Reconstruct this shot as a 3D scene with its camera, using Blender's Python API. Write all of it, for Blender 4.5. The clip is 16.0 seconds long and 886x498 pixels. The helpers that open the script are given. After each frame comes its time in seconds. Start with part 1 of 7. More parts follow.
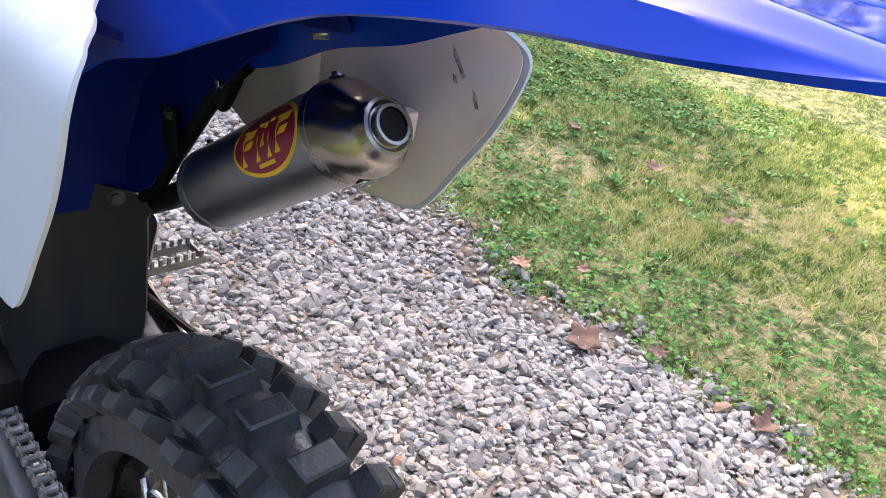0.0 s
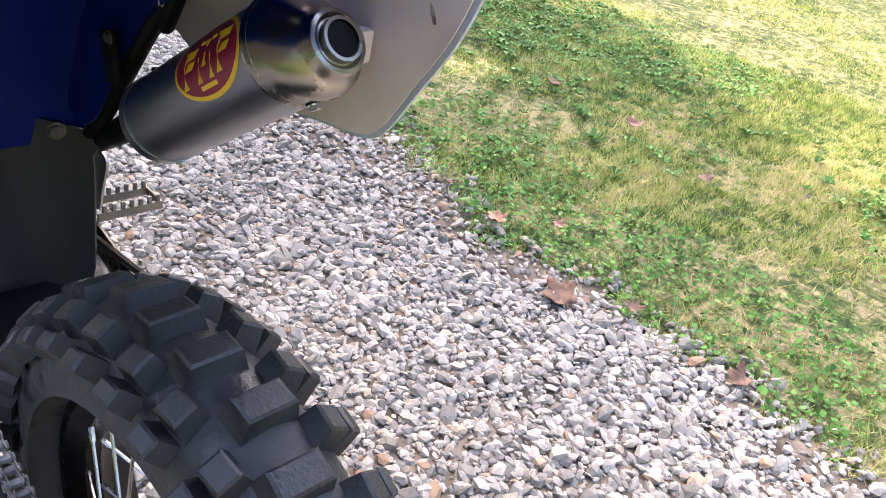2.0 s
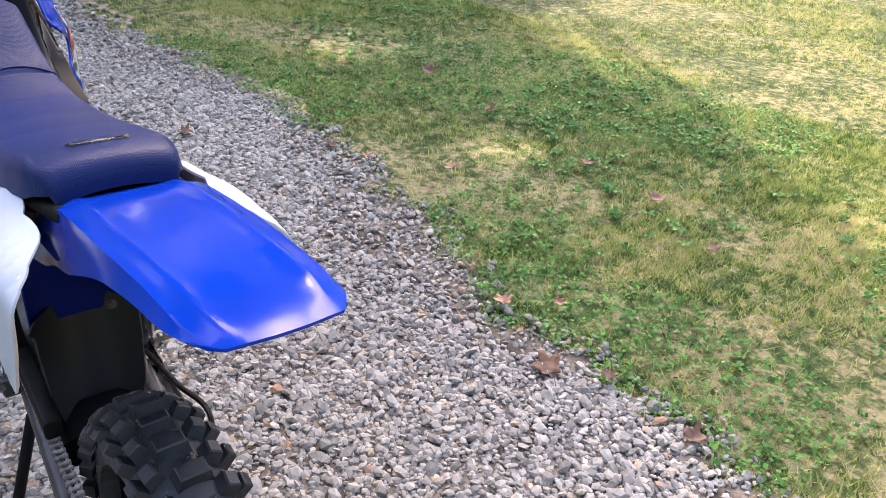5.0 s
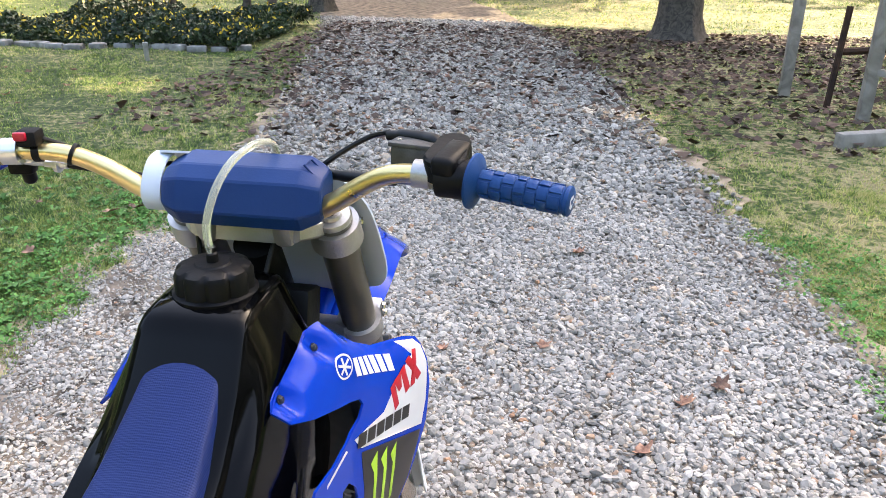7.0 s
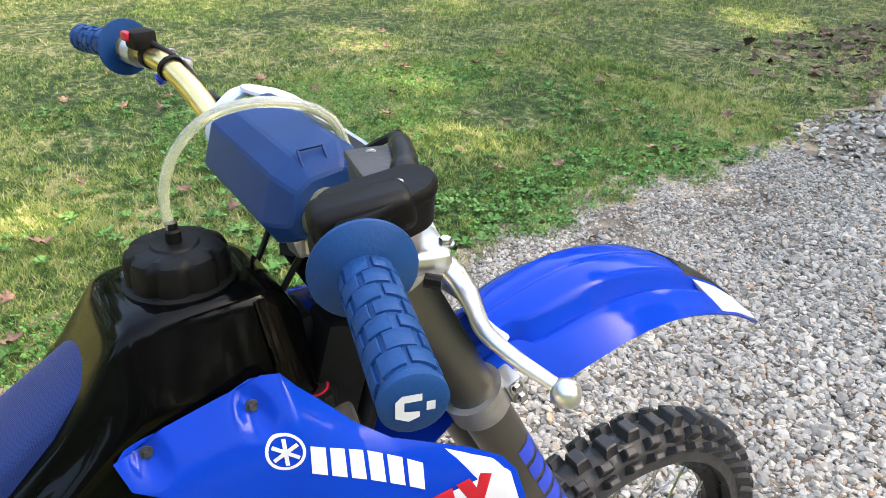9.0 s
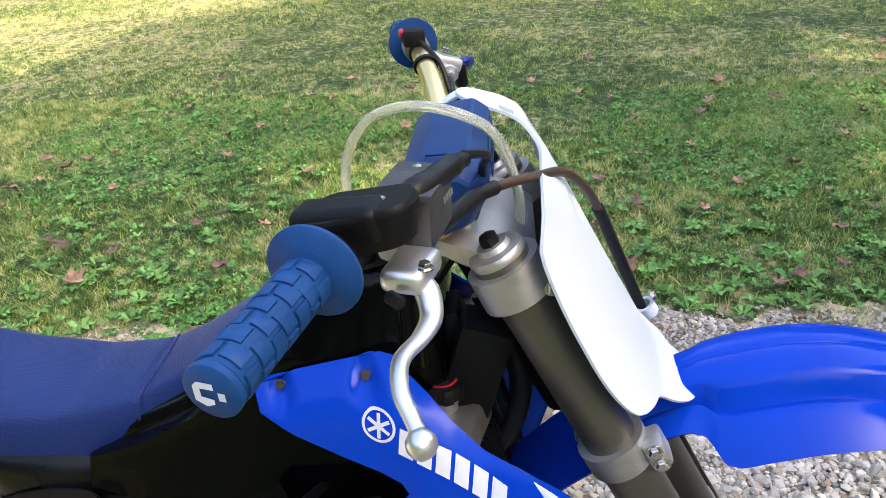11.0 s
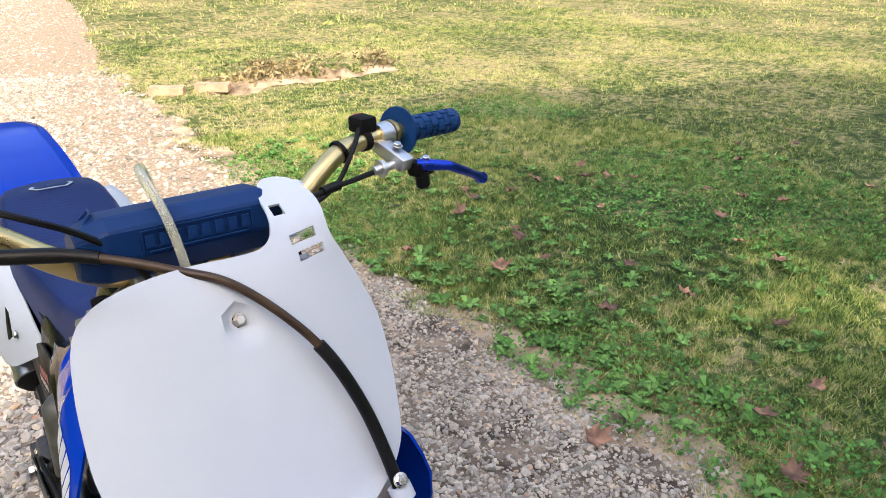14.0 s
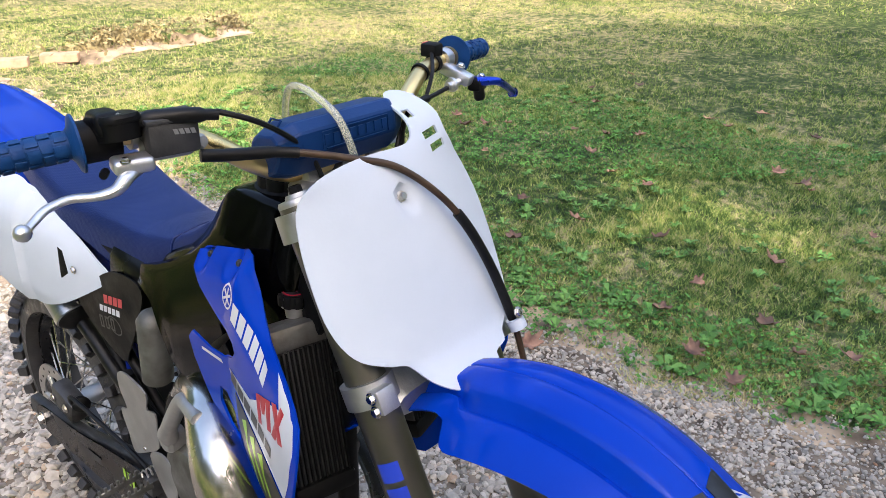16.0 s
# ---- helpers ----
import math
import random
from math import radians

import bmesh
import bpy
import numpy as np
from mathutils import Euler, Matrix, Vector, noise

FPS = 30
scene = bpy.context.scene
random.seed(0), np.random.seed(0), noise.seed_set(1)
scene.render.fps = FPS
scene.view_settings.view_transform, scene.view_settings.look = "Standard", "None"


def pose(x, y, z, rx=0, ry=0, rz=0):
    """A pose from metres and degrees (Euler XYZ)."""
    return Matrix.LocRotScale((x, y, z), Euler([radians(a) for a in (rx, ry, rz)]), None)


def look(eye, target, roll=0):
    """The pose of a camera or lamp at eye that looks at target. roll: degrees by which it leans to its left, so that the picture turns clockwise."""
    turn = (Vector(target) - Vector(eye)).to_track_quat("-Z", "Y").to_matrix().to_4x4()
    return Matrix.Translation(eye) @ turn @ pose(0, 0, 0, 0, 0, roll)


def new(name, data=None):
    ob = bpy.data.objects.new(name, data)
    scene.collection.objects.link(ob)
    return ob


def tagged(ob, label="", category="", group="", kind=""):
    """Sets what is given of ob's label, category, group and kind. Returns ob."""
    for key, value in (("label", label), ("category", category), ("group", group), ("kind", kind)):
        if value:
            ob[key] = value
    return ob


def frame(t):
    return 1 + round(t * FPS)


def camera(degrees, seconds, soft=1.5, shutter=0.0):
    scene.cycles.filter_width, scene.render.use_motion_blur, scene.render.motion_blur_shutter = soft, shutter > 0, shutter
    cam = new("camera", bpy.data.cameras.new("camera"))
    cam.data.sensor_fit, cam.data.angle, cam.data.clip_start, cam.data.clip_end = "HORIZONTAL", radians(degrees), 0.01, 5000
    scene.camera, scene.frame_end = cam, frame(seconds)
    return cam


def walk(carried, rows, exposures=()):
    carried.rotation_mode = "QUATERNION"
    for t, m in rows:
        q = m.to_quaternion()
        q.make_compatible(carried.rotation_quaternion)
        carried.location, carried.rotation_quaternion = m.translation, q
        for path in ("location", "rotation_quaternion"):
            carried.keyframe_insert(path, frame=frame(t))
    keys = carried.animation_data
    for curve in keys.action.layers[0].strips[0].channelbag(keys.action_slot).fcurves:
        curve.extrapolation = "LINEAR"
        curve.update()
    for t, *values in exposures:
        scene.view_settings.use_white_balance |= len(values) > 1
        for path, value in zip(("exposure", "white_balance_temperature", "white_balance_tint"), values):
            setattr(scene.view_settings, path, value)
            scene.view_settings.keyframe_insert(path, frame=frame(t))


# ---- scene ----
cam = camera(59.6, 16.0, soft=0.7)
PATH = [
    (0, (-0.282, -0.286, 1.094), (1.054, 0.85, 0.133), 12.8),
    (0.5, (-0.256, -0.286, 1.084), (1.082, 0.821, 0.092), 12.7),
    (1, (-0.239, -0.287, 1.084), (1.104, 0.793, 0.07), 13.3),
    (1.5, (-0.234, -0.283, 1.074), (1.114, 0.781, 0.048), 13.7),
    (2, (-0.248, -0.289, 1.056), (1.101, 0.769, 0.026), 14.0),
    (2.5, (-0.281, -0.309, 1.089), (1.071, 0.745, 0.06), 14.1),
    (3, (-0.317, -0.351, 1.132), (1.052, 0.683, 0.105), 14.1),
    (3.2, (-0.343, -0.388, 1.173), (1.035, 0.632, 0.141), 14.1),
    (5.3, (-0.179, -0.733, 1.478), (0.823, 0.722, 0.541), 2.4),
    (5.5, (-0.119, -0.658, 1.501), (0.763, 0.899, 0.609), 0.9),
    (6, (0.09, -0.376, 1.537), (0.616, 1.374, 0.723), -0.4),
    (6.5, (0.29, -0.093, 1.521), (0.405, 1.746, 0.745), -0.3),
    (6.7, (0.351, 0.017, 1.536), (0.291, 1.863, 0.768), -0.1),
    (7, (0.405, 0.178, 1.54), (0.097, 1.997, 0.767), 0.5),
    (7.5, (0.456, 0.433, 1.54), (-0.243, 2.13, 0.745), 0.7),
    (8, (0.605, 0.611, 1.503), (-0.425, 2.107, 0.666), 1.1),
    (8.5, (0.688, 0.737, 1.5), (-0.607, 1.974, 0.609), 0.9),
    (9, (0.64, 0.832, 1.487), (-0.862, 1.77, 0.558), 0.6),
    (9.5, (0.704, 0.914, 1.481), (-0.931, 1.58, 0.542), 0.1),
    (9.7, (0.765, 0.963, 1.477), (-0.909, 1.522, 0.536), -0.2),
    (11.8, (0.625, 1.347, 1.51), (-1.062, 0.735, 0.628), -3.6),
    (12, (0.606, 1.455, 1.509), (-1.041, 0.731, 0.636), -3.3),
    (12.5, (0.534, 1.613, 1.552), (-0.995, 0.636, 0.709), -2.6),
    (13, (0.376, 1.666, 1.544), (-1.005, 0.474, 0.725), -1.4),
    (13.5, (0.3, 1.703, 1.537), (-0.93, 0.346, 0.732), -0.2),
    (14, (0.225, 1.804, 1.542), (-0.862, 0.333, 0.732), 0.7),
    (14.5, (0.208, 1.846, 1.551), (-0.775, 0.31, 0.729), 1.0),
    (15, (0.274, 1.861, 1.538), (-0.743, 0.351, 0.709), 0.8),
    (15.5, (0.478, 1.813, 1.542), (-0.693, 0.427, 0.7), 0.7),
    (16, (0.635, 1.787, 1.545), (-0.725, 0.617, 0.66), 1.2),
]
# seconds, stops, kelvin, tint
EXPOSURES = [(0.0, 2.95, 6900, 18), (1.5, 3.12, 7050, 20), (3.2, 2.87, 6850, 18), (5.5, 2.6, 6950, 19), (6.0, 2.85, 7150, 14), (7.0, 3.15, 7350, 13), (9.5, 3.05, 7600, 8), (12.0, 2.45, 6600, 13), (14.5, 2.1, 7000, 12), (16.0, 2.25, 6700, 12)]
walk(cam, [(t, look(eye, target, roll)) for t, eye, target, roll in PATH], exposures=EXPOSURES)

# ---- light ----
SUN_WAY = Vector((0.33, 0.74, 0.72)).normalized()
world = bpy.data.worlds.new("sky")
scene.world = world
world.use_nodes = True
wt = world.node_tree
sky = wt.nodes.new("ShaderNodeTexSky")
sky.sky_type = "NISHITA"
sky.sun_disc = False
sky.sun_elevation = math.asin(SUN_WAY.z)
sky.sun_rotation = math.atan2(SUN_WAY.x, SUN_WAY.y)
sky.air_density, sky.dust_density, sky.ozone_density = 1.0, 4.0, 1.0
wt.links.new(sky.outputs[0], wt.nodes["Background"].inputs[0])
wt.nodes["Background"].inputs[1].default_value = 0.15
sun = new("sun", bpy.data.lights.new("sun", "SUN"))
sun.data.energy, sun.data.angle, sun.data.color = 1.45, radians(0.5), (1.0, 0.9, 0.72)
sun.matrix_world = look(SUN_WAY * 40, (0, 0, 0))


# ---- materials ----
def mat(name, base, rough=0.5, metal=0.0, base2=None, scale=8.0, detail=6.0, mix=(0.35, 0.65), bump=0.0, bump_scale=60.0,
        coat=0.0, island=0.0, rough2=None, object_random=0.0, spec=0.5, warp=0.0):
    """A node material: two base colours mixed by noise at a real size, fine relief, and a change of tone from piece to piece."""
    m = bpy.data.materials.new(name)
    m.use_nodes = True
    nt = m.node_tree
    n, l = nt.nodes, nt.links
    b = n["Principled BSDF"]
    b.inputs["Roughness"].default_value = rough
    b.inputs["Metallic"].default_value = metal
    b.inputs["Coat Weight"].default_value = coat
    b.inputs["Coat Roughness"].default_value = 0.08
    b.inputs["Specular IOR Level"].default_value = spec
    co = n.new("ShaderNodeTexCoord")
    noi = n.new("ShaderNodeTexNoise")
    noi.inputs["Scale"].default_value, noi.inputs["Detail"].default_value = scale, detail
    noi.inputs["Distortion"].default_value = warp
    l.new(co.outputs["Object"], noi.inputs["Vector"])
    ramp = n.new("ShaderNodeValToRGB")
    ramp.color_ramp.elements[0].position, ramp.color_ramp.elements[1].position = mix
    ramp.color_ramp.elements[0].color = (*base, 1)
    ramp.color_ramp.elements[1].color = (*(base2 or [min(1, c * 1.15) for c in base]), 1)
    l.new(noi.outputs["Fac"], ramp.inputs["Fac"])
    out = ramp.outputs["Color"]
    for amount, source in ((island, "island"), (object_random, "object")):
        if amount:
            if source == "island":
                g = n.new("ShaderNodeNewGeometry").outputs["Random Per Island"]
            else:
                g = n.new("ShaderNodeObjectInfo").outputs["Random"]
            hsv = n.new("ShaderNodeHueSaturation")
            mr = n.new("ShaderNodeMapRange")
            mr.inputs["To Min"].default_value, mr.inputs["To Max"].default_value = 1 - amount, 1 + amount
            l.new(g, mr.inputs["Value"])
            l.new(mr.outputs[0], hsv.inputs["Value"])
            l.new(out, hsv.inputs["Color"])
            out = hsv.outputs["Color"]
    l.new(out, b.inputs["Base Color"])
    if rough2 is not None:
        rr = n.new("ShaderNodeMapRange")
        rr.inputs["From Min"].default_value, rr.inputs["From Max"].default_value = 0.35, 0.65
        rr.inputs["To Min"].default_value, rr.inputs["To Max"].default_value = rough, rough2
        l.new(noi.outputs["Fac"], rr.inputs["Value"])
        l.new(rr.outputs[0], b.inputs["Roughness"])
    if bump:
        fine = n.new("ShaderNodeTexNoise")
        fine.inputs["Scale"].default_value, fine.inputs["Detail"].default_value = bump_scale, 4.0
        l.new(co.outputs["Object"], fine.inputs["Vector"])
        bu = n.new("ShaderNodeBump")
        bu.inputs["Strength"].default_value, bu.inputs["Distance"].default_value = bump, 0.004
        l.new(fine.outputs["Fac"], bu.inputs["Height"])
        l.new(bu.outputs[0], b.inputs["Normal"])
    return m


def weave(m, scale, strength):
    """Adds the fine dimpled grip of a seat cover."""
    nt = m.node_tree
    n, l = nt.nodes, nt.links
    co = n.new("ShaderNodeTexCoord")
    vor = n.new("ShaderNodeTexVoronoi")
    vor.inputs["Scale"].default_value = scale
    vor.inputs["Randomness"].default_value = 0.15
    l.new(co.outputs["Object"], vor.inputs["Vector"])
    bu = n.new("ShaderNodeBump")
    bu.inputs["Strength"].default_value, bu.inputs["Distance"].default_value = strength, 0.002
    bu.invert = True
    l.new(vor.outputs["Distance"], bu.inputs["Height"])
    l.new(bu.outputs[0], n["Principled BSDF"].inputs["Normal"])
    return m


def brushed(m, axis_scale, strength=0.25):
    """Adds fine drawn lines along one axis to a metal."""
    nt = m.node_tree
    n, l = nt.nodes, nt.links
    co = n.new("ShaderNodeTexCoord")
    mp = n.new("ShaderNodeMapping")
    mp.inputs["Scale"].default_value = axis_scale
    noi = n.new("ShaderNodeTexNoise")
    noi.inputs["Scale"].default_value, noi.inputs["Detail"].default_value = 6.0, 4.0
    l.new(co.outputs["Object"], mp.inputs["Vector"])
    l.new(mp.outputs[0], noi.inputs["Vector"])
    bu = n.new("ShaderNodeBump")
    bu.inputs["Strength"].default_value, bu.inputs["Distance"].default_value = strength, 0.001
    l.new(noi.outputs["Fac"], bu.inputs["Height"])
    l.new(bu.outputs[0], n["Principled BSDF"].inputs["Normal"])
    return m


BLUE = mat("blue_plastic", (0.0, 0.03, 0.33), 0.1, base2=(0.0, 0.036, 0.38), scale=5, rough2=0.18, bump=0.01, bump_scale=300, spec=0.11)
# BLUE darkened for the wheel well; its colour holds the shade in there
SHADED_BLUE = mat("shaded_blue_plastic", (0.0, 0.0075, 0.11), 0.4, base2=(0.001, 0.01, 0.135), scale=7, rough2=0.6, bump=0.05, bump_scale=120, spec=0.1)
WHITE = mat("white_plastic", (0.45, 0.5, 0.56), 0.4, base2=(0.48, 0.53, 0.59), scale=9, rough2=0.55, bump=0.03, bump_scale=250, spec=0.15)
WHITE_IN = mat("white_plastic_worn", (0.62, 0.53, 0.48), 0.6, base2=(0.84, 0.76, 0.7), scale=7, bump=0.05, bump_scale=90)
SEAT = weave(mat("navy_seat_cover", (0.0036, 0.013, 0.07), 0.4, base2=(0.0055, 0.0165, 0.088), scale=6, spec=0.2), 420.0, 0.28)
SEAT.node_tree.nodes["Principled BSDF"].inputs["Sheen Weight"].default_value = 0.12
SEAT.node_tree.nodes["Principled BSDF"].inputs["Sheen Roughness"].default_value = 0.4
SEAT.node_tree.nodes["Principled BSDF"].inputs["Sheen Tint"].default_value = (0.3, 0.33, 1.0, 1)
NAVY = mat("navy_foam_pad", (0.003, 0.025, 0.105), 0.45, spec=0.2, base2=(0.005, 0.031, 0.125), scale=8, bump=0.06, bump_scale=320)
GRIP = mat("navy_rubber", (0.003, 0.033, 0.12), 0.5, spec=0.18, base2=(0.005, 0.042, 0.15), scale=30, bump=0.1, bump_scale=400)
BLACK = mat("black_plastic", (0.0015, 0.0015, 0.002), 0.22, spec=0.18, base2=(0.003, 0.003, 0.0035), scale=12, rough2=0.32, bump=0.03, bump_scale=260)
BLACK_MAT = mat("black_matt", (0.002, 0.002, 0.0024), 0.42, spec=0.16, base2=(0.005, 0.005, 0.005), scale=14, rough2=0.7, bump=0.1, bump_scale=150)
TANK = mat("black_tank_plastic", (0.0006, 0.0006, 0.0008), 0.05, spec=0.1, base2=(0.002, 0.002, 0.002), scale=6, rough2=0.12, bump=0.015, bump_scale=140)
RUBBER = mat("tyre_rubber", (0.014, 0.0148, 0.0175), 0.27, spec=0.5, base2=(0.042, 0.04, 0.039), scale=26, rough2=0.8, bump=0.25, bump_scale=220, object_random=0.15)
FLAP = mat("flap_rubber", (0.011, 0.0115, 0.016), 0.36, spec=0.4, base2=(0.015, 0.0155, 0.019), scale=6, rough2=0.6, bump=0.06, bump_scale=120)
RUBBER_HOSE = mat("hose_rubber", (0.0025, 0.0025, 0.0025), 0.35, spec=0.25, base2=(0.006, 0.006, 0.006), scale=40, rough2=0.55)
BROWN_HOSE = mat("brown_hose_rubber", (0.035, 0.02, 0.011), 0.35, spec=0.3, base2=(0.06, 0.036, 0.02), scale=30, rough2=0.5)
STEEL = brushed(mat("brushed_steel", (0.36, 0.355, 0.35), 0.28, 1.0, base2=(0.46, 0.45, 0.44), scale=10, rough2=0.4), (4, 90, 4))
MUFFLER = brushed(mat("brushed_silencer_skin", (0.29, 0.31, 0.345), 0.33, 1.0, base2=(0.35, 0.37, 0.4), scale=8, rough2=0.42), (120, 3, 3), 0.15)
POLISHED = mat("polished_steel", (0.5, 0.48, 0.45), 0.16, 1.0, base2=(0.6, 0.57, 0.52), scale=20, rough2=0.3)
END_CAP = mat("dulled_polished_steel", (0.3, 0.285, 0.26), 0.2, 1.0, base2=(0.4, 0.375, 0.335), scale=16, rough2=0.32)
BRIGHT_CAST = mat("polished_casting", (0.58, 0.58, 0.58), 0.28, 0.9, base2=(0.68, 0.68, 0.68), scale=25, rough2=0.4, bump=0.05, bump_scale=260)
CAST = mat("cast_aluminium", (0.34, 0.34, 0.335), 0.42, 0.9, base2=(0.45, 0.45, 0.445), scale=25, rough2=0.55, bump=0.15, bump_scale=260)
DARK_CAST = mat("grey_cast_reservoir", (0.05, 0.05, 0.053), 0.42, 0.7, base2=(0.09, 0.09, 0.09), scale=30, rough2=0.6, bump=0.15, bump_scale=300)
ENGINE = mat("engine_case", (0.21, 0.21, 0.2), 0.45, 0.85, base2=(0.13, 0.125, 0.11), scale=18, rough2=0.65, bump=0.2, bump_scale=160)
GOLD = mat("gold_anodised", (0.62, 0.47, 0.2), 0.26, 0.95, base2=(0.72, 0.57, 0.28), scale=9, rough2=0.36)
FORK = brushed(mat("bronze_grey_fork_tube", (0.095, 0.09, 0.075), 0.3, 0.75, base2=(0.13, 0.122, 0.1), scale=7, rough2=0.4), (3, 3, 60), 0.1)
RADIATOR = mat("radiator_core", (0.02, 0.02, 0.021), 0.5, 0.3, base2=(0.04, 0.04, 0.04), scale=30)
RED = mat("red_print", (0.36, 0.006, 0.02), 0.35)
RED_DARK = mat("crimson_print", (0.27, 0.006, 0.045), 0.35)
YELLOW = mat("yellow_print", (0.85, 0.6, 0.02), 0.35)
GREEN_PRINT = mat("green_print", (0.32, 0.55, 0.03), 0.35)
WHITE_PRINT = mat("white_print", (0.46, 0.48, 0.52), 0.35)
BLACK_PRINT = mat("black_print", (0.008, 0.008, 0.01), 0.35)
GRIME = mat("grime", (0.16, 0.13, 0.11), 0.8, base2=(0.45, 0.38, 0.33), scale=180, mix=(0.4, 0.6))
BLUE_PRINT = mat("blue_print", (0.012, 0.04, 0.4), 0.35)
LEVER_BLUE = mat("blue_anodised", (0.01, 0.045, 0.42), 0.24, 0.85, base2=(0.02, 0.06, 0.5), scale=20, rough2=0.34)
RUST = mat("rusty_iron", (0.03, 0.017, 0.012), 0.8, 0.3, base2=(0.07, 0.035, 0.02), scale=14, bump=0.4, bump_scale=90)
WOOD = mat("weathered_wood", (0.2, 0.18, 0.15), 0.85, base2=(0.33, 0.3, 0.26), scale=5, bump=0.5, bump_scale=45, warp=1.5)
BARK = mat("bark", (0.035, 0.028, 0.022), 0.9, base2=(0.1, 0.085, 0.065), scale=9, bump=1.0, bump_scale=22, warp=2.0)
LEAF = mat("tree_leaf", (0.035, 0.075, 0.015), 0.5, base2=(0.06, 0.11, 0.02), scale=1.2, island=0.3)
DRY_LEAF = mat("dry_leaf", (0.1, 0.042, 0.026), 0.7, base2=(0.33, 0.18, 0.11), scale=16, bump=0.3, bump_scale=70, object_random=0.5)
LITTER = mat("leaf_litter", (0.045, 0.026, 0.018), 0.8, base2=(0.15, 0.09, 0.06), scale=3, island=0.5)
BRICK = mat("red_brick", (0.34, 0.2, 0.13), 0.85, base2=(0.48, 0.32, 0.22), scale=12, bump=0.4, bump_scale=60)
DRY_WEED = mat("dry_weed", (0.1, 0.085, 0.035), 0.7, base2=(0.3, 0.24, 0.12), scale=3.0, island=0.5)
SHRUB = mat("shrub_leaf", (0.012, 0.028, 0.008), 0.6, base2=(0.036, 0.058, 0.016), scale=2.0, island=0.45)
FLOWER = mat("yellow_flower", (0.6, 0.42, 0.02), 0.6, base2=(0.7, 0.5, 0.05), scale=5, island=0.3)
EARTH = mat("bare_earth", (0.1, 0.075, 0.053), 0.95, base2=(0.5, 0.385, 0.265), scale=4.5, detail=9, bump=0.9, bump_scale=35, spec=0.1)
BORDER = mat("border_stone", (0.12, 0.115, 0.1), 0.85, base2=(0.3, 0.29, 0.27), scale=8, bump=0.4, bump_scale=40)


def clear_tube(name, base, rough):
    m = bpy.data.materials.new(name)
    m.use_nodes = True
    b = m.node_tree.nodes["Principled BSDF"]
    b.inputs["Base Color"].default_value = (*base, 1)
    b.inputs["Roughness"].default_value = rough
    b.inputs["Transmission Weight"].default_value = 0.75
    b.inputs["IOR"].default_value = 1.3
    return m


TUBE = clear_tube("clear_vinyl", (0.86, 0.86, 0.7), 0.15)


def stone_material():
    """Crushed limestone: each stone has its own tone, a few are tan, pink or orange."""
    m = bpy.data.materials.new("crushed_limestone")
    m.use_nodes = True
    n, l = m.node_tree.nodes, m.node_tree.links
    b = n["Principled BSDF"]
    b.inputs["Roughness"].default_value = 0.9
    b.inputs["Specular IOR Level"].default_value = 0.2
    geo = n.new("ShaderNodeNewGeometry")
    ramp = n.new("ShaderNodeValToRGB")
    el = ramp.color_ramp.elements
    el[0].position, el[0].color = 0.0, (0.17, 0.16, 0.14, 1)
    el[1].position, el[1].color = 1.0, (0.36, 0.2, 0.12, 1)
    for p, c in ((0.25, (0.28, 0.257, 0.222, 1)), (0.6, (0.365, 0.334, 0.29, 1)), (0.86, (0.455, 0.416, 0.36, 1)), (0.94, (0.46, 0.4, 0.32, 1)), (0.985, (0.4, 0.31, 0.22, 1))):
        e = el.new(p)
        e.color = c
    l.new(geo.outputs["Random Per Island"], ramp.inputs["Fac"])
    co = n.new("ShaderNodeTexCoord")
    noi = n.new("ShaderNodeTexNoise")
    noi.inputs["Scale"].default_value, noi.inputs["Detail"].default_value = 55.0, 5.0
    l.new(co.outputs["Object"], noi.inputs["Vector"])
    big = n.new("ShaderNodeTexNoise")
    big.inputs["Scale"].default_value, big.inputs["Detail"].default_value = 1.3, 4.0
    l.new(co.outputs["Object"], big.inputs["Vector"])
    add = n.new("ShaderNodeMath")
    add.operation = "ADD"
    l.new(noi.outputs["Fac"], add.inputs[0])
    l.new(big.outputs["Fac"], add.inputs[1])
    mr = n.new("ShaderNodeMapRange")
    mr.inputs["From Min"].default_value, mr.inputs["From Max"].default_value = 0.6, 1.4
    mr.inputs["To Min"].default_value, mr.inputs["To Max"].default_value = 0.72, 1.28
    l.new(add.outputs[0], mr.inputs["Value"])
    mul = n.new("ShaderNodeVectorMath")
    mul.operation = "SCALE"
    l.new(ramp.outputs["Color"], mul.inputs[0])
    l.new(mr.outputs[0], mul.inputs["Scale"])
    l.new(mul.outputs[0], b.inputs["Base Color"])
    bu = n.new("ShaderNodeBump")
    bu.inputs["Strength"].default_value, bu.inputs["Distance"].default_value = 0.5, 0.003
    l.new(noi.outputs["Fac"], bu.inputs["Height"])
    l.new(bu.outputs[0], b.inputs["Normal"])
    return m


STONE = stone_material()


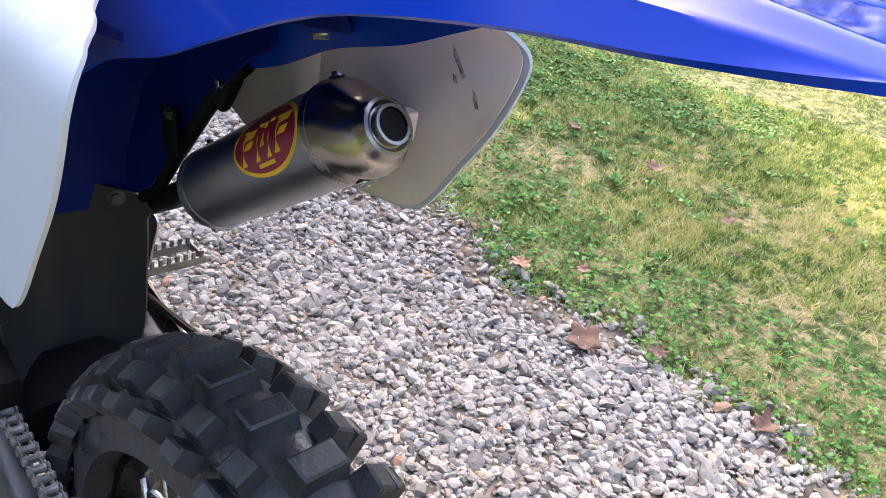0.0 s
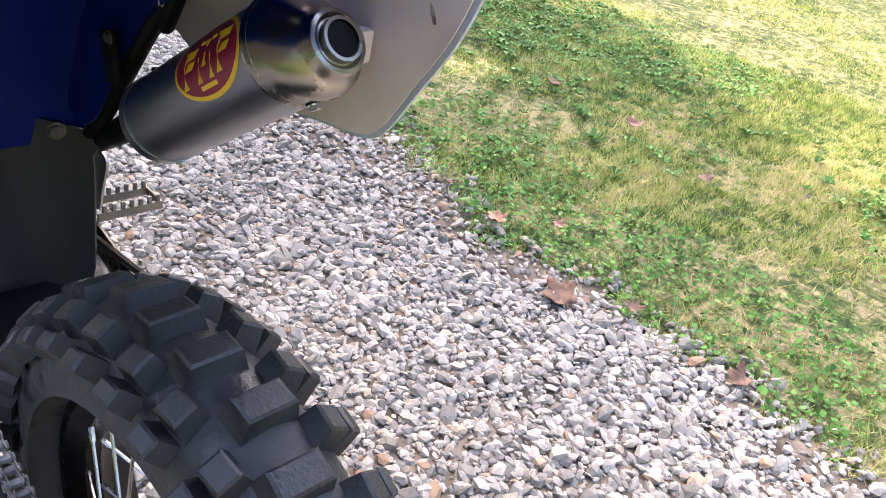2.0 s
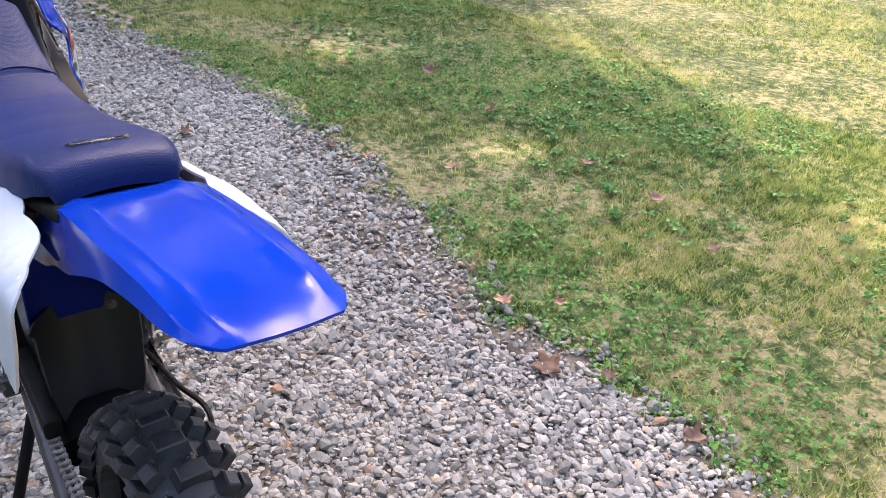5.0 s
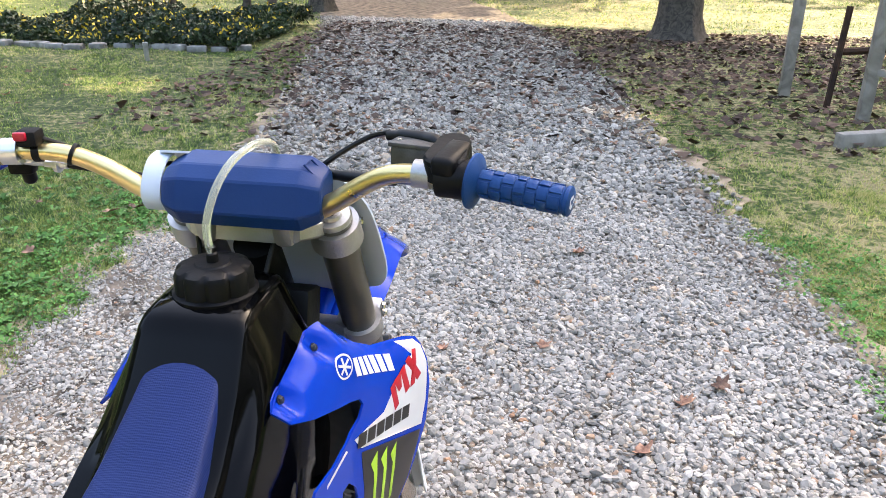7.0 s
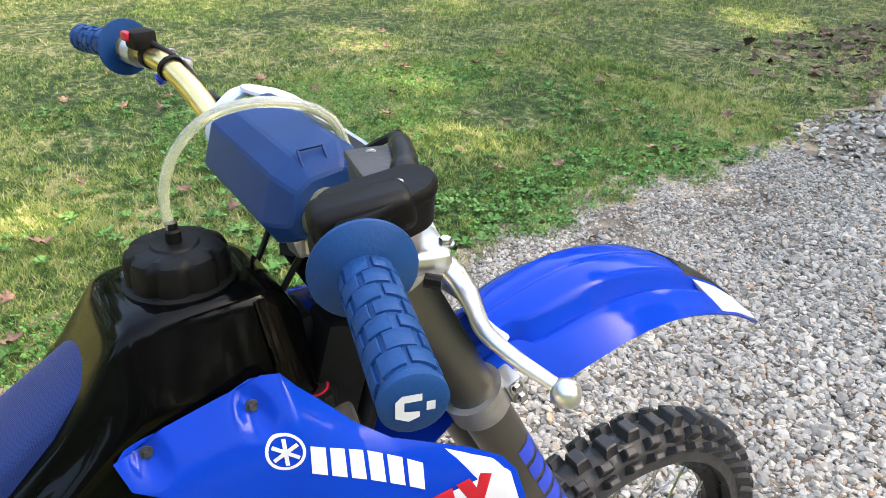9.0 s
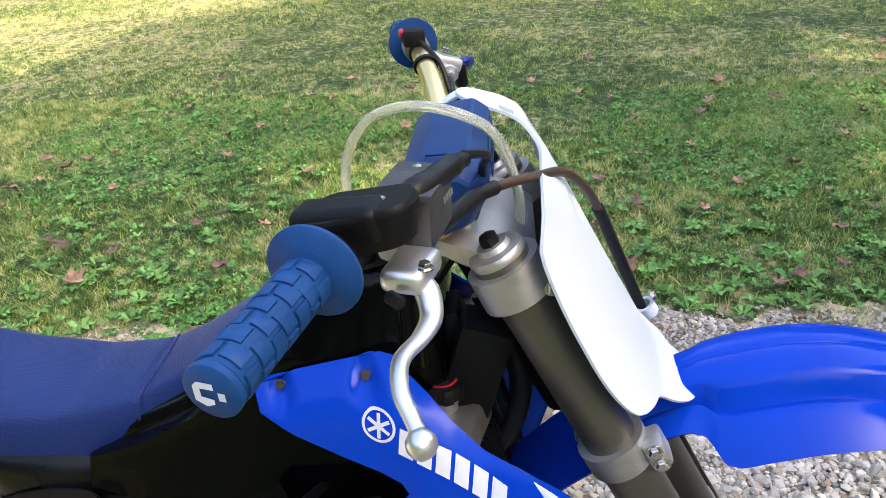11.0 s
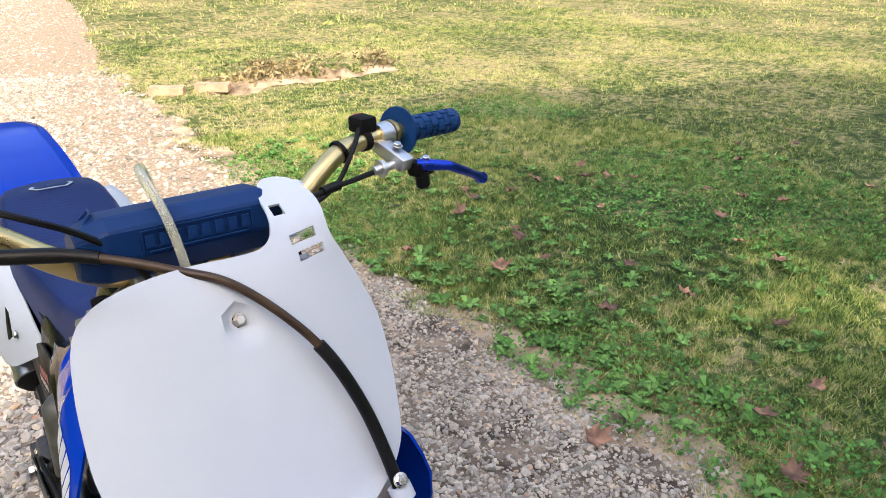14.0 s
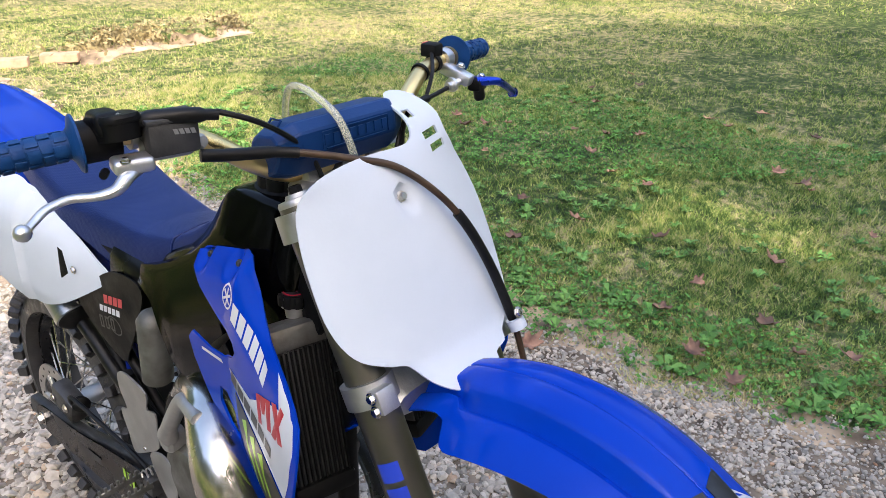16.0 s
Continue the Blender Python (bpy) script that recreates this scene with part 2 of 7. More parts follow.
def lawn_material(name, soil):
    """Short lawn: green, with drier straw-coloured patches some decimetres to metres across."""
    m = bpy.data.materials.new(name)
    m.use_nodes = True
    n, l = m.node_tree.nodes, m.node_tree.links
    b = n["Principled BSDF"]
    b.inputs["Roughness"].default_value = 0.7
    b.inputs["Specular IOR Level"].default_value = 0.15
    co = n.new("ShaderNodeTexCoord")
    big = n.new("ShaderNodeTexNoise")
    big.inputs["Scale"].default_value, big.inputs["Detail"].default_value = 0.55, 5.0
    mid = n.new("ShaderNodeTexNoise")
    mid.inputs["Scale"].default_value, mid.inputs["Detail"].default_value = 3.2, 5.0
    l.new(co.outputs["Object"], big.inputs["Vector"])
    l.new(co.outputs["Object"], mid.inputs["Vector"])
    mix = n.new("ShaderNodeMix")
    mix.data_type = "FLOAT"
    mix.inputs[0].default_value = 0.5
    l.new(big.outputs["Fac"], mix.inputs[2])
    l.new(mid.outputs["Fac"], mix.inputs[3])
    add = n.new("ShaderNodeMath")
    add.operation = "MULTIPLY_ADD"
    if soil:
        fine = n.new("ShaderNodeTexNoise")
        fine.inputs["Scale"].default_value, fine.inputs["Detail"].default_value = 38.0, 6.0
        l.new(co.outputs["Object"], fine.inputs["Vector"])
        rnd, amount = fine.outputs["Fac"], 0.45
    else:
        rnd, amount = n.new("ShaderNodeNewGeometry").outputs["Random Per Island"], 0.3
    small = n.new("ShaderNodeTexNoise")
    small.inputs["Scale"].default_value, small.inputs["Detail"].default_value = 15.0, 3.0
    l.new(co.outputs["Object"], small.inputs["Vector"])
    mix2 = n.new("ShaderNodeMix")
    mix2.data_type = "FLOAT"
    mix2.inputs[0].default_value = 0.48
    l.new(mix.outputs[0], mix2.inputs[2])
    l.new(small.outputs["Fac"], mix2.inputs[3])
    # lusher on the far left of the drive, drier behind
    xyz = n.new("ShaderNodeSeparateXYZ")
    l.new(co.outputs["Object"], xyz.inputs[0])
    steps = []
    for axis, lo_, hi_, a_, b_ in (("X", -2.0, -1.2, -0.08, 0.0), ("Y", -3.2, -0.8, 0.0, 1.0), ("X", 1.9, 3.4, -0.02, -0.06)):
        r_ = n.new("ShaderNodeMapRange")
        for key, val in (("From Min", lo_), ("From Max", hi_), ("To Min", a_), ("To Max", b_)):
            r_.inputs[key].default_value = val
        l.new(xyz.outputs[axis], r_.inputs["Value"])
        steps.append(r_.outputs[0])
    lush = n.new("ShaderNodeMath")
    lush.operation = "MULTIPLY_ADD"
    l.new(steps[0], lush.inputs[0])
    l.new(steps[1], lush.inputs[1])
    l.new(steps[2], lush.inputs[2])
    total = n.new("ShaderNodeMath")
    total.operation = "ADD"
    strong = n.new("ShaderNodeMath")
    strong.operation = "MULTIPLY_ADD"
    strong.inputs[1].default_value, strong.inputs[2].default_value = 1.65, -0.33
    l.new(mix2.outputs[0], strong.inputs[0])
    l.new(strong.outputs[0], total.inputs[0])
    l.new(lush.outputs[0], total.inputs[1])
    l.new(rnd, add.inputs[0])
    add.inputs[1].default_value = amount
    l.new(total.outputs[0], add.inputs[2])
    ramp = n.new("ShaderNodeValToRGB")
    el = ramp.color_ramp.elements
    lo = 0.36 + amount * 0.2
    if soil:
        cols = ((0.018, 0.032, 0.01), (0.045, 0.075, 0.02), (0.11, 0.125, 0.042), (0.28, 0.235, 0.125))
    else:
        cols = ((0.09, 0.155, 0.047), (0.265, 0.365, 0.106), (0.45, 0.485, 0.155), (0.61, 0.54, 0.29))
    el[0].position, el[0].color = lo, (*cols[0], 1)
    el[1].position, el[1].color = lo + 0.33, (*cols[3], 1)
    for p, c in ((lo + 0.13, cols[1]), (lo + 0.23, cols[2])):
        e = el.new(p)
        e.color = (*c, 1)
    l.new(add.outputs[0], ramp.inputs["Fac"])
    l.new(ramp.outputs["Color"], b.inputs["Base Color"])
    if not soil:
        tr = n.new("ShaderNodeBsdfTranslucent")
        ms = n.new("ShaderNodeMixShader")
        ms.inputs[0].default_value = 0.45
        l.new(ramp.outputs["Color"], tr.inputs["Color"])
        l.new(b.outputs[0], ms.inputs[1])
        l.new(tr.outputs[0], ms.inputs[2])
        l.new(ms.outputs[0], n["Material Output"].inputs["Surface"])
    if soil:
        bu = n.new("ShaderNodeBump")
        bu.inputs["Strength"].default_value, bu.inputs["Distance"].default_value = 0.9, 0.03
        l.new(rnd, bu.inputs["Height"])
        l.new(bu.outputs[0], b.inputs["Normal"])
    return m


GRASS = lawn_material("grass_blade", False)
LAWN = lawn_material("lawn_ground", True)
CLOVER = mat("clover_leaf", (0.045, 0.14, 0.025), 0.55, base2=(0.11, 0.26, 0.05), scale=4, island=0.5, spec=0.15)
WEED = mat("broad_weed_leaf", (0.06, 0.155, 0.03), 0.5, base2=(0.13, 0.26, 0.065), scale=5, island=0.4, spec=0.2)


def bed_material():
    """The fines under the loose stones: brown and damp in patches, tan and dusty further back along the drive."""
    m = mat("gravel_bed", (0.055, 0.044, 0.034), 0.9, spec=0.2, base2=(0.24, 0.19, 0.142), scale=9, detail=9, bump=1.0, bump_scale=55)
    n, l = m.node_tree.nodes, m.node_tree.links
    b = n["Principled BSDF"]
    co = n.new("ShaderNodeTexCoord")
    xyz = n.new("ShaderNodeSeparateXYZ")
    l.new(co.outputs["Object"], xyz.inputs[0])
    noi = n.new("ShaderNodeTexNoise")
    noi.inputs["Scale"].default_value, noi.inputs["Detail"].default_value = 2.2, 6.0
    l.new(co.outputs["Object"], noi.inputs["Vector"])
    sway = n.new("ShaderNodeMath")
    sway.operation = "MULTIPLY_ADD"
    sway.inputs[1].default_value = 1.6
    l.new(noi.outputs["Fac"], sway.inputs[0])
    l.new(xyz.outputs["Y"], sway.inputs[2])
    r = n.new("ShaderNodeMapRange")
    for key, val in (("From Min", 0.3), ("From Max", -0.9), ("To Min", 0.0), ("To Max", 0.9)):
        r.inputs[key].default_value = val
    l.new(sway.outputs[0], r.inputs["Value"])
    fine = n.new("ShaderNodeTexNoise")
    fine.inputs["Scale"].default_value, fine.inputs["Detail"].default_value = 45.0, 6.0
    l.new(co.outputs["Object"], fine.inputs["Vector"])
    tan = n.new("ShaderNodeValToRGB")
    tan.color_ramp.elements[0].position, tan.color_ramp.elements[0].color = 0.35, (0.2, 0.15, 0.105, 1)
    tan.color_ramp.elements[1].position, tan.color_ramp.elements[1].color = 0.65, (0.34, 0.275, 0.205, 1)
    l.new(fine.outputs["Fac"], tan.inputs["Fac"])
    mix = n.new("ShaderNodeMix")
    mix.data_type = "RGBA"
    l.new(r.outputs[0], mix.inputs[0])
    l.new(b.inputs["Base Color"].links[0].from_socket, mix.inputs[6])
    l.new(tan.outputs["Color"], mix.inputs[7])
    l.new(mix.outputs[2], b.inputs["Base Color"])
    return m


GRAVEL_BED = bed_material()


# ---- mesh helpers ----
def part(name, bm, material, parent=None, label=""):
    """Links a bmesh as one mesh object under a thing or a part."""
    me = bpy.data.meshes.new(name)
    bmesh.ops.recalc_face_normals(bm, faces=bm.faces)
    bm.to_mesh(me)
    bm.free()
    return finish(name, me, material, parent, label)


def finish(name, me, material, parent=None, label="", smooth=True, angle=38):
    for m in material if isinstance(material, (list, tuple)) else (material,):
        me.materials.append(m)
    if smooth:
        me.shade_smooth()
        me.set_sharp_from_angle(angle=radians(angle))
    ob = new(name, me)
    if parent is not None:
        ob.parent = parent
    if label:
        ob["label"] = label
    return ob


def thing(name, label, category, at=(0, 0, 0), group="", kind=""):
    ob = new(name)
    ob.location = at
    ob.empty_display_size = 0.05
    return tagged(ob, label, category, group, kind)


def big_mesh(name, verts, faces, material, smooth=False):
    """A mesh from numpy arrays whose faces all have the same number of corners."""
    me = bpy.data.meshes.new(name)
    k = faces.shape[1]
    me.vertices.add(len(verts))
    me.vertices.foreach_set("co", np.ascontiguousarray(verts, np.float32).ravel())
    me.loops.add(faces.size)
    me.loops.foreach_set("vertex_index", np.ascontiguousarray(faces, np.int32).ravel())
    me.polygons.add(len(faces))
    me.polygons.foreach_set("loop_start", np.arange(0, faces.size, k, dtype=np.int32))
    me.polygons.foreach_set("loop_total", np.full(len(faces), k, np.int32))
    me.update(calc_edges=True)
    me.validate()
    if smooth:
        me.shade_smooth()
    else:
        me.shade_flat()
    me.materials.append(material)
    return new(name, me)


def spline(pts, per=6, closed=False):
    """Catmull-Rom through points of any dimension."""
    p = [Vector(q) for q in pts]
    n = len(p)
    out = []
    for i in range(n if closed else n - 1):
        if closed:
            a, b, c, d = p[(i - 1) % n], p[i], p[(i + 1) % n], p[(i + 2) % n]
        else:
            a, b, c, d = p[max(i - 1, 0)], p[i], p[i + 1], p[min(i + 2, n - 1)]
        for k in range(per):
            t = k / per
            out.append(0.5 * (2 * b + (c - a) * t + (2 * a - 5 * b + 4 * c - d) * t * t + (3 * b - a - 3 * c + d) * t ** 3))
    if not closed:
        out.append(p[-1])
    return out


def add_tube(bm, pts, radius, n=12, cap=True):
    """A round tube along points; radius is a number or one number a point."""
    pts = [Vector(p) for p in pts]
    rad = radius if isinstance(radius, (list, tuple)) else [radius] * len(pts)
    rings, up = [], None
    for i, p in enumerate(pts):
        d = (pts[min(i + 1, len(pts) - 1)] - pts[max(i - 1, 0)]).normalized()
        if up is None:
            up = d.orthogonal().normalized()
        up = (up - d * up.dot(d)).normalized()
        side = d.cross(up)
        rings.append([bm.verts.new(p + rad[i] * (math.cos(a) * up + math.sin(a) * side)) for a in (2 * math.pi * k / n for k in range(n))])
    skin(bm, rings, True, cap)
    return bm


def skin(bm, rings, closed=True, cap=False):
    n = len(rings[0])
    for a, b in zip(rings, rings[1:]):
        for k in range(n if closed else n - 1):
            j = (k + 1) % n
            bm.faces.new((a[k], a[j], b[j], b[k]))
    if cap:
        bm.faces.new(rings[0][::-1])
        bm.faces.new(rings[-1])


def tube(pts, radius, n=12, cap=True):
    return add_tube(bmesh.new(), pts, radius, n, cap)


def add_box(bm, centre, size, turn=None, bevel=0.0, segments=2):
    """A box with bevelled edges, turned by a 3x3 matrix."""
    tmp = bmesh.new()
    bmesh.ops.create_cube(tmp, size=1.0)
    bmesh.ops.scale(tmp, vec=size, verts=tmp.verts)
    if bevel:
        bmesh.ops.bevel(tmp, geom=list(tmp.edges), offset=bevel, segments=segments, affect="EDGES", profile=0.5)
    if turn is not None:
        bmesh.ops.rotate(tmp, verts=tmp.verts, matrix=turn)
    bmesh.ops.translate(tmp, vec=centre, verts=tmp.verts)
    merge(bm, tmp)
    return bm


def merge(bm, tmp):
    made = {v: bm.verts.new(v.co) for v in tmp.verts}
    for f in tmp.faces:
        bm.faces.new([made[v] for v in f.verts])
    tmp.free()


def box(centre, size, turn=None, bevel=0.0, segments=2):
    return add_box(bmesh.new(), centre, size, turn, bevel, segments)


def frame_of(d, hint=(0, 0, 1)):
    """A turn whose z axis is d and whose x axis is as near as may be to hint."""
    z = Vector(d).normalized()
    x = Vector(hint)
    x = x - z * x.dot(z)
    x = x.normalized() if x.length > 1e-4 else z.orthogonal().normalized()
    y = z.cross(x)
    return Matrix((x, y, z)).transposed()


def add_lathe(bm, profile, origin, axis, n=32, close=False):
    """Turns (radius, height) pairs round an axis."""
    m = frame_of(axis, (0.3, 0.2, 1) if abs(Vector(axis).normalized().z) < 0.9 else (1, 0, 0))
    o = Vector(origin)
    rings = []
    for r, h in profile:
        rings.append([bm.verts.new(o + m @ Vector((r * math.cos(a), r * math.sin(a), h))) for a in (2 * math.pi * k / n for k in range(n))])
    skin(bm, rings, True, not close and profile[0][0] > 1e-6)
    if close:
        skin(bm, [rings[-1], rings[0]], True, False)
    bmesh.ops.remove_doubles(bm, verts=bm.verts, dist=1e-6)
    return bm


def lathe(profile, origin, axis, n=32, close=False):
    return add_lathe(bmesh.new(), profile, origin, axis, n, close)


def inside(q, poly):
    hit = False
    for (x1, y1), (x2, y2) in zip(poly, poly[1:] + poly[:1]):
        if (y1 > q[1]) != (y2 > q[1]) and q[0] < (x2 - x1) * (q[1] - y1) / (y2 - y1) + x1:
            hit = not hit
    return hit


def sheet(outline, fn, thick, holes=(), step=0.012, bm=None, away=None):
    """A moulded sheet: an outline in the plane, filled, bent by fn(u, v) and given a thickness along its back."""
    from mathutils.geometry import delaunay_2d_cdt
    outline = [tuple(p) for p in outline]
    holes = [[tuple(p) for p in h] for h in holes]
    pts, edges = [], []
    for loop in [outline] + holes:
        s = len(pts)
        pts += [Vector(p) for p in loop]
        edges += [(s + i, s + (i + 1) % len(loop)) for i in range(len(loop))]
    us, vs = [p[0] for p in outline], [p[1] for p in outline]
    u = min(us) + step / 2
    row = 0
    rim = [Vector(p) for p in pts]
    while u < max(us):
        v = min(vs) + step * (0.25 if row % 2 else 0.75)
        while v < max(vs):
            if inside((u, v), outline) and not any(inside((u, v), h) for h in holes) and min((Vector((u, v)) - r).length_squared for r in rim) > (0.45 * step) ** 2:
                pts.append(Vector((u, v)))
            v += step
        u += step * 0.87
        row += 1
    co, _, tris, *_ = delaunay_2d_cdt(pts, edges, [], 0, 1e-6)
    keep = []
    for t in tris:
        c = sum((co[i] for i in t), Vector((0, 0))) / 3
        if inside(c, outline) and not any(inside(c, h) for h in holes):
            keep.append(t)
    own = bm is None
    bm = bm or bmesh.new()
    tmp = bmesh.new()
    front = [tmp.verts.new(fn(c.x, c.y)) for c in co]
    for t in keep:
        tmp.faces.new([front[i] for i in t])
    lone = [v for v in tmp.verts if not v.link_faces]
    for v in lone:
        tmp.verts.remove(v)
    bmesh.ops.recalc_face_normals(tmp, faces=tmp.faces)
    tmp.normal_update()
    if away is not None and sum((f.normal * f.calc_area() for f in tmp.faces), Vector()).dot(Vector(away)) < 0:
        bmesh.ops.reverse_faces(tmp, faces=tmp.faces)
        tmp.normal_update()
    if thick:
        live = list(tmp.verts)
        back = {v: tmp.verts.new(v.co - v.normal * thick) for v in live}
        rim_edges = [e for e in tmp.edges if len(e.link_faces) == 1]
        for f in list(tmp.faces):
            tmp.faces.new([back[v] for v in reversed(f.verts)])
        for e in rim_edges:
            f = e.link_faces[0]
            a, b = e.verts
            vs_ = list(f.verts)
            if vs_[(vs_.index(a) + 1) % len(vs_)] is b:
                a, b = b, a
            tmp.faces.new((a, b, back[b], back[a]))
    merge(bm, tmp)
    return bm


def sheet_part(name, outline, fn, thick, material, parent, label="", holes=(), step=0.012, away=None):
    bm = sheet(outline, fn, thick, holes, step, None, away)
    me = bpy.data.meshes.new(name)
    bm.to_mesh(me)
    bm.free()
    return finish(name, me, material, parent, label)


def bolt(centre, axis, r, parent, name="bolt", material=None, h=0.004):
    """A hexagon bolt on a washer."""
    bm = lathe([(r * 1.35, 0), (r * 1.35, h * 0.3), (r * 1.1, h * 0.35)], centre, axis, 14)
    add_lathe(bm, [(r, h * 0.3), (r, h), (r * 0.85, h * 1.2), (r * 0.4, h * 1.22)], centre, axis, 6)
    return part(name, bm, material or POLISHED, parent)


def mirrored(pts):
    return [(-p[0], *p[1:]) for p in pts]


# ---- ground ----
RIGHT_EDGE = [(2.2, -30), (1.9, -11), (1.5, -5), (1.4, -2), (1.36, 0.0), (1.35, 0.45), (1.37, 0.87), (1.48, 1.6), (1.6, 2.6), (1.5, 3.3), (1.36, 4.65), (1.05, 6.2), (0.84, 7.7), (0.6, 9.4), (0.1, 11.6), (-1.0, 15.5), (-5.5, 26), (-14, 45)]
LEFT_EDGE = [(-4.5, -30), (-2.5, -11), (-1.65, -6.8), (-1.55, -4.5), (-1.42, -2.7), (-1.4, -0.9), (-1.46, 0.4), (-1.52, 1.1), (-1.66, 2.4), (-1.78, 3.9), (-2.0, 6.0), (-2.55, 8.2), (-3.5, 12.2), (-4.9, 16), (-10, 26), (-20, 45)]


def edge_x(edge, y):
    return np.interp(y, [p[1] for p in edge], [p[0] for p in edge])


def rough_edge(y):
    """How far grass and gravel wander across their common edge."""
    return 0.06 * np.sin(y * 5.1 + 0.6) * np.sin(y * 1.7) + 0.035 * np.sin(y * 13.0 + 1.0) + 0.02 * np.sin(y * 31.0)


def on_drive(x, y, grow=0.0):
    return (x > edge_x(LEFT_EDGE, y) + rough_edge(y + 3.0) - grow) & (x < edge_x(RIGHT_EDGE, y) + rough_edge(y) + grow)


def land(x, y):
    """The height of the lawn: level by the drive, a shallow roll further out, a small ditch behind."""
    x, y = np.asarray(x, float), np.asarray(y, float)
    far = np.clip((np.hypot(x, y - 1) - 6) / 12, 0, 1)
    z = 0.05 * far * np.sin(x * 0.35 + 0.5) * np.cos(y * 0.3)
    d = np.abs(y + 4.95 + 0.06 * np.sin(x * 3))
    z = z + 0.06 * np.exp(-((y + 5.35) / 0.22) ** 2) * np.clip((-2.0 - x) / 0.4, 0, 1) * np.clip((x + 4.6) / 0.6, 0, 1)
    z = z - (0.04 + 0.03 * np.sin(x * 5.2 + 0.8)) * np.exp(-(d / 0.1) ** 2) * np.clip((-2.15 - x) / 0.25, 0, 1) * np.clip((x + 4.1) / 0.4, 0, 1)
    for hx, hy, wide, deep in ((-2.5, -5.27, 0.14, 0.2), (-3.05, -5.36, 0.1, 0.1), (-3.4, -5.17, 0.17, 0.24), (-3.82, -5.16, 0.09, 0.12)):
        z = z - deep * np.exp(-((x - hx) / wide) ** 4 - ((y - hy) / 0.075) ** 4)
    return z


def ground_sheet():
    fx = np.concatenate([-np.geomspace(400, 9, 22), np.arange(-8.5, -4.2, 0.125), np.arange(-4.2, -2.0, 0.04), np.arange(-2.0, 8.6, 0.125), np.geomspace(9, 400, 22)])
    fy = np.concatenate([-np.geomspace(400, 9, 22), np.arange(-8.5, -5.6, 0.125), np.arange(-5.6, -4.7, 0.025), np.arange(-4.7, 12.6, 0.125), np.geomspace(13, 400, 22)])
    gx, gy = np.meshgrid(fx, fy)
    gz = land(gx, gy) - 0.004
    nx, ny = len(fx), len(fy)
    i = np.arange(nx * ny).reshape(ny, nx)
    f = np.stack([i[:-1, :-1], i[:-1, 1:], i[1:, 1:], i[1:, :-1]], -1).reshape(-1, 4)
    ob = big_mesh("ground", np.stack([gx, gy, gz], -1).reshape(-1, 3), f, LAWN, True)
    return tagged(ob, "short patchy lawn, green with dry straw-coloured spots", "lawn", kind="structure")


ground_sheet()


def drive_sheet():
    ys = np.concatenate([np.geomspace(30, 6, 30) * -1, np.arange(-5.9, 10, 0.06), np.geomspace(10.1, 45, 40)])
    k = 13
    u = np.linspace(0, 1, k)
    xl = edge_x(LEFT_EDGE, ys) + rough_edge(ys + 3.0)
    xr = edge_x(RIGHT_EDGE, ys) + rough_edge(ys)
    gx = xl[:, None] * (1 - u) + xr[:, None] * u
    gy = np.repeat(ys[:, None], k, 1)
    gz = land(gx, gy) + 0.003 + 0.004 * np.sin(u * math.pi)
    i = np.arange(len(ys) * k).reshape(len(ys), k)
    f = np.stack([i[:-1, :-1], i[:-1, 1:], i[1:, 1:], i[1:, :-1]], -1).reshape(-1, 4)
    ob = big_mesh("gravel_road", np.stack([gx, gy, gz], -1).reshape(-1, 3), f, GRAVEL_BED, True)
    return tagged(ob, "dusty stone bed of a gravel driveway", "driveway", kind="structure")


drive_sheet()


def dirt_verge(edge, side, seed, start):
    """Bare tan dirt where the gravel thins out along the lawn, a thin uneven strip on the bed."""
    ys = np.arange(start, 9.0, 0.05)
    k = np.linspace(0, 1, 7)
    x0 = edge_x(edge, ys) + rough_edge(ys + (3.0 if side > 0 else 0.0)) - side * (0.12 + 0.07 * np.sin(ys * 2.1 + seed))
    wide = np.clip((0.19 + 0.13 * np.sin(ys * 1.9 + seed) + 0.06 * np.sin(ys * 5.3 + seed)) * (1.0 if side > 0 else 0.6), 0.02, 0.42) * np.clip((ys - start) / 0.7, 0.03, 1)
    gx = x0[:, None] + side * wide[:, None] * k
    gy = np.repeat(ys[:, None], 7, 1)
    gz = land(gx, gy) + 0.0075 - 0.02 * np.clip(1 - (ys[:, None] - start) / 0.9, 0, 1) - 0.004 * k + 0.003 * np.sin(gx * 40) * np.sin(gy * 37) * np.sin(k * math.pi)
    i = np.arange(len(ys) * 7).reshape(len(ys), 7)
    f = np.stack([i[:-1, :-1], i[:-1, 1:], i[1:, 1:], i[1:, :-1]], -1).reshape(-1, 4)
    if side < 0:
        f = f[:, ::-1]
    return tagged(big_mesh("dirt_verge", np.stack([gx, gy, gz], -1).reshape(-1, 3), f, EARTH, True), "bare tan dirt along the edge of the gravel", "dirt", kind="structure")


dirt_verge(LEFT_EDGE, 1, 1.0, -6.0)
dirt_verge(RIGHT_EDGE, -1, 2.4, 2.2)

rng = np.random.default_rng(7)


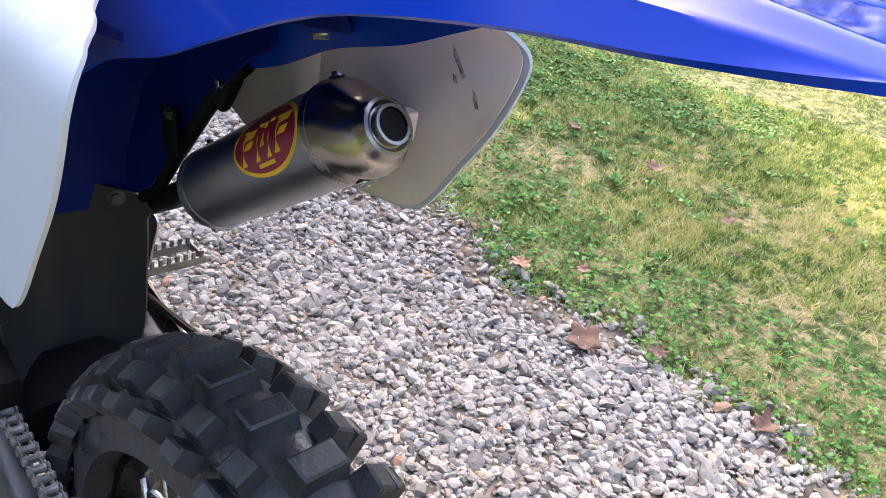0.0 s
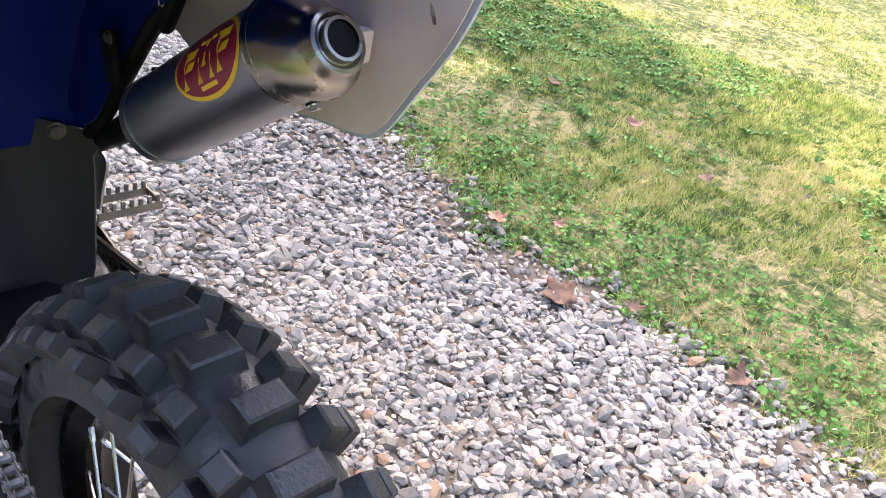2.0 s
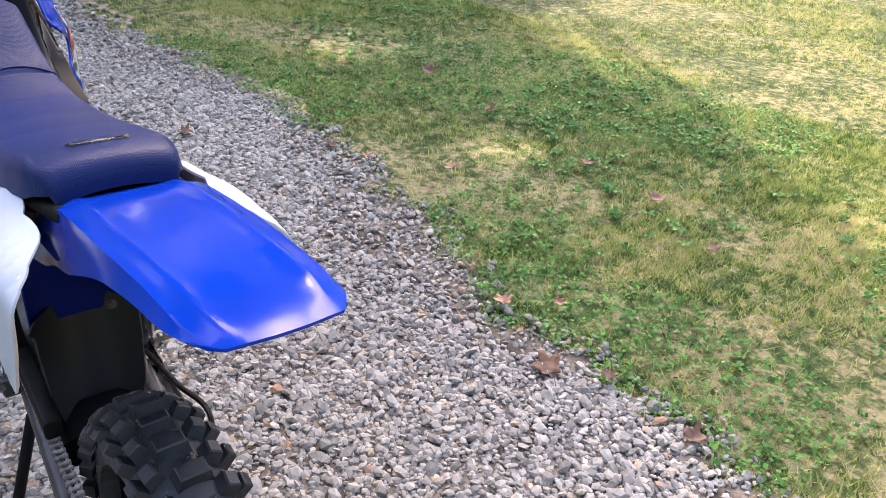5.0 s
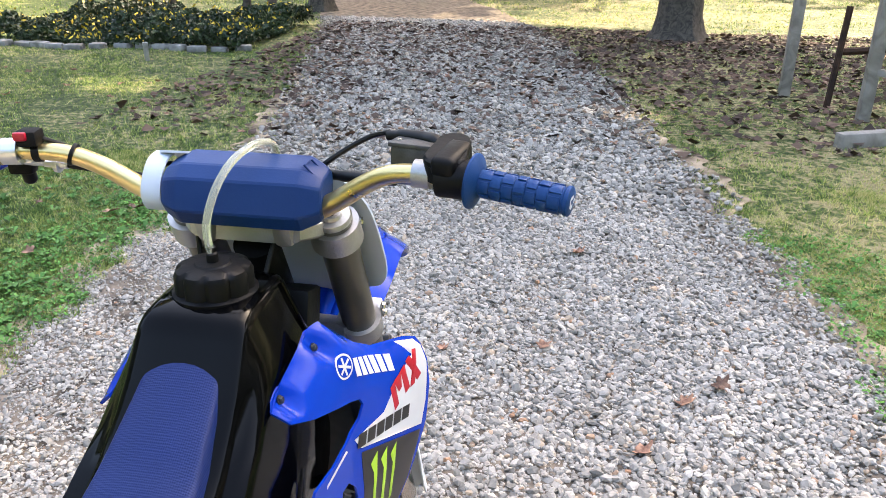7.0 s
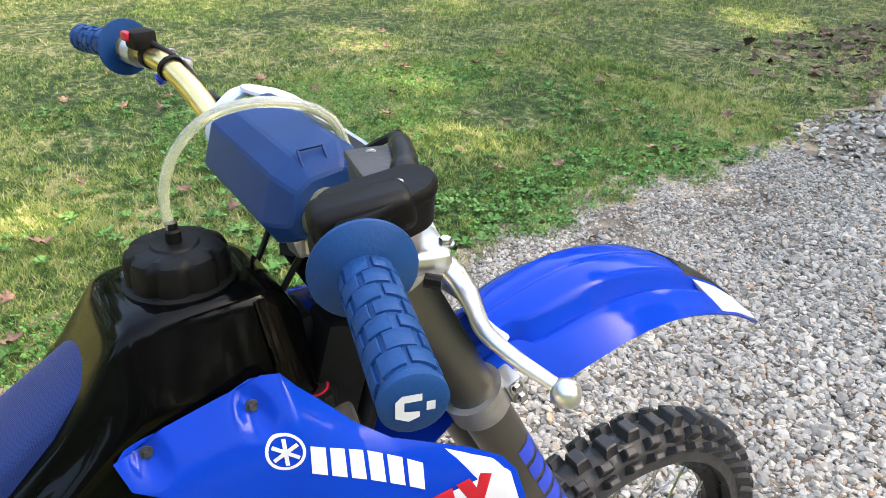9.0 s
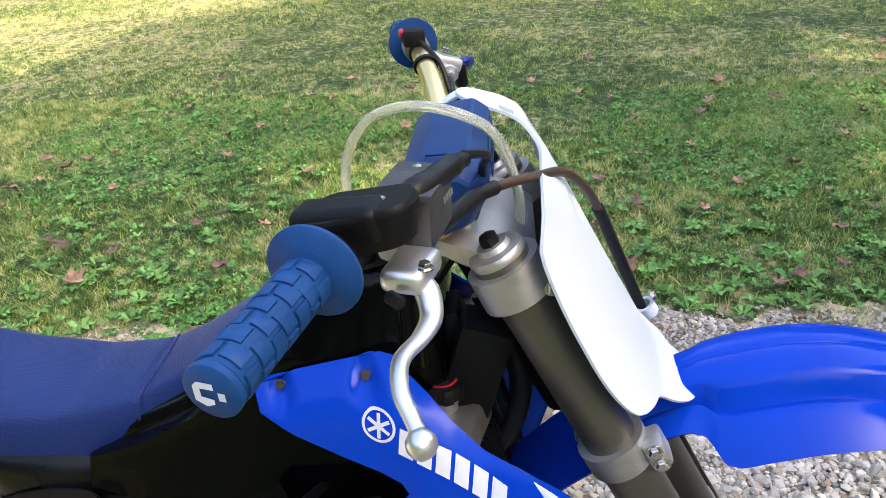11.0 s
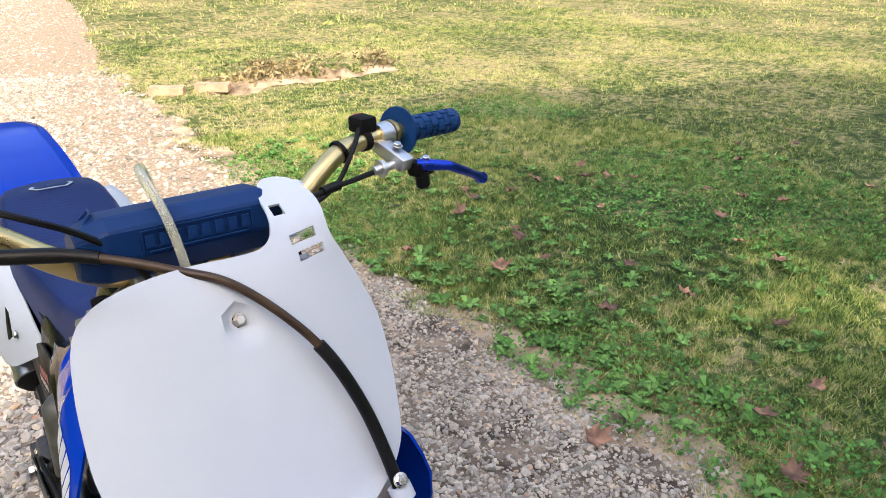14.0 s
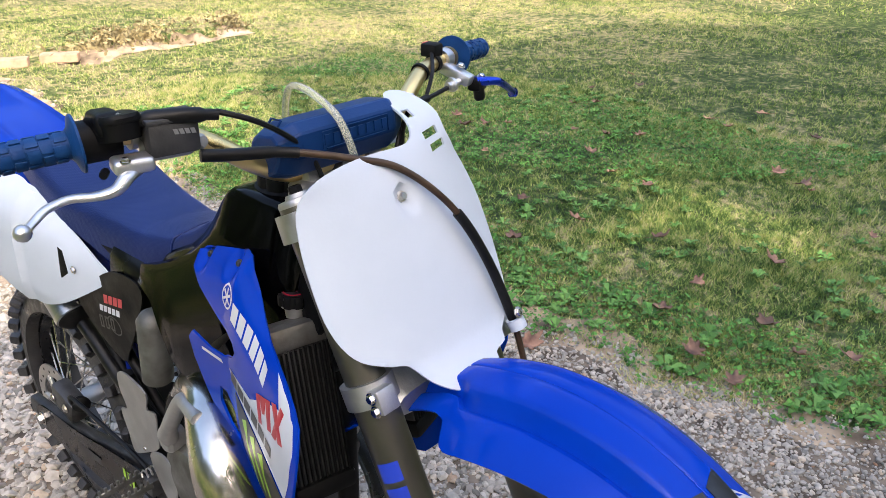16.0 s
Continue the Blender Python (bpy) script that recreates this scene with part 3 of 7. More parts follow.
def unit_stones(kinds):
    """Crushed stones with worn corners: twelve-cornered lumps, squared off and knocked about."""
    out, faces = [], []
    g = (1 + 5 ** 0.5) / 2
    corner = np.array([p for a in (-1, 1) for b in (-g, g) for p in ((0, a, b), (a, b, 0), (b, 0, a))])
    corner /= (np.abs(corner) ** 3.2).sum(1)[:, None] ** (1 / 3.2)
    while len(out) < kinds:
        q, _ = np.linalg.qr(rng.normal(size=(3, 3)))
        p = corner @ q
        p = p / (np.abs(p) ** 3.0).sum(1)[:, None] ** (1 / 3.0) * rng.uniform(0.72, 0.98, (12, 1)) + rng.normal(0, 0.07, (12, 3))
        bm = bmesh.new()
        for c in p:
            bm.verts.new(c)
        bmesh.ops.convex_hull(bm, input=list(bm.verts))
        bm.verts.index_update()
        f = [[v.index for v in t.verts] for t in bm.faces]
        if len(f) == 20 and all(len(t) == 3 for t in f):
            c = np.array([v.co[:] for v in bm.verts])
            out.append(c - c.mean(0))
            faces.append(f)
        bm.free()
    return np.array(out), np.array(faces)


def scatter_stones(name, x, y, size, label, sink=0.0):
    kinds, tri = unit_stones(40)
    n = len(x)
    which = rng.integers(0, len(kinds), n)
    shape = kinds[which]
    shape = shape * (size[:, None] * rng.uniform([0.85, 0.8, 0.5], [1.35, 1.1, 0.85], (n, 3)))[:, None, :]
    tilt = rng.normal(0, 0.3, (n, 2))
    a = rng.uniform(0, 2 * math.pi, n)
    ca, sa = np.cos(a), np.sin(a)
    v = shape.copy()
    v[..., 0], v[..., 1] = shape[..., 0] * ca[:, None] - shape[..., 1] * sa[:, None], shape[..., 0] * sa[:, None] + shape[..., 1] * ca[:, None]
    v[..., 2] += v[..., 0] * tilt[:, :1] + v[..., 1] * tilt[:, 1:]
    v[..., 0] += x[:, None]
    v[..., 1] += y[:, None]
    v[..., 2] += (land(x, y) + 0.004 + size * (rng.uniform(0.05, 0.75, n) - sink))[:, None]
    k = shape.shape[1]
    f = (tri[which] + (np.arange(n) * k)[:, None, None]).reshape(-1, 3)
    ob = big_mesh(name, v.reshape(-1, 3), f, STONE)
    return tagged(ob, label, "gravel", kind="stuff")


def drive_points(density, y0, y1, x0=-4.0, x1=2.2):
    n = int(density * (y1 - y0) * (x1 - x0))
    x, y = rng.uniform(x0, x1, n), rng.uniform(y0, y1, n)
    keep = on_drive(x, y, 0.1)
    edge = np.minimum(x - edge_x(LEFT_EDGE, y), edge_x(RIGHT_EDGE, y) - x)
    bare = np.clip((edge - 0.05 + 0.14 * np.sin(y * 2.3 + np.sign(x) * 1.2) + 0.08 * np.sin(y * 7.1)) / 0.22, 0.36, 1) * np.where(edge < -0.02, 0.5, 1.0)
    left = np.clip((x - edge_x(LEFT_EDGE, y) - 0.2 + 0.12 * np.sin(y * 2.9) + 0.07 * np.sin(y * 8.3)) / 0.55, 0.38, 1)
    keep &= rng.uniform(size=n) < np.minimum(bare, left)
    return x[keep], y[keep]


px, py = drive_points(9000, -1.3, 4.6)
fine = np.clip(0.6 + 0.5 * (px - edge_x(LEFT_EDGE, py)), 0.7, 1.0)
scatter_stones("near_gravel", px, py, fine * rng.lognormal(math.log(0.0085), 0.36, len(px)).clip(0.0045, 0.021), "loose pale grey crushed limestone with a few tan stones")
n = 52000
py = rng.uniform(-1.6, 4.6, n)
px = edge_x(LEFT_EDGE, py) + rough_edge(py + 3.0) - 0.04 + 0.85 * rng.uniform(size=n) ** 1.2
k = np.sin(px * 9 + 1.5 * np.sin(py * 6)) + np.sin(py * 7.7 + px * 4) + rng.normal(0, 0.6, n) > -0.7
scatter_stones("verge_gravel", px[k], py[k], rng.lognormal(math.log(0.0052), 0.42, k.sum()).clip(0.0028, 0.014), "small limestone chips half buried in dirt", 0.3)
px, py = drive_points(1900, 4.6, 14.0, -5.0, 2.0)
scatter_stones("far_gravel", px, py, rng.lognormal(math.log(0.0148), 0.33, len(px)).clip(0.007, 0.032), "loose pale grey crushed limestone further along the drive")
px, py = drive_points(2300, -6.5, -1.3, -3.0, 2.2)
qx, qy = drive_points(420, -16.0, -6.5, -4.5, 2.3)
px, py = np.concatenate([px, qx]), np.concatenate([py, qy])
scatter_stones("trodden_gravel", px, py, rng.lognormal(math.log(0.0105), 0.36, len(px)).clip(0.005, 0.024), "small limestone pressed into tan dust", 0.35)


def blades(name, x, y, h, w, label, bent=True):
    """Grass blades, each a thin bent strip that ends in a point."""
    n = len(x)
    a = rng.uniform(0, 2 * math.pi, n)
    lean = rng.normal(0, 0.55, (n, 2)) * h[:, None]
    side = np.stack([np.cos(a), np.sin(a)], -1) * (w / 2)[:, None]
    z0 = land(x, y) - 0.006
    base = np.stack([x, y], -1)
    mid = base + lean * 0.35
    tip = base + lean * 1.1
    def p(xy, z):
        return np.concatenate([xy, z[:, None]], 1)
    if bent:
        v = np.stack([p(base - side, z0), p(base + side, z0), p(mid + side * 0.8, z0 + h * 0.6), p(mid - side * 0.8, z0 + h * 0.6), p(tip, z0 + h)], 1)
        k = np.arange(n)[:, None] * 5
        f = np.concatenate([k + [0, 1, 2], k + [0, 2, 3], k + [3, 2, 4]], 0)
    else:
        v = np.stack([p(base - side, z0), p(base + side, z0), p(tip, z0 + h)], 1)
        f = np.arange(n)[:, None] * 3 + [0, 1, 2]
    ob = big_mesh(name, v.reshape(-1, 3), f, GRASS)
    return tagged(ob, label, "grass", kind="stuff")


def tuft_density(x, y):
    """Thick and thin patches of lawn."""
    s = np.sin(x * 2.1 + 1.3 * np.sin(y * 1.4)) + np.sin(y * 2.7 + 1.1 * np.sin(x * 1.9 + 2)) + 0.8 * np.sin(x * 5.3 + y * 4.1)
    worn = np.clip((y - 6.2) / 1.5, 0, 1) * np.clip((x - 0.3) / 0.5, 0, 1) * np.clip((13.0 - y) / 0.6, 0, 1)
    return np.clip(0.55 + 0.27 * s, 0.08, 1.0) * (1 - 0.7 * worn)


def lawn_points(n, x0, x1, y0, y1, hole=None, grow=0.05, tuft=9, spread=0.022):
    """Places of blades, which grow in tufts with bare gaps between them."""
    k = n // tuft
    x = (rng.uniform(x0, x1, k)[:, None] + rng.normal(0, spread, (k, tuft))).ravel()
    y = (rng.uniform(y0, y1, k)[:, None] + rng.normal(0, spread, (k, tuft))).ravel()
    n = k * tuft
    ditch = (x > -4.1) & (x < -2.2) & (y > -5.35) & (y < -4.85)
    keep = ~on_drive(x, y, -grow) & (rng.uniform(size=n) < tuft_density(x, y)) & (~ditch | (rng.uniform(size=n) < 0.5))
    near = on_drive(x, y, 0.14 + 0.1 * np.sin(y * 2.6 + x))
    keep &= ~near | (rng.uniform(size=n) < np.where(x > 0, 0.75, 0.8))
    if hole:
        keep &= ~((x > hole[0]) & (x < hole[1]) & (y > hole[2]) & (y < hole[3]))
    return x[keep], y[keep]


NEAR = (-4.6, 4.4, -3.6, 5.2)
MID = (-9.5, 8.5, -8.0, 11.5)
gx, gy = lawn_points(1500000, *NEAR, tuft=10, spread=0.017)
blades("near_lawn_grass", gx, gy, rng.uniform(0.01, 0.034, len(gx)) * (0.5 + 1.0 * tuft_density(gx * 3.1, gy * 3.1)), rng.uniform(0.0045, 0.0095, len(gx)), "short green lawn grass mixed with dry blades", False)
gx, gy = lawn_points(1000000, *MID, hole=NEAR, tuft=7, spread=0.03)
blades("mid_lawn_grass", gx, gy, rng.uniform(0.012, 0.034, len(gx)), rng.uniform(0.006, 0.011, len(gx)), "short lawn grass further from the drive", False)
gx, gy = lawn_points(340000, -22, 20, -20, 26, hole=MID, tuft=5, spread=0.06)
blades("far_lawn_grass", gx, gy, rng.uniform(0.025, 0.06, len(gx)), rng.uniform(0.012, 0.026, len(gx)), "far lawn grass in sun and shade", False)


def clover(name, x, y, size, label):
    n = len(x)
    a = rng.uniform(0, 2 * math.pi, n)
    c, s = np.cos(a) * size, np.sin(a) * size
    z = land(x, y) + rng.uniform(0.012, 0.038, n)
    t1, t2 = rng.normal(0, 0.35, (2, n)) * size
    v = np.stack([np.stack([x + c, y + s, z + t1], -1), np.stack([x - s * 0.8, y + c * 0.8, z + t2], -1), np.stack([x - c, y - s, z - t1], -1), np.stack([x + s * 0.8, y - c * 0.8, z - t2], -1)], 1)
    ob = big_mesh(name, v.reshape(-1, 3), np.arange(4 * n).reshape(n, 4), CLOVER)
    return tagged(ob, label, "clover", kind="stuff")


def clover_points(n):
    cx = rng.uniform(-4.4, 4.2, n)
    cy = rng.uniform(-3.4, 5.0, n)
    keep = ~on_drive(cx, cy, -0.02) & (np.sin(cx * 1.7 + 2.0) + np.sin(cy * 1.9 + cx) > 0.35)
    edge = on_drive(cx, cy, 0.55) & ~on_drive(cx, cy, -0.02) & (np.sin(cy * 2.3) > -0.5)
    k = keep | edge
    k &= rng.uniform(size=n) < 0.75
    return cx[k], cy[k]


cx, cy = clover_points(330000)
clover("clover_patch", cx, cy, rng.uniform(0.004, 0.0105, len(cx)), "patches of clover and small broad weeds in the lawn")



def rosettes(name, x, y, size, label):
    """Flat broad-leaved weeds: six to nine pointed leaves spread round a middle."""
    out = []
    for px, py, s in zip(x, y, size):
        turn = rng.uniform(0, 6.28)
        many = int(rng.integers(6, 10))
        z0 = float(land(px, py)) + 0.012
        for k in range(many):
            a = turn + 6.28 * k / many + rng.normal(0, 0.15)
            c, d, q = math.cos(a), math.sin(a), s * rng.uniform(0.7, 1.2)
            up = rng.uniform(0.25, 0.7) * q
            out.append([(px, py, z0), (px + c * q * 0.6 - d * q * 0.24, py + d * q * 0.6 + c * q * 0.24, z0 + up), (px + c * q, py + d * q, z0 + up * 0.8), (px + c * q * 0.6 + d * q * 0.24, py + d * q * 0.6 - c * q * 0.24, z0 + up)])
    v = np.array(out).reshape(-1, 3)
    return tagged(big_mesh(name, v, np.arange(len(v)).reshape(-1, 4), WEED), label, "weeds", kind="stuff")


cx, cy = rng.uniform(-4.6, 4.2, 9000), rng.uniform(-3.2, 4.6, 9000)
k = ~on_drive(cx, cy, 0.0) & (np.sin(cx * 2.3 + 0.7) + np.sin(cy * 2.6 - cx) + rng.normal(0, 0.9, 9000) > 0.4)
ey = rng.uniform(-1.5, 4.2, 190)
ex = edge_x(LEFT_EDGE, ey) + rough_edge(ey + 3.0) - 0.06 - 0.4 * rng.uniform(size=190) ** 1.6
cx, cy, big = np.concatenate([cx[k], ex]), np.concatenate([cy[k], ey]), np.concatenate([rng.uniform(0.016, 0.046, k.sum()), rng.uniform(0.02, 0.058, 190)])
rosettes("broad_weeds", cx, cy, big, "low broad-leaved weeds in the lawn")

# ---- the motorcycle ----
bike = thing("dirt_bike", "blue and white two-stroke dirt bike standing on gravel", "motorcycle")
REAR, FRONT = Vector((0, 0.09, 0.333)), Vector((0, 1.575, 0.345))


def tyre(name, centre, outer, width, rim_r, rows, label):
    """A knobbly tyre: a carcass, and tread blocks of its own under it."""
    r0 = outer - 0.018
    prof = []
    for k in range(17):
        a = math.pi * (k / 16) * 1.16 - math.pi * 0.08
        half = width / 2
        prof.append((rim_r + (r0 - rim_r) * max(0, math.sin(a)) ** 0.8, -half * math.cos(a) * (1.0 if 3 < k < 13 else 0.93)))
    prof += [(rim_r - 0.004, width * 0.3), (rim_r - 0.004, -width * 0.3)]
    ob = part(name, lathe(prof, centre, (1, 0, 0), 72, True), RUBBER, bike, label)
    def block(w, l, h):
        bm = bmesh.new()
        bmesh.ops.create_cube(bm, size=1.0)
        for v in bm.verts:
            s = 0.86 if v.co.z > 0 else 1.08
            v.co = Vector((v.co.x * w * s, v.co.y * l * s, v.co.z * h))
        bmesh.ops.bevel(bm, geom=[e for e in bm.edges if all(v.co.z > 0 for v in e.verts)], offset=0.0022, segments=1, affect="EDGES")
        me = bpy.data.meshes.new("knob")
        bm.to_mesh(me)
        bm.free()
        me.materials.append(RUBBER)
        return me
    pitch = 2 * math.pi * outer / rows
    mid, small, shoulder = block(width * 0.4, pitch * 0.48, 0.03), block(width * 0.2, pitch * 0.46, 0.029), block(width * 0.15, pitch * 0.44, 0.026)
    for k in range(rows):
        a = 2 * math.pi * k / rows
        shift = 0.03 if k % 2 else -0.03
        spots = ((mid, shift, 0.0, shift), (small, -0.33, 0.004, 0.12), (small, 0.33, 0.004, -0.12), (shoulder, -0.5, 0.014, 0.05), (shoulder, 0.5, 0.014, -0.05))
        for me, lat, drop, twist in spots:
            kn = new("knob", me)
            kn.parent = ob
            c = lat * width
            tilt = lat * 1.55
            r = outer - 0.0165 - drop - abs(lat) ** 2 * 0.045
            m = Matrix.Rotation(a + (math.pi / rows if abs(lat) > 0.2 else 0.0), 4, "X") @ Matrix.Translation((c, 0, r)) @ Matrix.Rotation(tilt, 4, "Y") @ Matrix.Rotation(twist, 4, "Z")
            kn.matrix_basis = Matrix.Translation(centre) @ m
    return ob


def wheel(name, centre, rim_r, rim_w, hub_w, label):
    ob = part(name, lathe([(rim_r + 0.006, -rim_w / 2), (rim_r + 0.006, -rim_w / 2 + 0.006), (rim_r - 0.008, -rim_w / 2 + 0.01), (rim_r - 0.018, -rim_w / 6), (rim_r - 0.018, rim_w / 6),
                           (rim_r - 0.008, rim_w / 2 - 0.01), (rim_r + 0.006, rim_w / 2 - 0.006), (rim_r + 0.006, rim_w / 2), (rim_r - 0.012, rim_w / 2), (rim_r - 0.026, rim_w / 6),
                           (rim_r - 0.026, -rim_w / 6), (rim_r - 0.012, -rim_w / 2)], centre, (1, 0, 0), 64, True), BLACK, bike, label)
    hub = part("hub", lathe([(0.012, -hub_w / 2 - 0.03), (0.02, -hub_w / 2 - 0.02), (0.022, -hub_w / 2), (0.045, -hub_w / 2 + 0.004), (0.045, -hub_w / 2 + 0.012), (0.026, -hub_w / 5), (0.026, hub_w / 5),
                             (0.045, hub_w / 2 - 0.012), (0.045, hub_w / 2 - 0.004), (0.022, hub_w / 2), (0.02, hub_w / 2 + 0.02), (0.012, hub_w / 2 + 0.03)], centre, (1, 0, 0), 28), CAST, ob)
    c = Vector(centre)
    for k in range(36):
        a = 2 * math.pi * (k + 0.25) / 36
        side = 1 if k % 2 else -1
        b = a + (0.72 if k % 4 < 2 else -0.72)
        p = c + Vector((side * rim_w * 0.12, math.cos(a) * (rim_r - 0.022), math.sin(a) * (rim_r - 0.022)))
        q = c + Vector((side * (hub_w / 2 - 0.007), math.cos(b) * 0.042, math.sin(b) * 0.042))
        bm = tube([p, p + (q - p) * 0.09, p + (q - p) * 0.1, q], [0.0032, 0.0032, 0.0019, 0.0019], 6)
        part("spoke", bm, POLISHED, ob)
    return ob


tyre("rear_tyre", REAR, 0.34, 0.122, 0.245, 35, "black knobbly off-road tyre dusty between blocks")
wheel("rear_wheel", REAR, 0.243, 0.052, 0.13, "black rim with bright spokes")
tyre("front_tyre", FRONT, 0.346, 0.084, 0.272, 42, "black knobbly off-road tyre with worn shine")
wheel("front_wheel", FRONT, 0.27, 0.042, 0.11, "black rim with bright spokes")


def disc(name, centre, r_out, r_in):
    holes = 20
    bm = lathe([(r_in, -0.0016), (r_out, -0.0016), (r_out, 0.0016), (r_in, 0.0016)], centre, (1, 0, 0), 48, True)
    ob = part(name, bm, STEEL, bike)
    for k in range(holes):
        a = 2 * math.pi * k / holes
        r = (r_in + (r_out - r_in) * (0.35 + 0.3 * (k % 2)))
        p = Vector(centre) + Vector((0, r * math.cos(a), r * math.sin(a)))
        part("vent_hole", tube([p + Vector((-0.002, 0, 0)), p + Vector((0.002, 0, 0))], 0.004, 8), BLACK_MAT, ob)
    spider = bmesh.new()
    for k in range(6):
        a = math.pi * k / 3
        d = Vector((0, math.cos(a), math.sin(a)))
        add_tube(spider, [Vector(centre) + d * 0.03, Vector(centre) + d * r_in * 1.02], 0.006, 6)
    part("disc_carrier", spider, CAST, ob)
    return ob


disc("rear_brake_disc", REAR + Vector((0.082, 0, 0)), 0.12, 0.088)
disc("front_brake_disc", FRONT + Vector((-0.066, 0, 0)), 0.125, 0.092)

# chain, sprocket and swingarm
SPX = -0.098
teeth = []
for k in range(100):
    a = 2 * math.pi * k / 100
    teeth.append((math.cos(a) * (0.1 if k % 2 else 0.094), math.sin(a) * (0.1 if k % 2 else 0.094)))
sheet_part("rear_sprocket", teeth, lambda u, v: Vector((SPX, REAR.y + u, REAR.z + v)), 0.005, CAST, bike,
           holes=[[(0.066 * math.cos(b) + 0.018 * math.cos(c), 0.066 * math.sin(b) + 0.018 * math.sin(c)) for c in (2 * math.pi * j / 10 for j in range(10))] for b in (2 * math.pi * j / 6 for j in range(6))], step=0.02)
CS = Vector((SPX, 0.665, 0.435))
path = []
top_b, top_f = Vector((SPX, REAR.y + 0.012, REAR.z + 0.1)), Vector((SPX, CS.y, CS.z + 0.032))
bot_f, bot_b = Vector((SPX, CS.y, CS.z - 0.032)), Vector((SPX, REAR.y + 0.02, REAR.z - 0.099))
path += [top_b.lerp(top_f, k / 37) for k in range(38)]
path += [CS + Vector((0, 0.034 * math.sin(math.pi * k / 6), 0.034 * math.cos(math.pi * k / 6))) for k in range(1, 6)]
path += [bot_f.lerp(bot_b, k / 37) + Vector((0, 0, -0.012 * math.sin(math.pi * k / 37))) for k in range(38)]
path += [REAR + Vector((SPX, -0.1 * math.sin(math.pi * k / 21), -0.1 * math.cos(math.pi * k / 21))) for k in range(1, 21)]
chain = part("chain", tube([REAR + Vector((SPX - 0.004, 0, 0)), REAR + Vector((SPX + 0.004, 0, 0))], 0.004, 6), STEEL, bike, "oily steel drive chain")


def link_mesh(outer):
    bm = bmesh.new()
    for s in (-1, 1):
        off = s * (0.0085 if outer else 0.006)
        ring = []
        for k in range(14):
            u = k / 14 * 2 * math.pi
            ring.append((math.cos(u) * 0.0062 + (0.0079 if math.cos(u) > 0 else -0.0079), math.sin(u) * (0.0062 if abs(math.cos(u)) > 0.3 else 0.0048)))
        sheet(ring, lambda a, b: Vector((off, a, b)), 0.0016, step=0.02, bm=bm)
    for s in (-1, 1):
        add_tube(bm, [(-0.0105, s * 0.0079, 0), (0.0105, s * 0.0079, 0)], 0.0028 if outer else 0.0045, 8)
    bmesh.ops.recalc_face_normals(bm, faces=bm.faces)
    me = bpy.data.meshes.new("chain_link")
    bm.to_mesh(me)
    bm.free()
    me.materials.append(CHAIN)
    return me


CHAIN = mat("oily_chain_steel", (0.22, 0.21, 0.2), 0.32, 0.9, base2=(0.42, 0.4, 0.38), scale=60, rough2=0.55, object_random=0.2)
links = (link_mesh(True), link_mesh(False))
for k, p in enumerate(path):
    q = path[(k + 1) % len(path)]
    d = (q - p).normalized()
    ln = new("chain_link", links[k % 2])
    ln.parent = chain
    ln.matrix_basis = Matrix.Translation((p + q) / 2) @ Matrix.Rotation(math.atan2(d.z, d.y), 4, "X")


def beam(sections):
    """A bar of rounded-rectangle section: (centre, width, height) along it."""
    bm = bmesh.new()
    rings = []
    for c, w, h in sections:
        ring = []
        for k in range(16):
            a = 2 * math.pi * (k + 0.5) / 16
            ca, sa = math.cos(a), math.sin(a)
            ring.append(bm.verts.new(Vector(c) + Vector((w / 2 * math.copysign(abs(ca) ** 0.45, ca), 0, h / 2 * math.copysign(abs(sa) ** 0.45, sa)))))
        rings.append(ring)
    skin(bm, rings, True, True)
    return bm


for s in (-1, 1):
    arm = part("swingarm", beam([((s * 0.115, 0.02, 0.335), 0.026, 0.05), ((s * 0.113, 0.16, 0.34), 0.028, 0.056), ((s * 0.105, 0.36, 0.375), 0.032, 0.07), ((s * 0.095, 0.55, 0.415), 0.036, 0.085), ((s * 0.09, 0.64, 0.43), 0.04, 0.07)]), DARK_CAST, bike, "dark grey swingarm")
    bolt(REAR + Vector((s * 0.13, 0, 0)), (s, 0, 0), 0.013, arm, "axle_nut", h=0.012)
part("swingarm_bridge", beam([((0, 0.43, 0.4), 0.18, 0.07), ((0, 0.5, 0.415), 0.18, 0.08)]), BLACK_MAT, bike)
part("chain_buffer", beam([((-0.095, 0.42, 0.475), 0.03, 0.035), ((-0.095, 0.52, 0.5), 0.034, 0.03), ((-0.095, 0.64, 0.49), 0.03, 0.03)]), BLACK_MAT, bike, "black chain rubbing block")
part("chain_guide", beam([((-0.098, 0.24, 0.24), 0.03, 0.05), ((-0.098, 0.32, 0.25), 0.034, 0.06), ((-0.098, 0.38, 0.27), 0.03, 0.05)]), BLACK_MAT, bike)
cal = part("rear_caliper", box((0.1, 0.2, 0.425), (0.045, 0.1, 0.06), Matrix.Rotation(radians(-14), 3, "X"), 0.012), DARK_CAST, bike, "grey brake caliper with rubber boots")
for q in (0.17, 0.23):
    bolt((0.124, q, 0.43), (1, 0, 0), 0.008, cal)
part("caliper_boot", lathe([(0.016, 0), (0.018, 0.01), (0.014, 0.014), (0.018, 0.02), (0.014, 0.024), (0.017, 0.03), (0.01, 0.034)], (0.1, 0.245, 0.44), (0, 1, 0.35), 18), RUBBER_HOSE, cal)
part("brake_hose", tube(spline([(0.11, 0.24, 0.44), (0.13, 0.3, 0.5), (0.12, 0.42, 0.48), (0.115, 0.56, 0.46), (0.12, 0.62, 0.43)]), 0.005, 8), RUBBER_HOSE, bike)
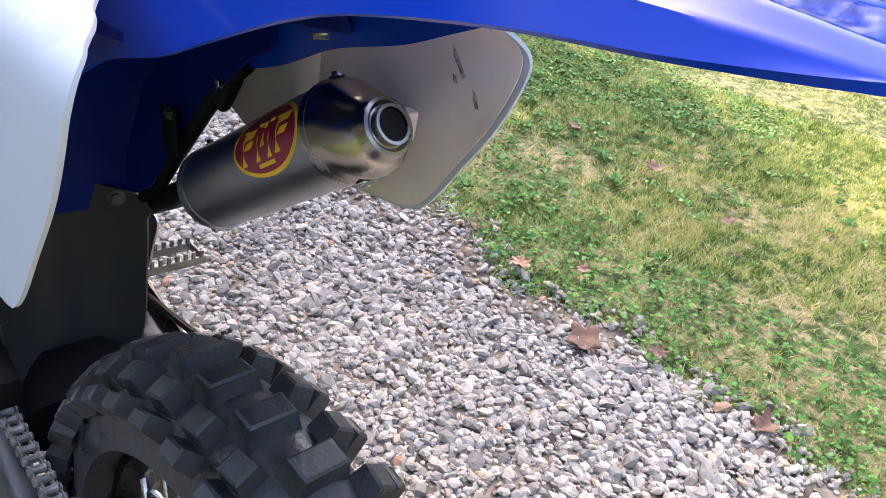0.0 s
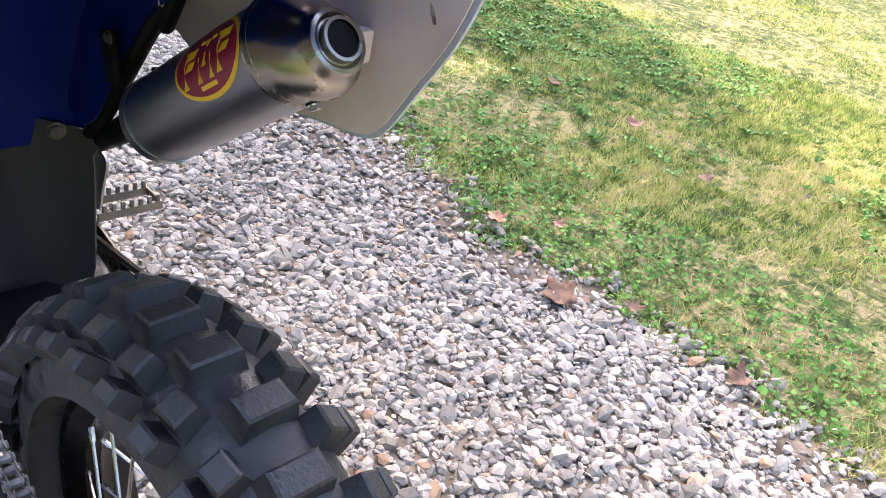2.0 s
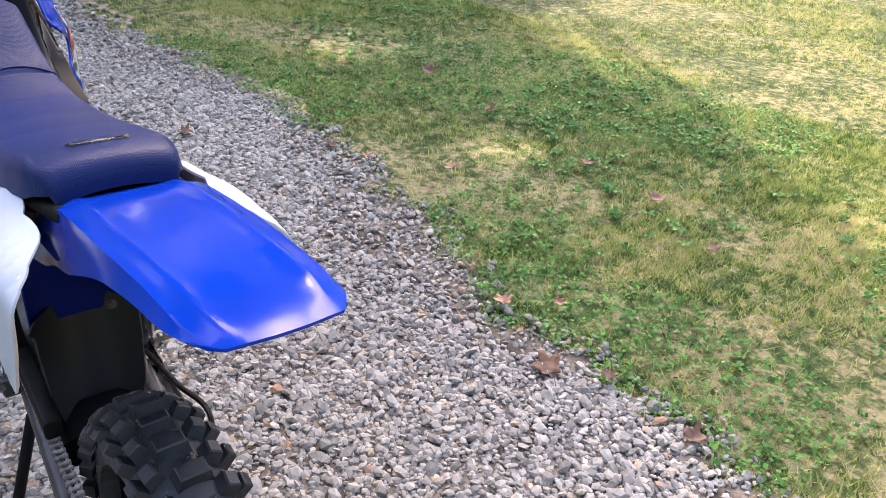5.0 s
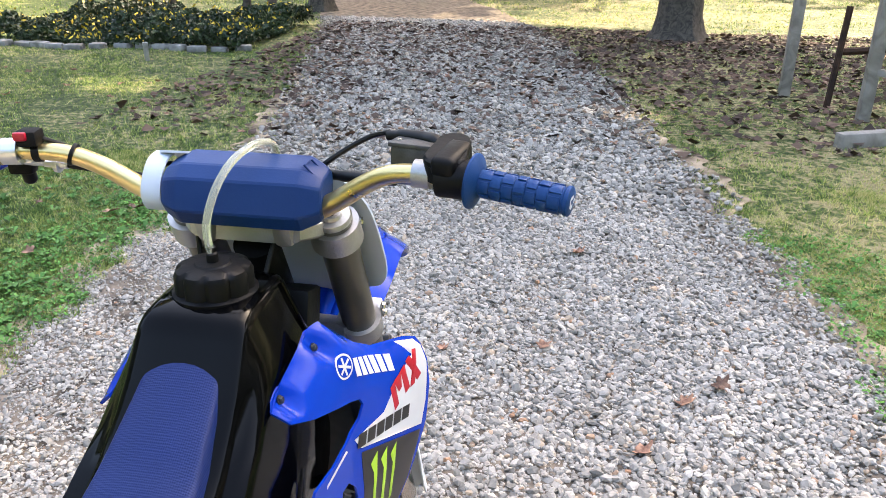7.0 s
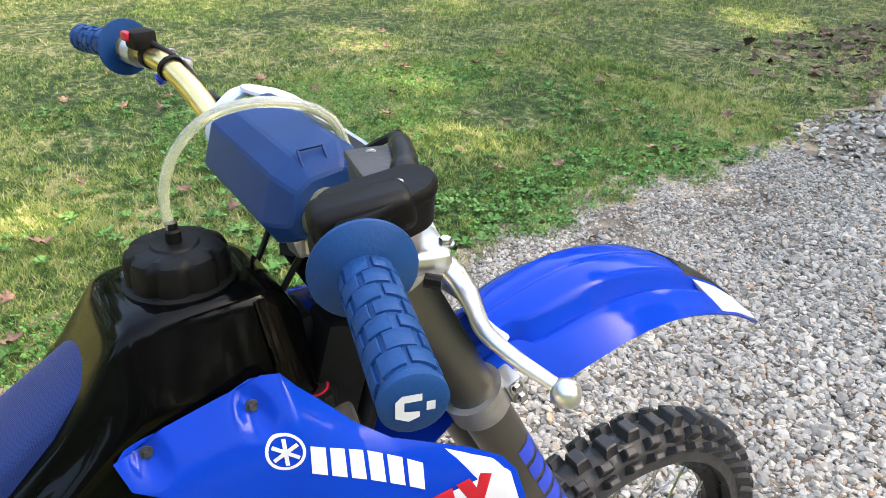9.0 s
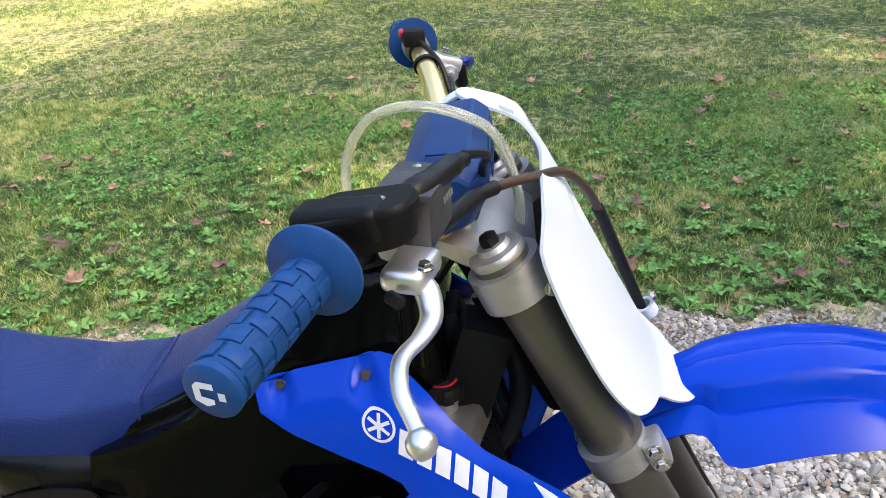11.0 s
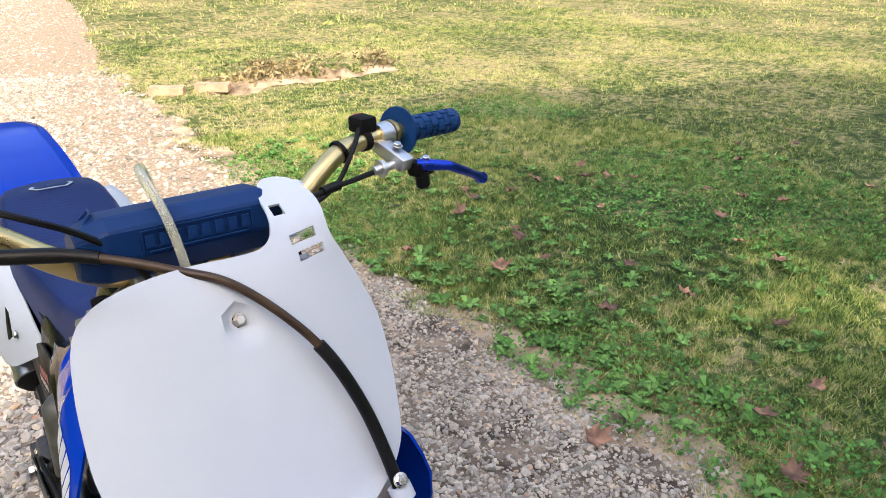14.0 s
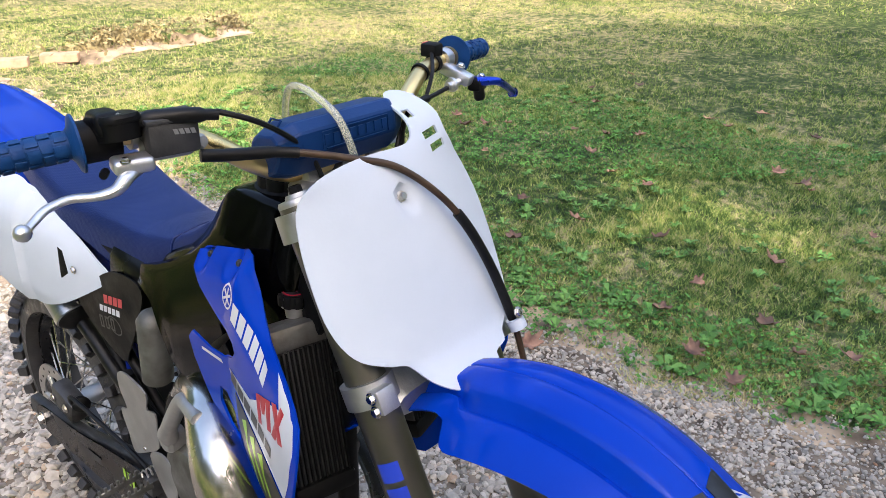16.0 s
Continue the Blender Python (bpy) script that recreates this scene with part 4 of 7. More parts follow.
# guard over the swingarm with printed bars
guard = sheet_part("swingarm_guard", spline([(0.1, 0.3), (0.28, 0.31), (0.46, 0.325), (0.6, 0.36), (0.625, 0.41), (0.6, 0.465), (0.45, 0.44), (0.3, 0.405), (0.1, 0.375), (0.06, 0.335)], 4, True), lambda u, v: Vector((0.132, u, v)), 0.003, BLACK, bike, "black arm guard with faded prints")
for k in range(3):
    sheet_part("print", [(0.5 + k * 0.017, 0.392), (0.51 + k * 0.017, 0.394), (0.512 + k * 0.017, 0.43), (0.502 + k * 0.017, 0.43)], lambda u, v: Vector((0.134, u, v)), 0, GREEN_PRINT, guard, step=0.02)
sheet_part("print", [(0.33, 0.362), (0.4, 0.37), (0.4, 0.39), (0.33, 0.382)], lambda u, v: Vector((0.134, u, v)), 0, DARK_CAST, guard, step=0.02)

# frame, shock and engine
for s in (-1, 1):
    part("frame_spar", tube(spline([(s * 0.03, 1.03, 1.04), (s * 0.085, 0.93, 0.93), (s * 0.1, 0.8, 0.8), (s * 0.1, 0.7, 0.66), (s * 0.095, 0.67, 0.5), (s * 0.085, 0.66, 0.34)]), 0.018, 12), BLACK_MAT, bike)
    part("down_tube", tube(spline([(s * 0.02, 1.05, 1.0), (s * 0.045, 1.1, 0.8), (s * 0.06, 1.1, 0.5), (s * 0.07, 1.02, 0.33), (s * 0.075, 0.85, 0.29), (s * 0.08, 0.66, 0.3)]), 0.016, 12), BLACK_MAT, bike)
    part("subframe_rail", tube(spline([(s * 0.075, 0.72, 0.9), (s * 0.085, 0.5, 0.93), (s * 0.085, 0.3, 0.97), (s * 0.07, 0.15, 1.0)]), 0.011, 10), BLACK_MAT, bike)
    part("subframe_stay", tube(spline([(s * 0.09, 0.66, 0.6), (s * 0.092, 0.52, 0.72), (s * 0.09, 0.36, 0.88), (s * 0.085, 0.26, 0.97)]), 0.01, 10), BLACK_MAT, bike)
part("head_tube", tube([(0, 1.075, 1.15), (0, 1.175, 0.955)], 0.03, 20), BLACK_MAT, bike)
part("shock_spring", tube([Vector((0.02 + 0.034 * math.cos(a), 0.625 + 0.034 * math.sin(a) - 0.0014 * (a - 20), 0.48 + 0.0058 * a)) for a in (k * 0.35 for k in range(126))], 0.006, 6), WHITE, bike, "pale coil spring")
part("shock_body", tube([(0.02, 0.665, 0.42), (0.02, 0.6, 0.79)], 0.022, 16), STEEL, bike)
part("shock_reservoir", lathe([(0.012, -0.075), (0.027, -0.065), (0.027, 0.06), (0.02, 0.072), (0.01, 0.078)], (0.112, 0.69, 0.795), (0, 0.12, 1), 24), ENGINE, bike, "grey cylindrical damper reservoir")
engine = part("engine", box((0, 0.82, 0.43), (0.2, 0.3, 0.19), None, 0.05, 3), ENGINE, bike, "silver-grey two-stroke engine cases")
part("clutch_cover", lathe([(0.078, 0), (0.078, 0.022), (0.07, 0.032), (0.05, 0.036), (0.0, 0.038)], (0.1, 0.768, 0.55), (1, 0, 0), 30), ENGINE, engine)
part("ignition_cover", lathe([(0.065, 0), (0.065, 0.02), (0.055, 0.03), (0.0, 0.033)], (-0.098, 0.87, 0.44), (-1, 0, 0), 30), ENGINE, engine)
for k in range(6):
    a = 2 * math.pi * k / 6
    bolt((0.126, 0.768 + 0.066 * math.cos(a), 0.55 + 0.066 * math.sin(a)), (1, 0, 0), 0.004, engine)
part("cylinder", box((0, 0.93, 0.6), (0.14, 0.13, 0.19), Matrix.Rotation(radians(-16), 3, "X"), 0.02), DARK_CAST, engine)
part("cylinder_head", box((0, 0.965, 0.72), (0.12, 0.12, 0.05), Matrix.Rotation(radians(-16), 3, "X"), 0.015), CAST, engine)
part("spark_plug_cap", tube(spline([(0, 0.98, 0.74), (0, 0.99, 0.79), (0, 0.96, 0.83)]), [0.012] * 13, 10), RUBBER_HOSE, engine)
part("carburettor", box((0, 0.76, 0.62), (0.08, 0.1, 0.1), None, 0.02), DARK_CAST, engine)
part("kick_lever", tube(spline([(0.13, 0.735, 0.635), (0.145, 0.75, 0.665), (0.15, 0.795, 0.73), (0.153, 0.836, 0.782), (0.162, 0.87, 0.793), (0.172, 0.915, 0.798)]), [0.017] * 7 + [0.014] * 12 + [0.012] * 12, 14), CAST, engine, "cast alloy kick-start lever")
part("kick_boss", lathe([(0.022, 0), (0.022, 0.03), (0.016, 0.036), (0.0, 0.036)], (0.112, 0.735, 0.635), (1, 0, 0), 20), CAST, engine)
heel = sheet_part("frame_guard", spline([(0.545, 0.68), (0.583, 0.694), (0.643, 0.68), (0.634, 0.64), (0.664, 0.645), (0.66, 0.6), (0.655, 0.56), (0.6, 0.52), (0.558, 0.5), (0.54, 0.54), (0.525, 0.585), (0.552, 0.6), (0.537, 0.643)], 4, True), lambda u, v: Vector((0.122 + 0.3 * (v - 0.6) ** 2, u, v)), 0.003, CAST, bike, "bare metal heel guard")
sheet_part("pivot_plate", spline([(0.645, 0.545), (0.689, 0.575), (0.727, 0.562), (0.728, 0.52), (0.715, 0.48), (0.683, 0.47)], 4, True), lambda u, v: Vector((0.136, u, v)), 0.003, CAST, bike)
bolt((0.12, 0.6, 0.53), (1, 0, 0), 0.005, heel)
# expansion chamber and its silencer
pipe = spline([(-0.165, 0.78, 0.62), (-0.17, 0.88, 0.6), (-0.13, 1.02, 0.52), (0.0, 1.13, 0.47), (0.11, 1.1, 0.46), (0.16, 1.035, 0.56), (0.166, 0.99, 0.665), (0.16, 0.945, 0.745), (0.135, 0.87, 0.785), (0.11, 0.78, 0.765), (0.1, 0.7, 0.68)], 8)
rad = np.interp(np.linspace(0, 1, len(pipe)), [0, 0.05, 0.12, 0.3, 0.45, 0.58, 0.68, 0.78, 0.88, 1], [0.012, 0.04, 0.046, 0.04, 0.045, 0.055, 0.052, 0.036, 0.018, 0.0135])
part("expansion_chamber", tube(pipe, [float(r) for r in rad], 24), POLISHED, bike, "bright bulging two-stroke exhaust pipe")
part("stinger", tube(spline([(0.1, 0.71, 0.6), (0.1, 0.62, 0.588), (0.1, 0.545, 0.605), (0.1, 0.458, 0.657), (0.1, 0.414, 0.687), (0.1, 0.35, 0.722)], 6), 0.0145, 16), RUBBER_HOSE, bike, "black tail pipe into the silencer")
S0, S1 = Vector((0.1, 0.357, 0.717)), Vector((0.1, 0.133, 0.885))
AX = (S1 - S0).normalized()
LEN = (S1 - S0).length
sil = part("silencer", lathe([(0.02, 0), (0.039, 0.0), (0.0425, 0.004), (0.0425, LEN - 0.037), (0.0415, LEN - 0.036)], S0, AX, 40), MUFFLER, bike, "brushed metal silencer with oval badge")
cone = lathe([(0.0435, LEN - 0.045), (0.044, LEN - 0.041), (0.0425, LEN - 0.038), (0.0415, LEN - 0.026), (0.0385, LEN - 0.014), (0.0335, LEN - 0.003), (0.029, LEN + 0.003), (0.0262, LEN + 0.006), (0.0255, LEN + 0.011), (0.0235, LEN + 0.0145), (0.0205, LEN + 0.0155), (0.0175, LEN + 0.013), (0.0162, LEN + 0.0135), (0.0162, LEN + 0.0205), (0.0136, LEN + 0.0205), (0.0136, LEN - 0.03), (0.0, LEN - 0.03)], S0, AX, 48)
for vert in cone.verts:
    k = (vert.co - S0).dot(AX)
    f = min(1.0, max(0.0, (k - LEN + 0.033) / 0.03))
    vert.co += Vector((0.003, 0, -0.011)) * f * f * (3 - 2 * f)
part("end_cap", cone, END_CAP, sil, "polished rounded end cap")
part("outlet_bore", lathe([(0.0133, LEN + 0.018), (0.0133, LEN - 0.028), (0.0, LEN - 0.028)], S0 + Vector((0.003, 0, -0.011)), AX, 24), BLACK_MAT, sil)
part("band_clamp", lathe([(0.0426, 0.002), (0.0436, 0.002), (0.0436, 0.014), (0.0426, 0.014)], S0, AX, 36, True), STEEL, sil)
part("front_cone", lathe([(0.016, -0.02), (0.03, -0.012), (0.04, -0.002), (0.04, 0.003)], S0, AX, 30), BLACK_MAT, sil)
SM = frame_of(AX, (-1, 0, 0))


def on_silencer(angle, h, r=0.0426):
    """A place on the skin: round from the inner side, and along."""
    return S0 + SM @ Vector((r * math.cos(angle), r * math.sin(angle), h))


def badge(name, a, b, r, material, slant=0.0):
    pts = [(a * math.cos(t), b * math.sin(t)) for t in (2 * math.pi * k / 36 for k in range(36))]
    sheet_part(name, pts, lambda u, v: on_silencer(BADGE_TURN - v / 0.0425, LEN - 0.1 + u, r), 0, material, sil, step=0.008)


BADGE_TURN = -0.32
badge("badge_rim", 0.055, 0.032, 0.0428, YELLOW)
badge("badge_field", 0.051, 0.028, 0.0431, RED_DARK)
for u0, v0, w, h in ((-0.028, -0.002, 0.007, 0.03), (-0.02, 0.008, 0.014, 0.007), (-0.021, -0.001, 0.01, 0.006), (-0.008, -0.001, 0.006, 0.032), (0.0, 0.004, 0.006, 0.02), (0.008, -0.001, 0.006, 0.032), (0.019, -0.001, 0.007, 0.03), (0.028, 0.01, 0.014, 0.007), (0.026, 0.0, 0.01, 0.006)):
    u0, w = u0 * 1.2, w * 1.25
    q = [(u0 - w / 2 - 0.003, v0 - h / 2), (u0 + w / 2 - 0.003, v0 - h / 2), (u0 + w / 2 + 0.003, v0 + h / 2), (u0 - w / 2 + 0.003, v0 + h / 2)]
    sheet_part("badge_bar", q, lambda u, v: on_silencer(BADGE_TURN - v / 0.0425, LEN - 0.1 + u, 0.0434), 0, YELLOW, sil, step=0.01)
sheet_part("badge_bar", [(-0.014, -0.023), (0.012, -0.023), (0.012, -0.0195), (-0.014, -0.0195)], lambda u, v: on_silencer(BADGE_TURN - v / 0.0425, LEN - 0.1 + u, 0.0434), 0, YELLOW, sil, step=0.01)
for ang in (1.6, -1.6):
    bolt(on_silencer(ang, LEN - 0.037, 0.043), on_silencer(ang, LEN - 0.037, 1) - on_silencer(ang, LEN - 0.037, 0), 0.005, sil)
    bolt(on_silencer(ang, 0.01, 0.044), on_silencer(ang, 0.01, 1) - on_silencer(ang, 0.01, 0), 0.004, sil)
part("silencer_bracket", box((0.088, 0.33, 0.838), (0.014, 0.026, 0.05), Matrix.Rotation(radians(30), 3, "X"), 0.006), BLACK_MAT, bike)
part("subframe_rail", tube(spline([(0.088, 0.3, 0.87), (0.087, 0.345, 0.825), (0.086, 0.41, 0.739), (0.086, 0.458, 0.676), (0.088, 0.52, 0.62)], 6), 0.0085, 14), BLACK_MAT, bike, "black tubular subframe rail")
part("subframe_strap", box((0.068, 0.398, 0.768), (0.004, 0.03, 0.05), Matrix.Rotation(radians(-14), 3, "X"), 0.0015), BLACK_MAT, bike)
bolt((0.066, 0.395, 0.788), (-1, 0, 0), 0.005, bike, "bolt", DARK_CAST)
bolt((0.081, 0.33, 0.842), (-1, 0, 0), 0.005, bike)

# foot pegs
for s in (-1, 1):
    peg = part("foot_peg", box((s * 0.125, 0.615, 0.45), (0.03, 0.03, 0.04), None, 0.006), DARK_CAST, bike, "toothed steel foot peg")
    bm = bmesh.new()
    for yy in (0.59, 0.632):
        add_box(bm, (s * 0.18, yy, 0.466), (0.09, 0.004, 0.013), None, 0.001, 1)
        for k in range(7):
            add_box(bm, (s * (0.145 + k * 0.0125), yy, 0.477), (0.006, 0.004, 0.012), None, 0.001, 1)
    add_box(bm, (s * 0.225, 0.611, 0.466), (0.004, 0.046, 0.013), None, 0.001, 1)
    part("peg_cage", bm, ENGINE, peg)
    part("peg_spring", tube([Vector((s * (0.11 + 0.0016 * k), 0.615 + 0.009 * math.cos(k * 1.1), 0.485 + 0.009 * math.sin(k * 1.1))) for k in range(22)], 0.0018, 5), STEEL, peg)
part("brake_pedal", tube(spline([(0.13, 0.58, 0.4), (0.15, 0.68, 0.39), (0.15, 0.8, 0.36), (0.14, 0.86, 0.37)]), 0.007, 8), DARK_CAST, bike)
part("gear_lever", tube(spline([(-0.12, 0.7, 0.39), (-0.14, 0.8, 0.38), (-0.15, 0.87, 0.385)]), 0.006, 8), STEEL, bike)

# airbox, mud flap and rear fender
air = bmesh.new()
rings = []
for y, w, zb, zt in ((0.68, 0.08, 0.74, 0.93), (0.6, 0.1, 0.72, 0.94), (0.52, 0.105, 0.73, 0.95), (0.49, 0.09, 0.78, 0.94)):
    ring = []
    for k in range(20):
        a = 2 * math.pi * (k + 0.5) / 20
        ca, sa = math.cos(a), math.sin(a)
        ring.append(air.verts.new((w * math.copysign(abs(ca) ** 0.4, ca), y, (zb + zt) / 2 + (zt - zb) / 2 * math.copysign(abs(sa) ** 0.4, sa))))
    rings.append(ring)
skin(air, rings, True, True)
bmesh.ops.translate(air, vec=(0, 0.035, 0), verts=air.verts)
airbox = part("airbox", air, BLACK, bike, "black airbox under the seat")
cover = sheet_part("side_cover", spline([(0.4, 0.79), (0.47, 0.838), (0.55, 0.89), (0.63, 0.905), (0.665, 0.885), (0.63, 0.81), (0.58, 0.735), (0.55, 0.7), (0.5, 0.712), (0.44, 0.745)], 4, True), lambda u, v: Vector((0.111 - 0.4 * (v - 0.8) ** 2, u, v)), 0.003, BLACK_MAT, bike, "black side cover with small printed marks", away=(1, 0, 0))
for many, a, b, h, m in ((4, (0.519, 0.817), (0.592, 0.833), 0.019, RED), (5, (0.496, 0.793), (0.576, 0.808), 0.014, WHITE_PRINT)):
    for k in range(many):
        p, q = (a[0] + (b[0] - a[0]) * k / many, a[1] + (b[1] - a[1]) * k / many), (a[0] + (b[0] - a[0]) * (k + 0.8) / many, a[1] + (b[1] - a[1]) * (k + 0.8) / many)
        sheet_part("print", [p, q, (q[0] + 0.003, q[1] + h), (p[0] + 0.003, p[1] + h)], lambda u, v: Vector((0.1118 - 0.4 * (v - 0.8) ** 2, u, v)), 0, m, cover, step=0.01)
oval = lambda f: [(0.545 + 0.026 * f * math.cos(a), 0.778 + 0.019 * f * math.sin(a)) for a in (2 * math.pi * k / 24 for k in range(24))]
sheet_part("print", oval(1.0), lambda u, v: Vector((0.1118 - 0.4 * (v - 0.8) ** 2, u, v)), 0, DARK_CAST, cover, holes=[oval(0.86)], step=0.01)
for k in range(3):
    sheet_part("print", [(0.486 + 0.022 * k, 0.752 + 0.005 * k), (0.5 + 0.022 * k, 0.755 + 0.005 * k), (0.501 + 0.022 * k, 0.783 + 0.005 * k), (0.487 + 0.022 * k, 0.78 + 0.005 * k)], lambda u, v: Vector((0.1118 - 0.4 * (v - 0.8) ** 2, u, v)), 0, DARK_CAST, cover, holes=[[(0.49 + 0.022 * k, 0.757 + 0.005 * k), (0.496 + 0.022 * k, 0.758 + 0.005 * k), (0.497 + 0.022 * k, 0.777 + 0.005 * k), (0.491 + 0.022 * k, 0.776 + 0.005 * k)]], step=0.01)
part("mud_flap", sheet([(u, v) for u, v in spline([(-0.085, 0.69), (0.085, 0.69), (0.088, 0.66), (0.086, 0.6), (0.075, 0.5), (0.04, 0.455), (-0.04, 0.455), (-0.075, 0.5), (-0.086, 0.6), (-0.088, 0.66)], 4, True)],
     lambda u, v: Vector((u, 0.5 + 0.05 * math.sin((v - 0.45) * 6) - 9.0 * u * u * 0.9, v - 0.042)), 0.004, step=0.02), FLAP, bike, "smooth black rubber mud flap")


def lerp_list(x, pts):
    return float(np.interp(x, [p[0] for p in pts], [p[1] for p in pts]))


def smooth_list(x, pts):
    """A smooth curve through the pairs given, read at x."""
    xs, ys = [p[0] for p in pts], [p[1] for p in pts]
    x = min(max(x, xs[0]), xs[-1])
    i = max(k for k in range(len(xs) - 1) if xs[k] <= x)
    slope = [(ys[min(k + 1, len(xs) - 1)] - ys[max(k - 1, 0)]) / (xs[min(k + 1, len(xs) - 1)] - xs[max(k - 1, 0)]) for k in (i, i + 1)]
    h = xs[i + 1] - xs[i]
    t = (x - xs[i]) / h
    return (2 * t ** 3 - 3 * t * t + 1) * ys[i] + (t ** 3 - 2 * t * t + t) * h * slope[0] + (3 * t * t - 2 * t ** 3) * ys[i + 1] + (t ** 3 - t * t) * h * slope[1]


# half width, crown height and lower edge of the rear fender along the bike
RF_W = [(-0.325, 0.055), (-0.305, 0.064), (-0.285, 0.069), (-0.25, 0.074), (-0.167, 0.077), (-0.1, 0.08), (-0.03, 0.082), (0.05, 0.083), (0.12, 0.082), (0.2, 0.08), (0.3, 0.08)]
RF_Z = [(-0.325, 1.1055), (-0.3, 1.1065), (-0.25, 1.1065), (-0.2, 1.104), (-0.16, 1.1), (-0.1, 1.093), (-0.06, 1.087), (0.0, 1.078), (0.08, 1.063), (0.13, 1.045), (0.2, 1.012), (0.3, 0.975)]
RF_EDGE = [(-0.325, 1.1), (-0.29, 1.095), (-0.25, 1.089), (-0.2, 1.082), (-0.16, 1.074), (-0.1, 1.059), (-0.06, 1.044), (0.0, 1.016), (0.05, 0.992), (0.13, 0.963), (0.2, 0.926), (0.3, 0.889)]


def rear_fender_at(u, v):
    """u: across, -1 to 1 over the top and on down the skirts to 1.5; v: along."""
    w, z, edge = smooth_list(v, RF_W), smooth_list(v, RF_Z), smooth_list(v, RF_EDGE)
    a = abs(u)
    s = math.copysign(1, u)
    # the tail is rounded in plan
    y = v * 0.97 + 0.02 * (min(1.5, a) / 1.5) ** 2.2 * min(1.0, max(0.0, (-0.2 - v) / 0.125)) ** 1.5
    x, y = 0.005, y + 0.062
    z, edge = z - 0.042, edge - 0.042
    top = z - min(0.006, (z - edge) * 0.7)
    if a <= 1:
        return Vector((u * w + x, y, z + (top - z) * a ** 3 + 0.004 * math.exp(-((a - 0.72) / 0.12) ** 2) * min(1.0, max(0.0, (v + 0.31) / 0.06))))
    k = (a - 1) / 0.5
    return Vector((s * (w + 0.009 * k) + x, y, top + (edge - top) * k))


def grid_part(name, fn, us, vs, thick, material, parent, label=""):
    bm = bmesh.new()
    rows = [[bm.verts.new(fn(u, v)) for u in us] for v in vs]
    for a, b in zip(rows, rows[1:]):
        for k in range(len(us) - 1):
            bm.faces.new((a[k], a[k + 1], b[k + 1], b[k]))
    bmesh.ops.recalc_face_normals(bm, faces=bm.faces)
    bm.normal_update()
    mid = rows[len(vs) // 2][len(us) // 2]
    if mid.normal.z < 0:
        bmesh.ops.reverse_faces(bm, faces=bm.faces)
        bm.normal_update()
    live = list(bm.verts)
    back = {v: bm.verts.new(v.co - v.normal * thick) for v in live}
    rim = [e for e in bm.edges if len(e.link_faces) == 1]
    for f in list(bm.faces):
        bm.faces.new([back[v] for v in reversed(f.verts)])
    for e in rim:
        a, b = e.verts
        bm.faces.new((a, b, back[b], back[a]))
    return part(name, bm, material, parent, label)


us = [-1.5, -1.35, -1.2, -1.08, -1, -0.94, -0.86, -0.78, -0.72, -0.66, -0.58, -0.4, -0.2, 0, 0.2, 0.4, 0.58, 0.66, 0.72, 0.78, 0.86, 0.94, 1, 1.08, 1.2, 1.35, 1.5]
grid_part("rear_fender", rear_fender_at, us, [-0.325 + 0.625 * k / 60 for k in range(61)], 0.0035, BLUE, bike, "glossy blue rear fender with scuffed tail")


WELL = [(0.535, 0.618), (0.53, 0.698), (0.5, 0.788), (0.44, 0.868), (0.34, 0.928), (0.24, 0.958), (0.16, 0.978)]


def inner_fender(u, v):
    """The wheel well under the seat: a blue hood round the tyre, its sides drawn back."""
    k = v * (len(WELL) - 1)
    i = min(int(k), len(WELL) - 2)
    y = WELL[i][0] + (WELL[i + 1][0] - WELL[i][0]) * (k - i)
    z = WELL[i][1] + (WELL[i + 1][1] - WELL[i][1]) * (k - i)
    a = abs(u)
    return Vector((0.088 * u, y - 0.03 * a ** 4 * (1 - v), z - 0.035 * a ** 4 * v))


grid_part("wheel_well", inner_fender, [-1 + 2 * k / 24 for k in range(25)], [k / 24 for k in range(25)], 0.003, SHADED_BLUE, bike, "blue inner wheel well with its shade in the colour")
for s in (-1, 1):
    bolt((s * 0.066, 0.17, 0.94), (0, -0.3, -1), 0.007, bike)

FLANK = spline([(0.25, 0.905), (0.28, 0.883), (0.315, 0.85), (0.345, 0.822), (0.385, 0.778), (0.428, 0.715), (0.458, 0.674), (0.5, 0.66), (0.54, 0.7), (0.54, 0.82), (0.48, 0.9), (0.38, 0.95), (0.27, 0.965)], 4, True)
# the flank, too, has the shade under the seat in its colour
sheet_part("well_flank", FLANK, lambda y, z: Vector((0.076 + 0.006 * math.sin((z - 0.66) * 9), y, z)), 0.003, SHADED_BLUE, bike, "blue side of the wheel well with its shade in the colour", away=(1, 0, 0))
rm = part("rear_master_cylinder", tube([(0.098, 0.545, 0.53), (0.098, 0.54, 0.585), (0.098, 0.538, 0.588), (0.098, 0.53, 0.66)], [0.011, 0.011, 0.015, 0.014], 14), BLACK_MAT, bike, "black rear brake master cylinder")
part("dust_boot", lathe([(0.013, 0), (0.016, 0.006), (0.012, 0.01), (0.016, 0.016), (0.012, 0.02), (0.015, 0.026), (0.008, 0.03)], (0.098, 0.547, 0.505), (0, -0.1, 1), 14), RUBBER_HOSE, rm)
bolt((0.03, 0.437, 0.68), (-0.2, -1, 0), 0.007, bike, "bolt", DARK_CAST)

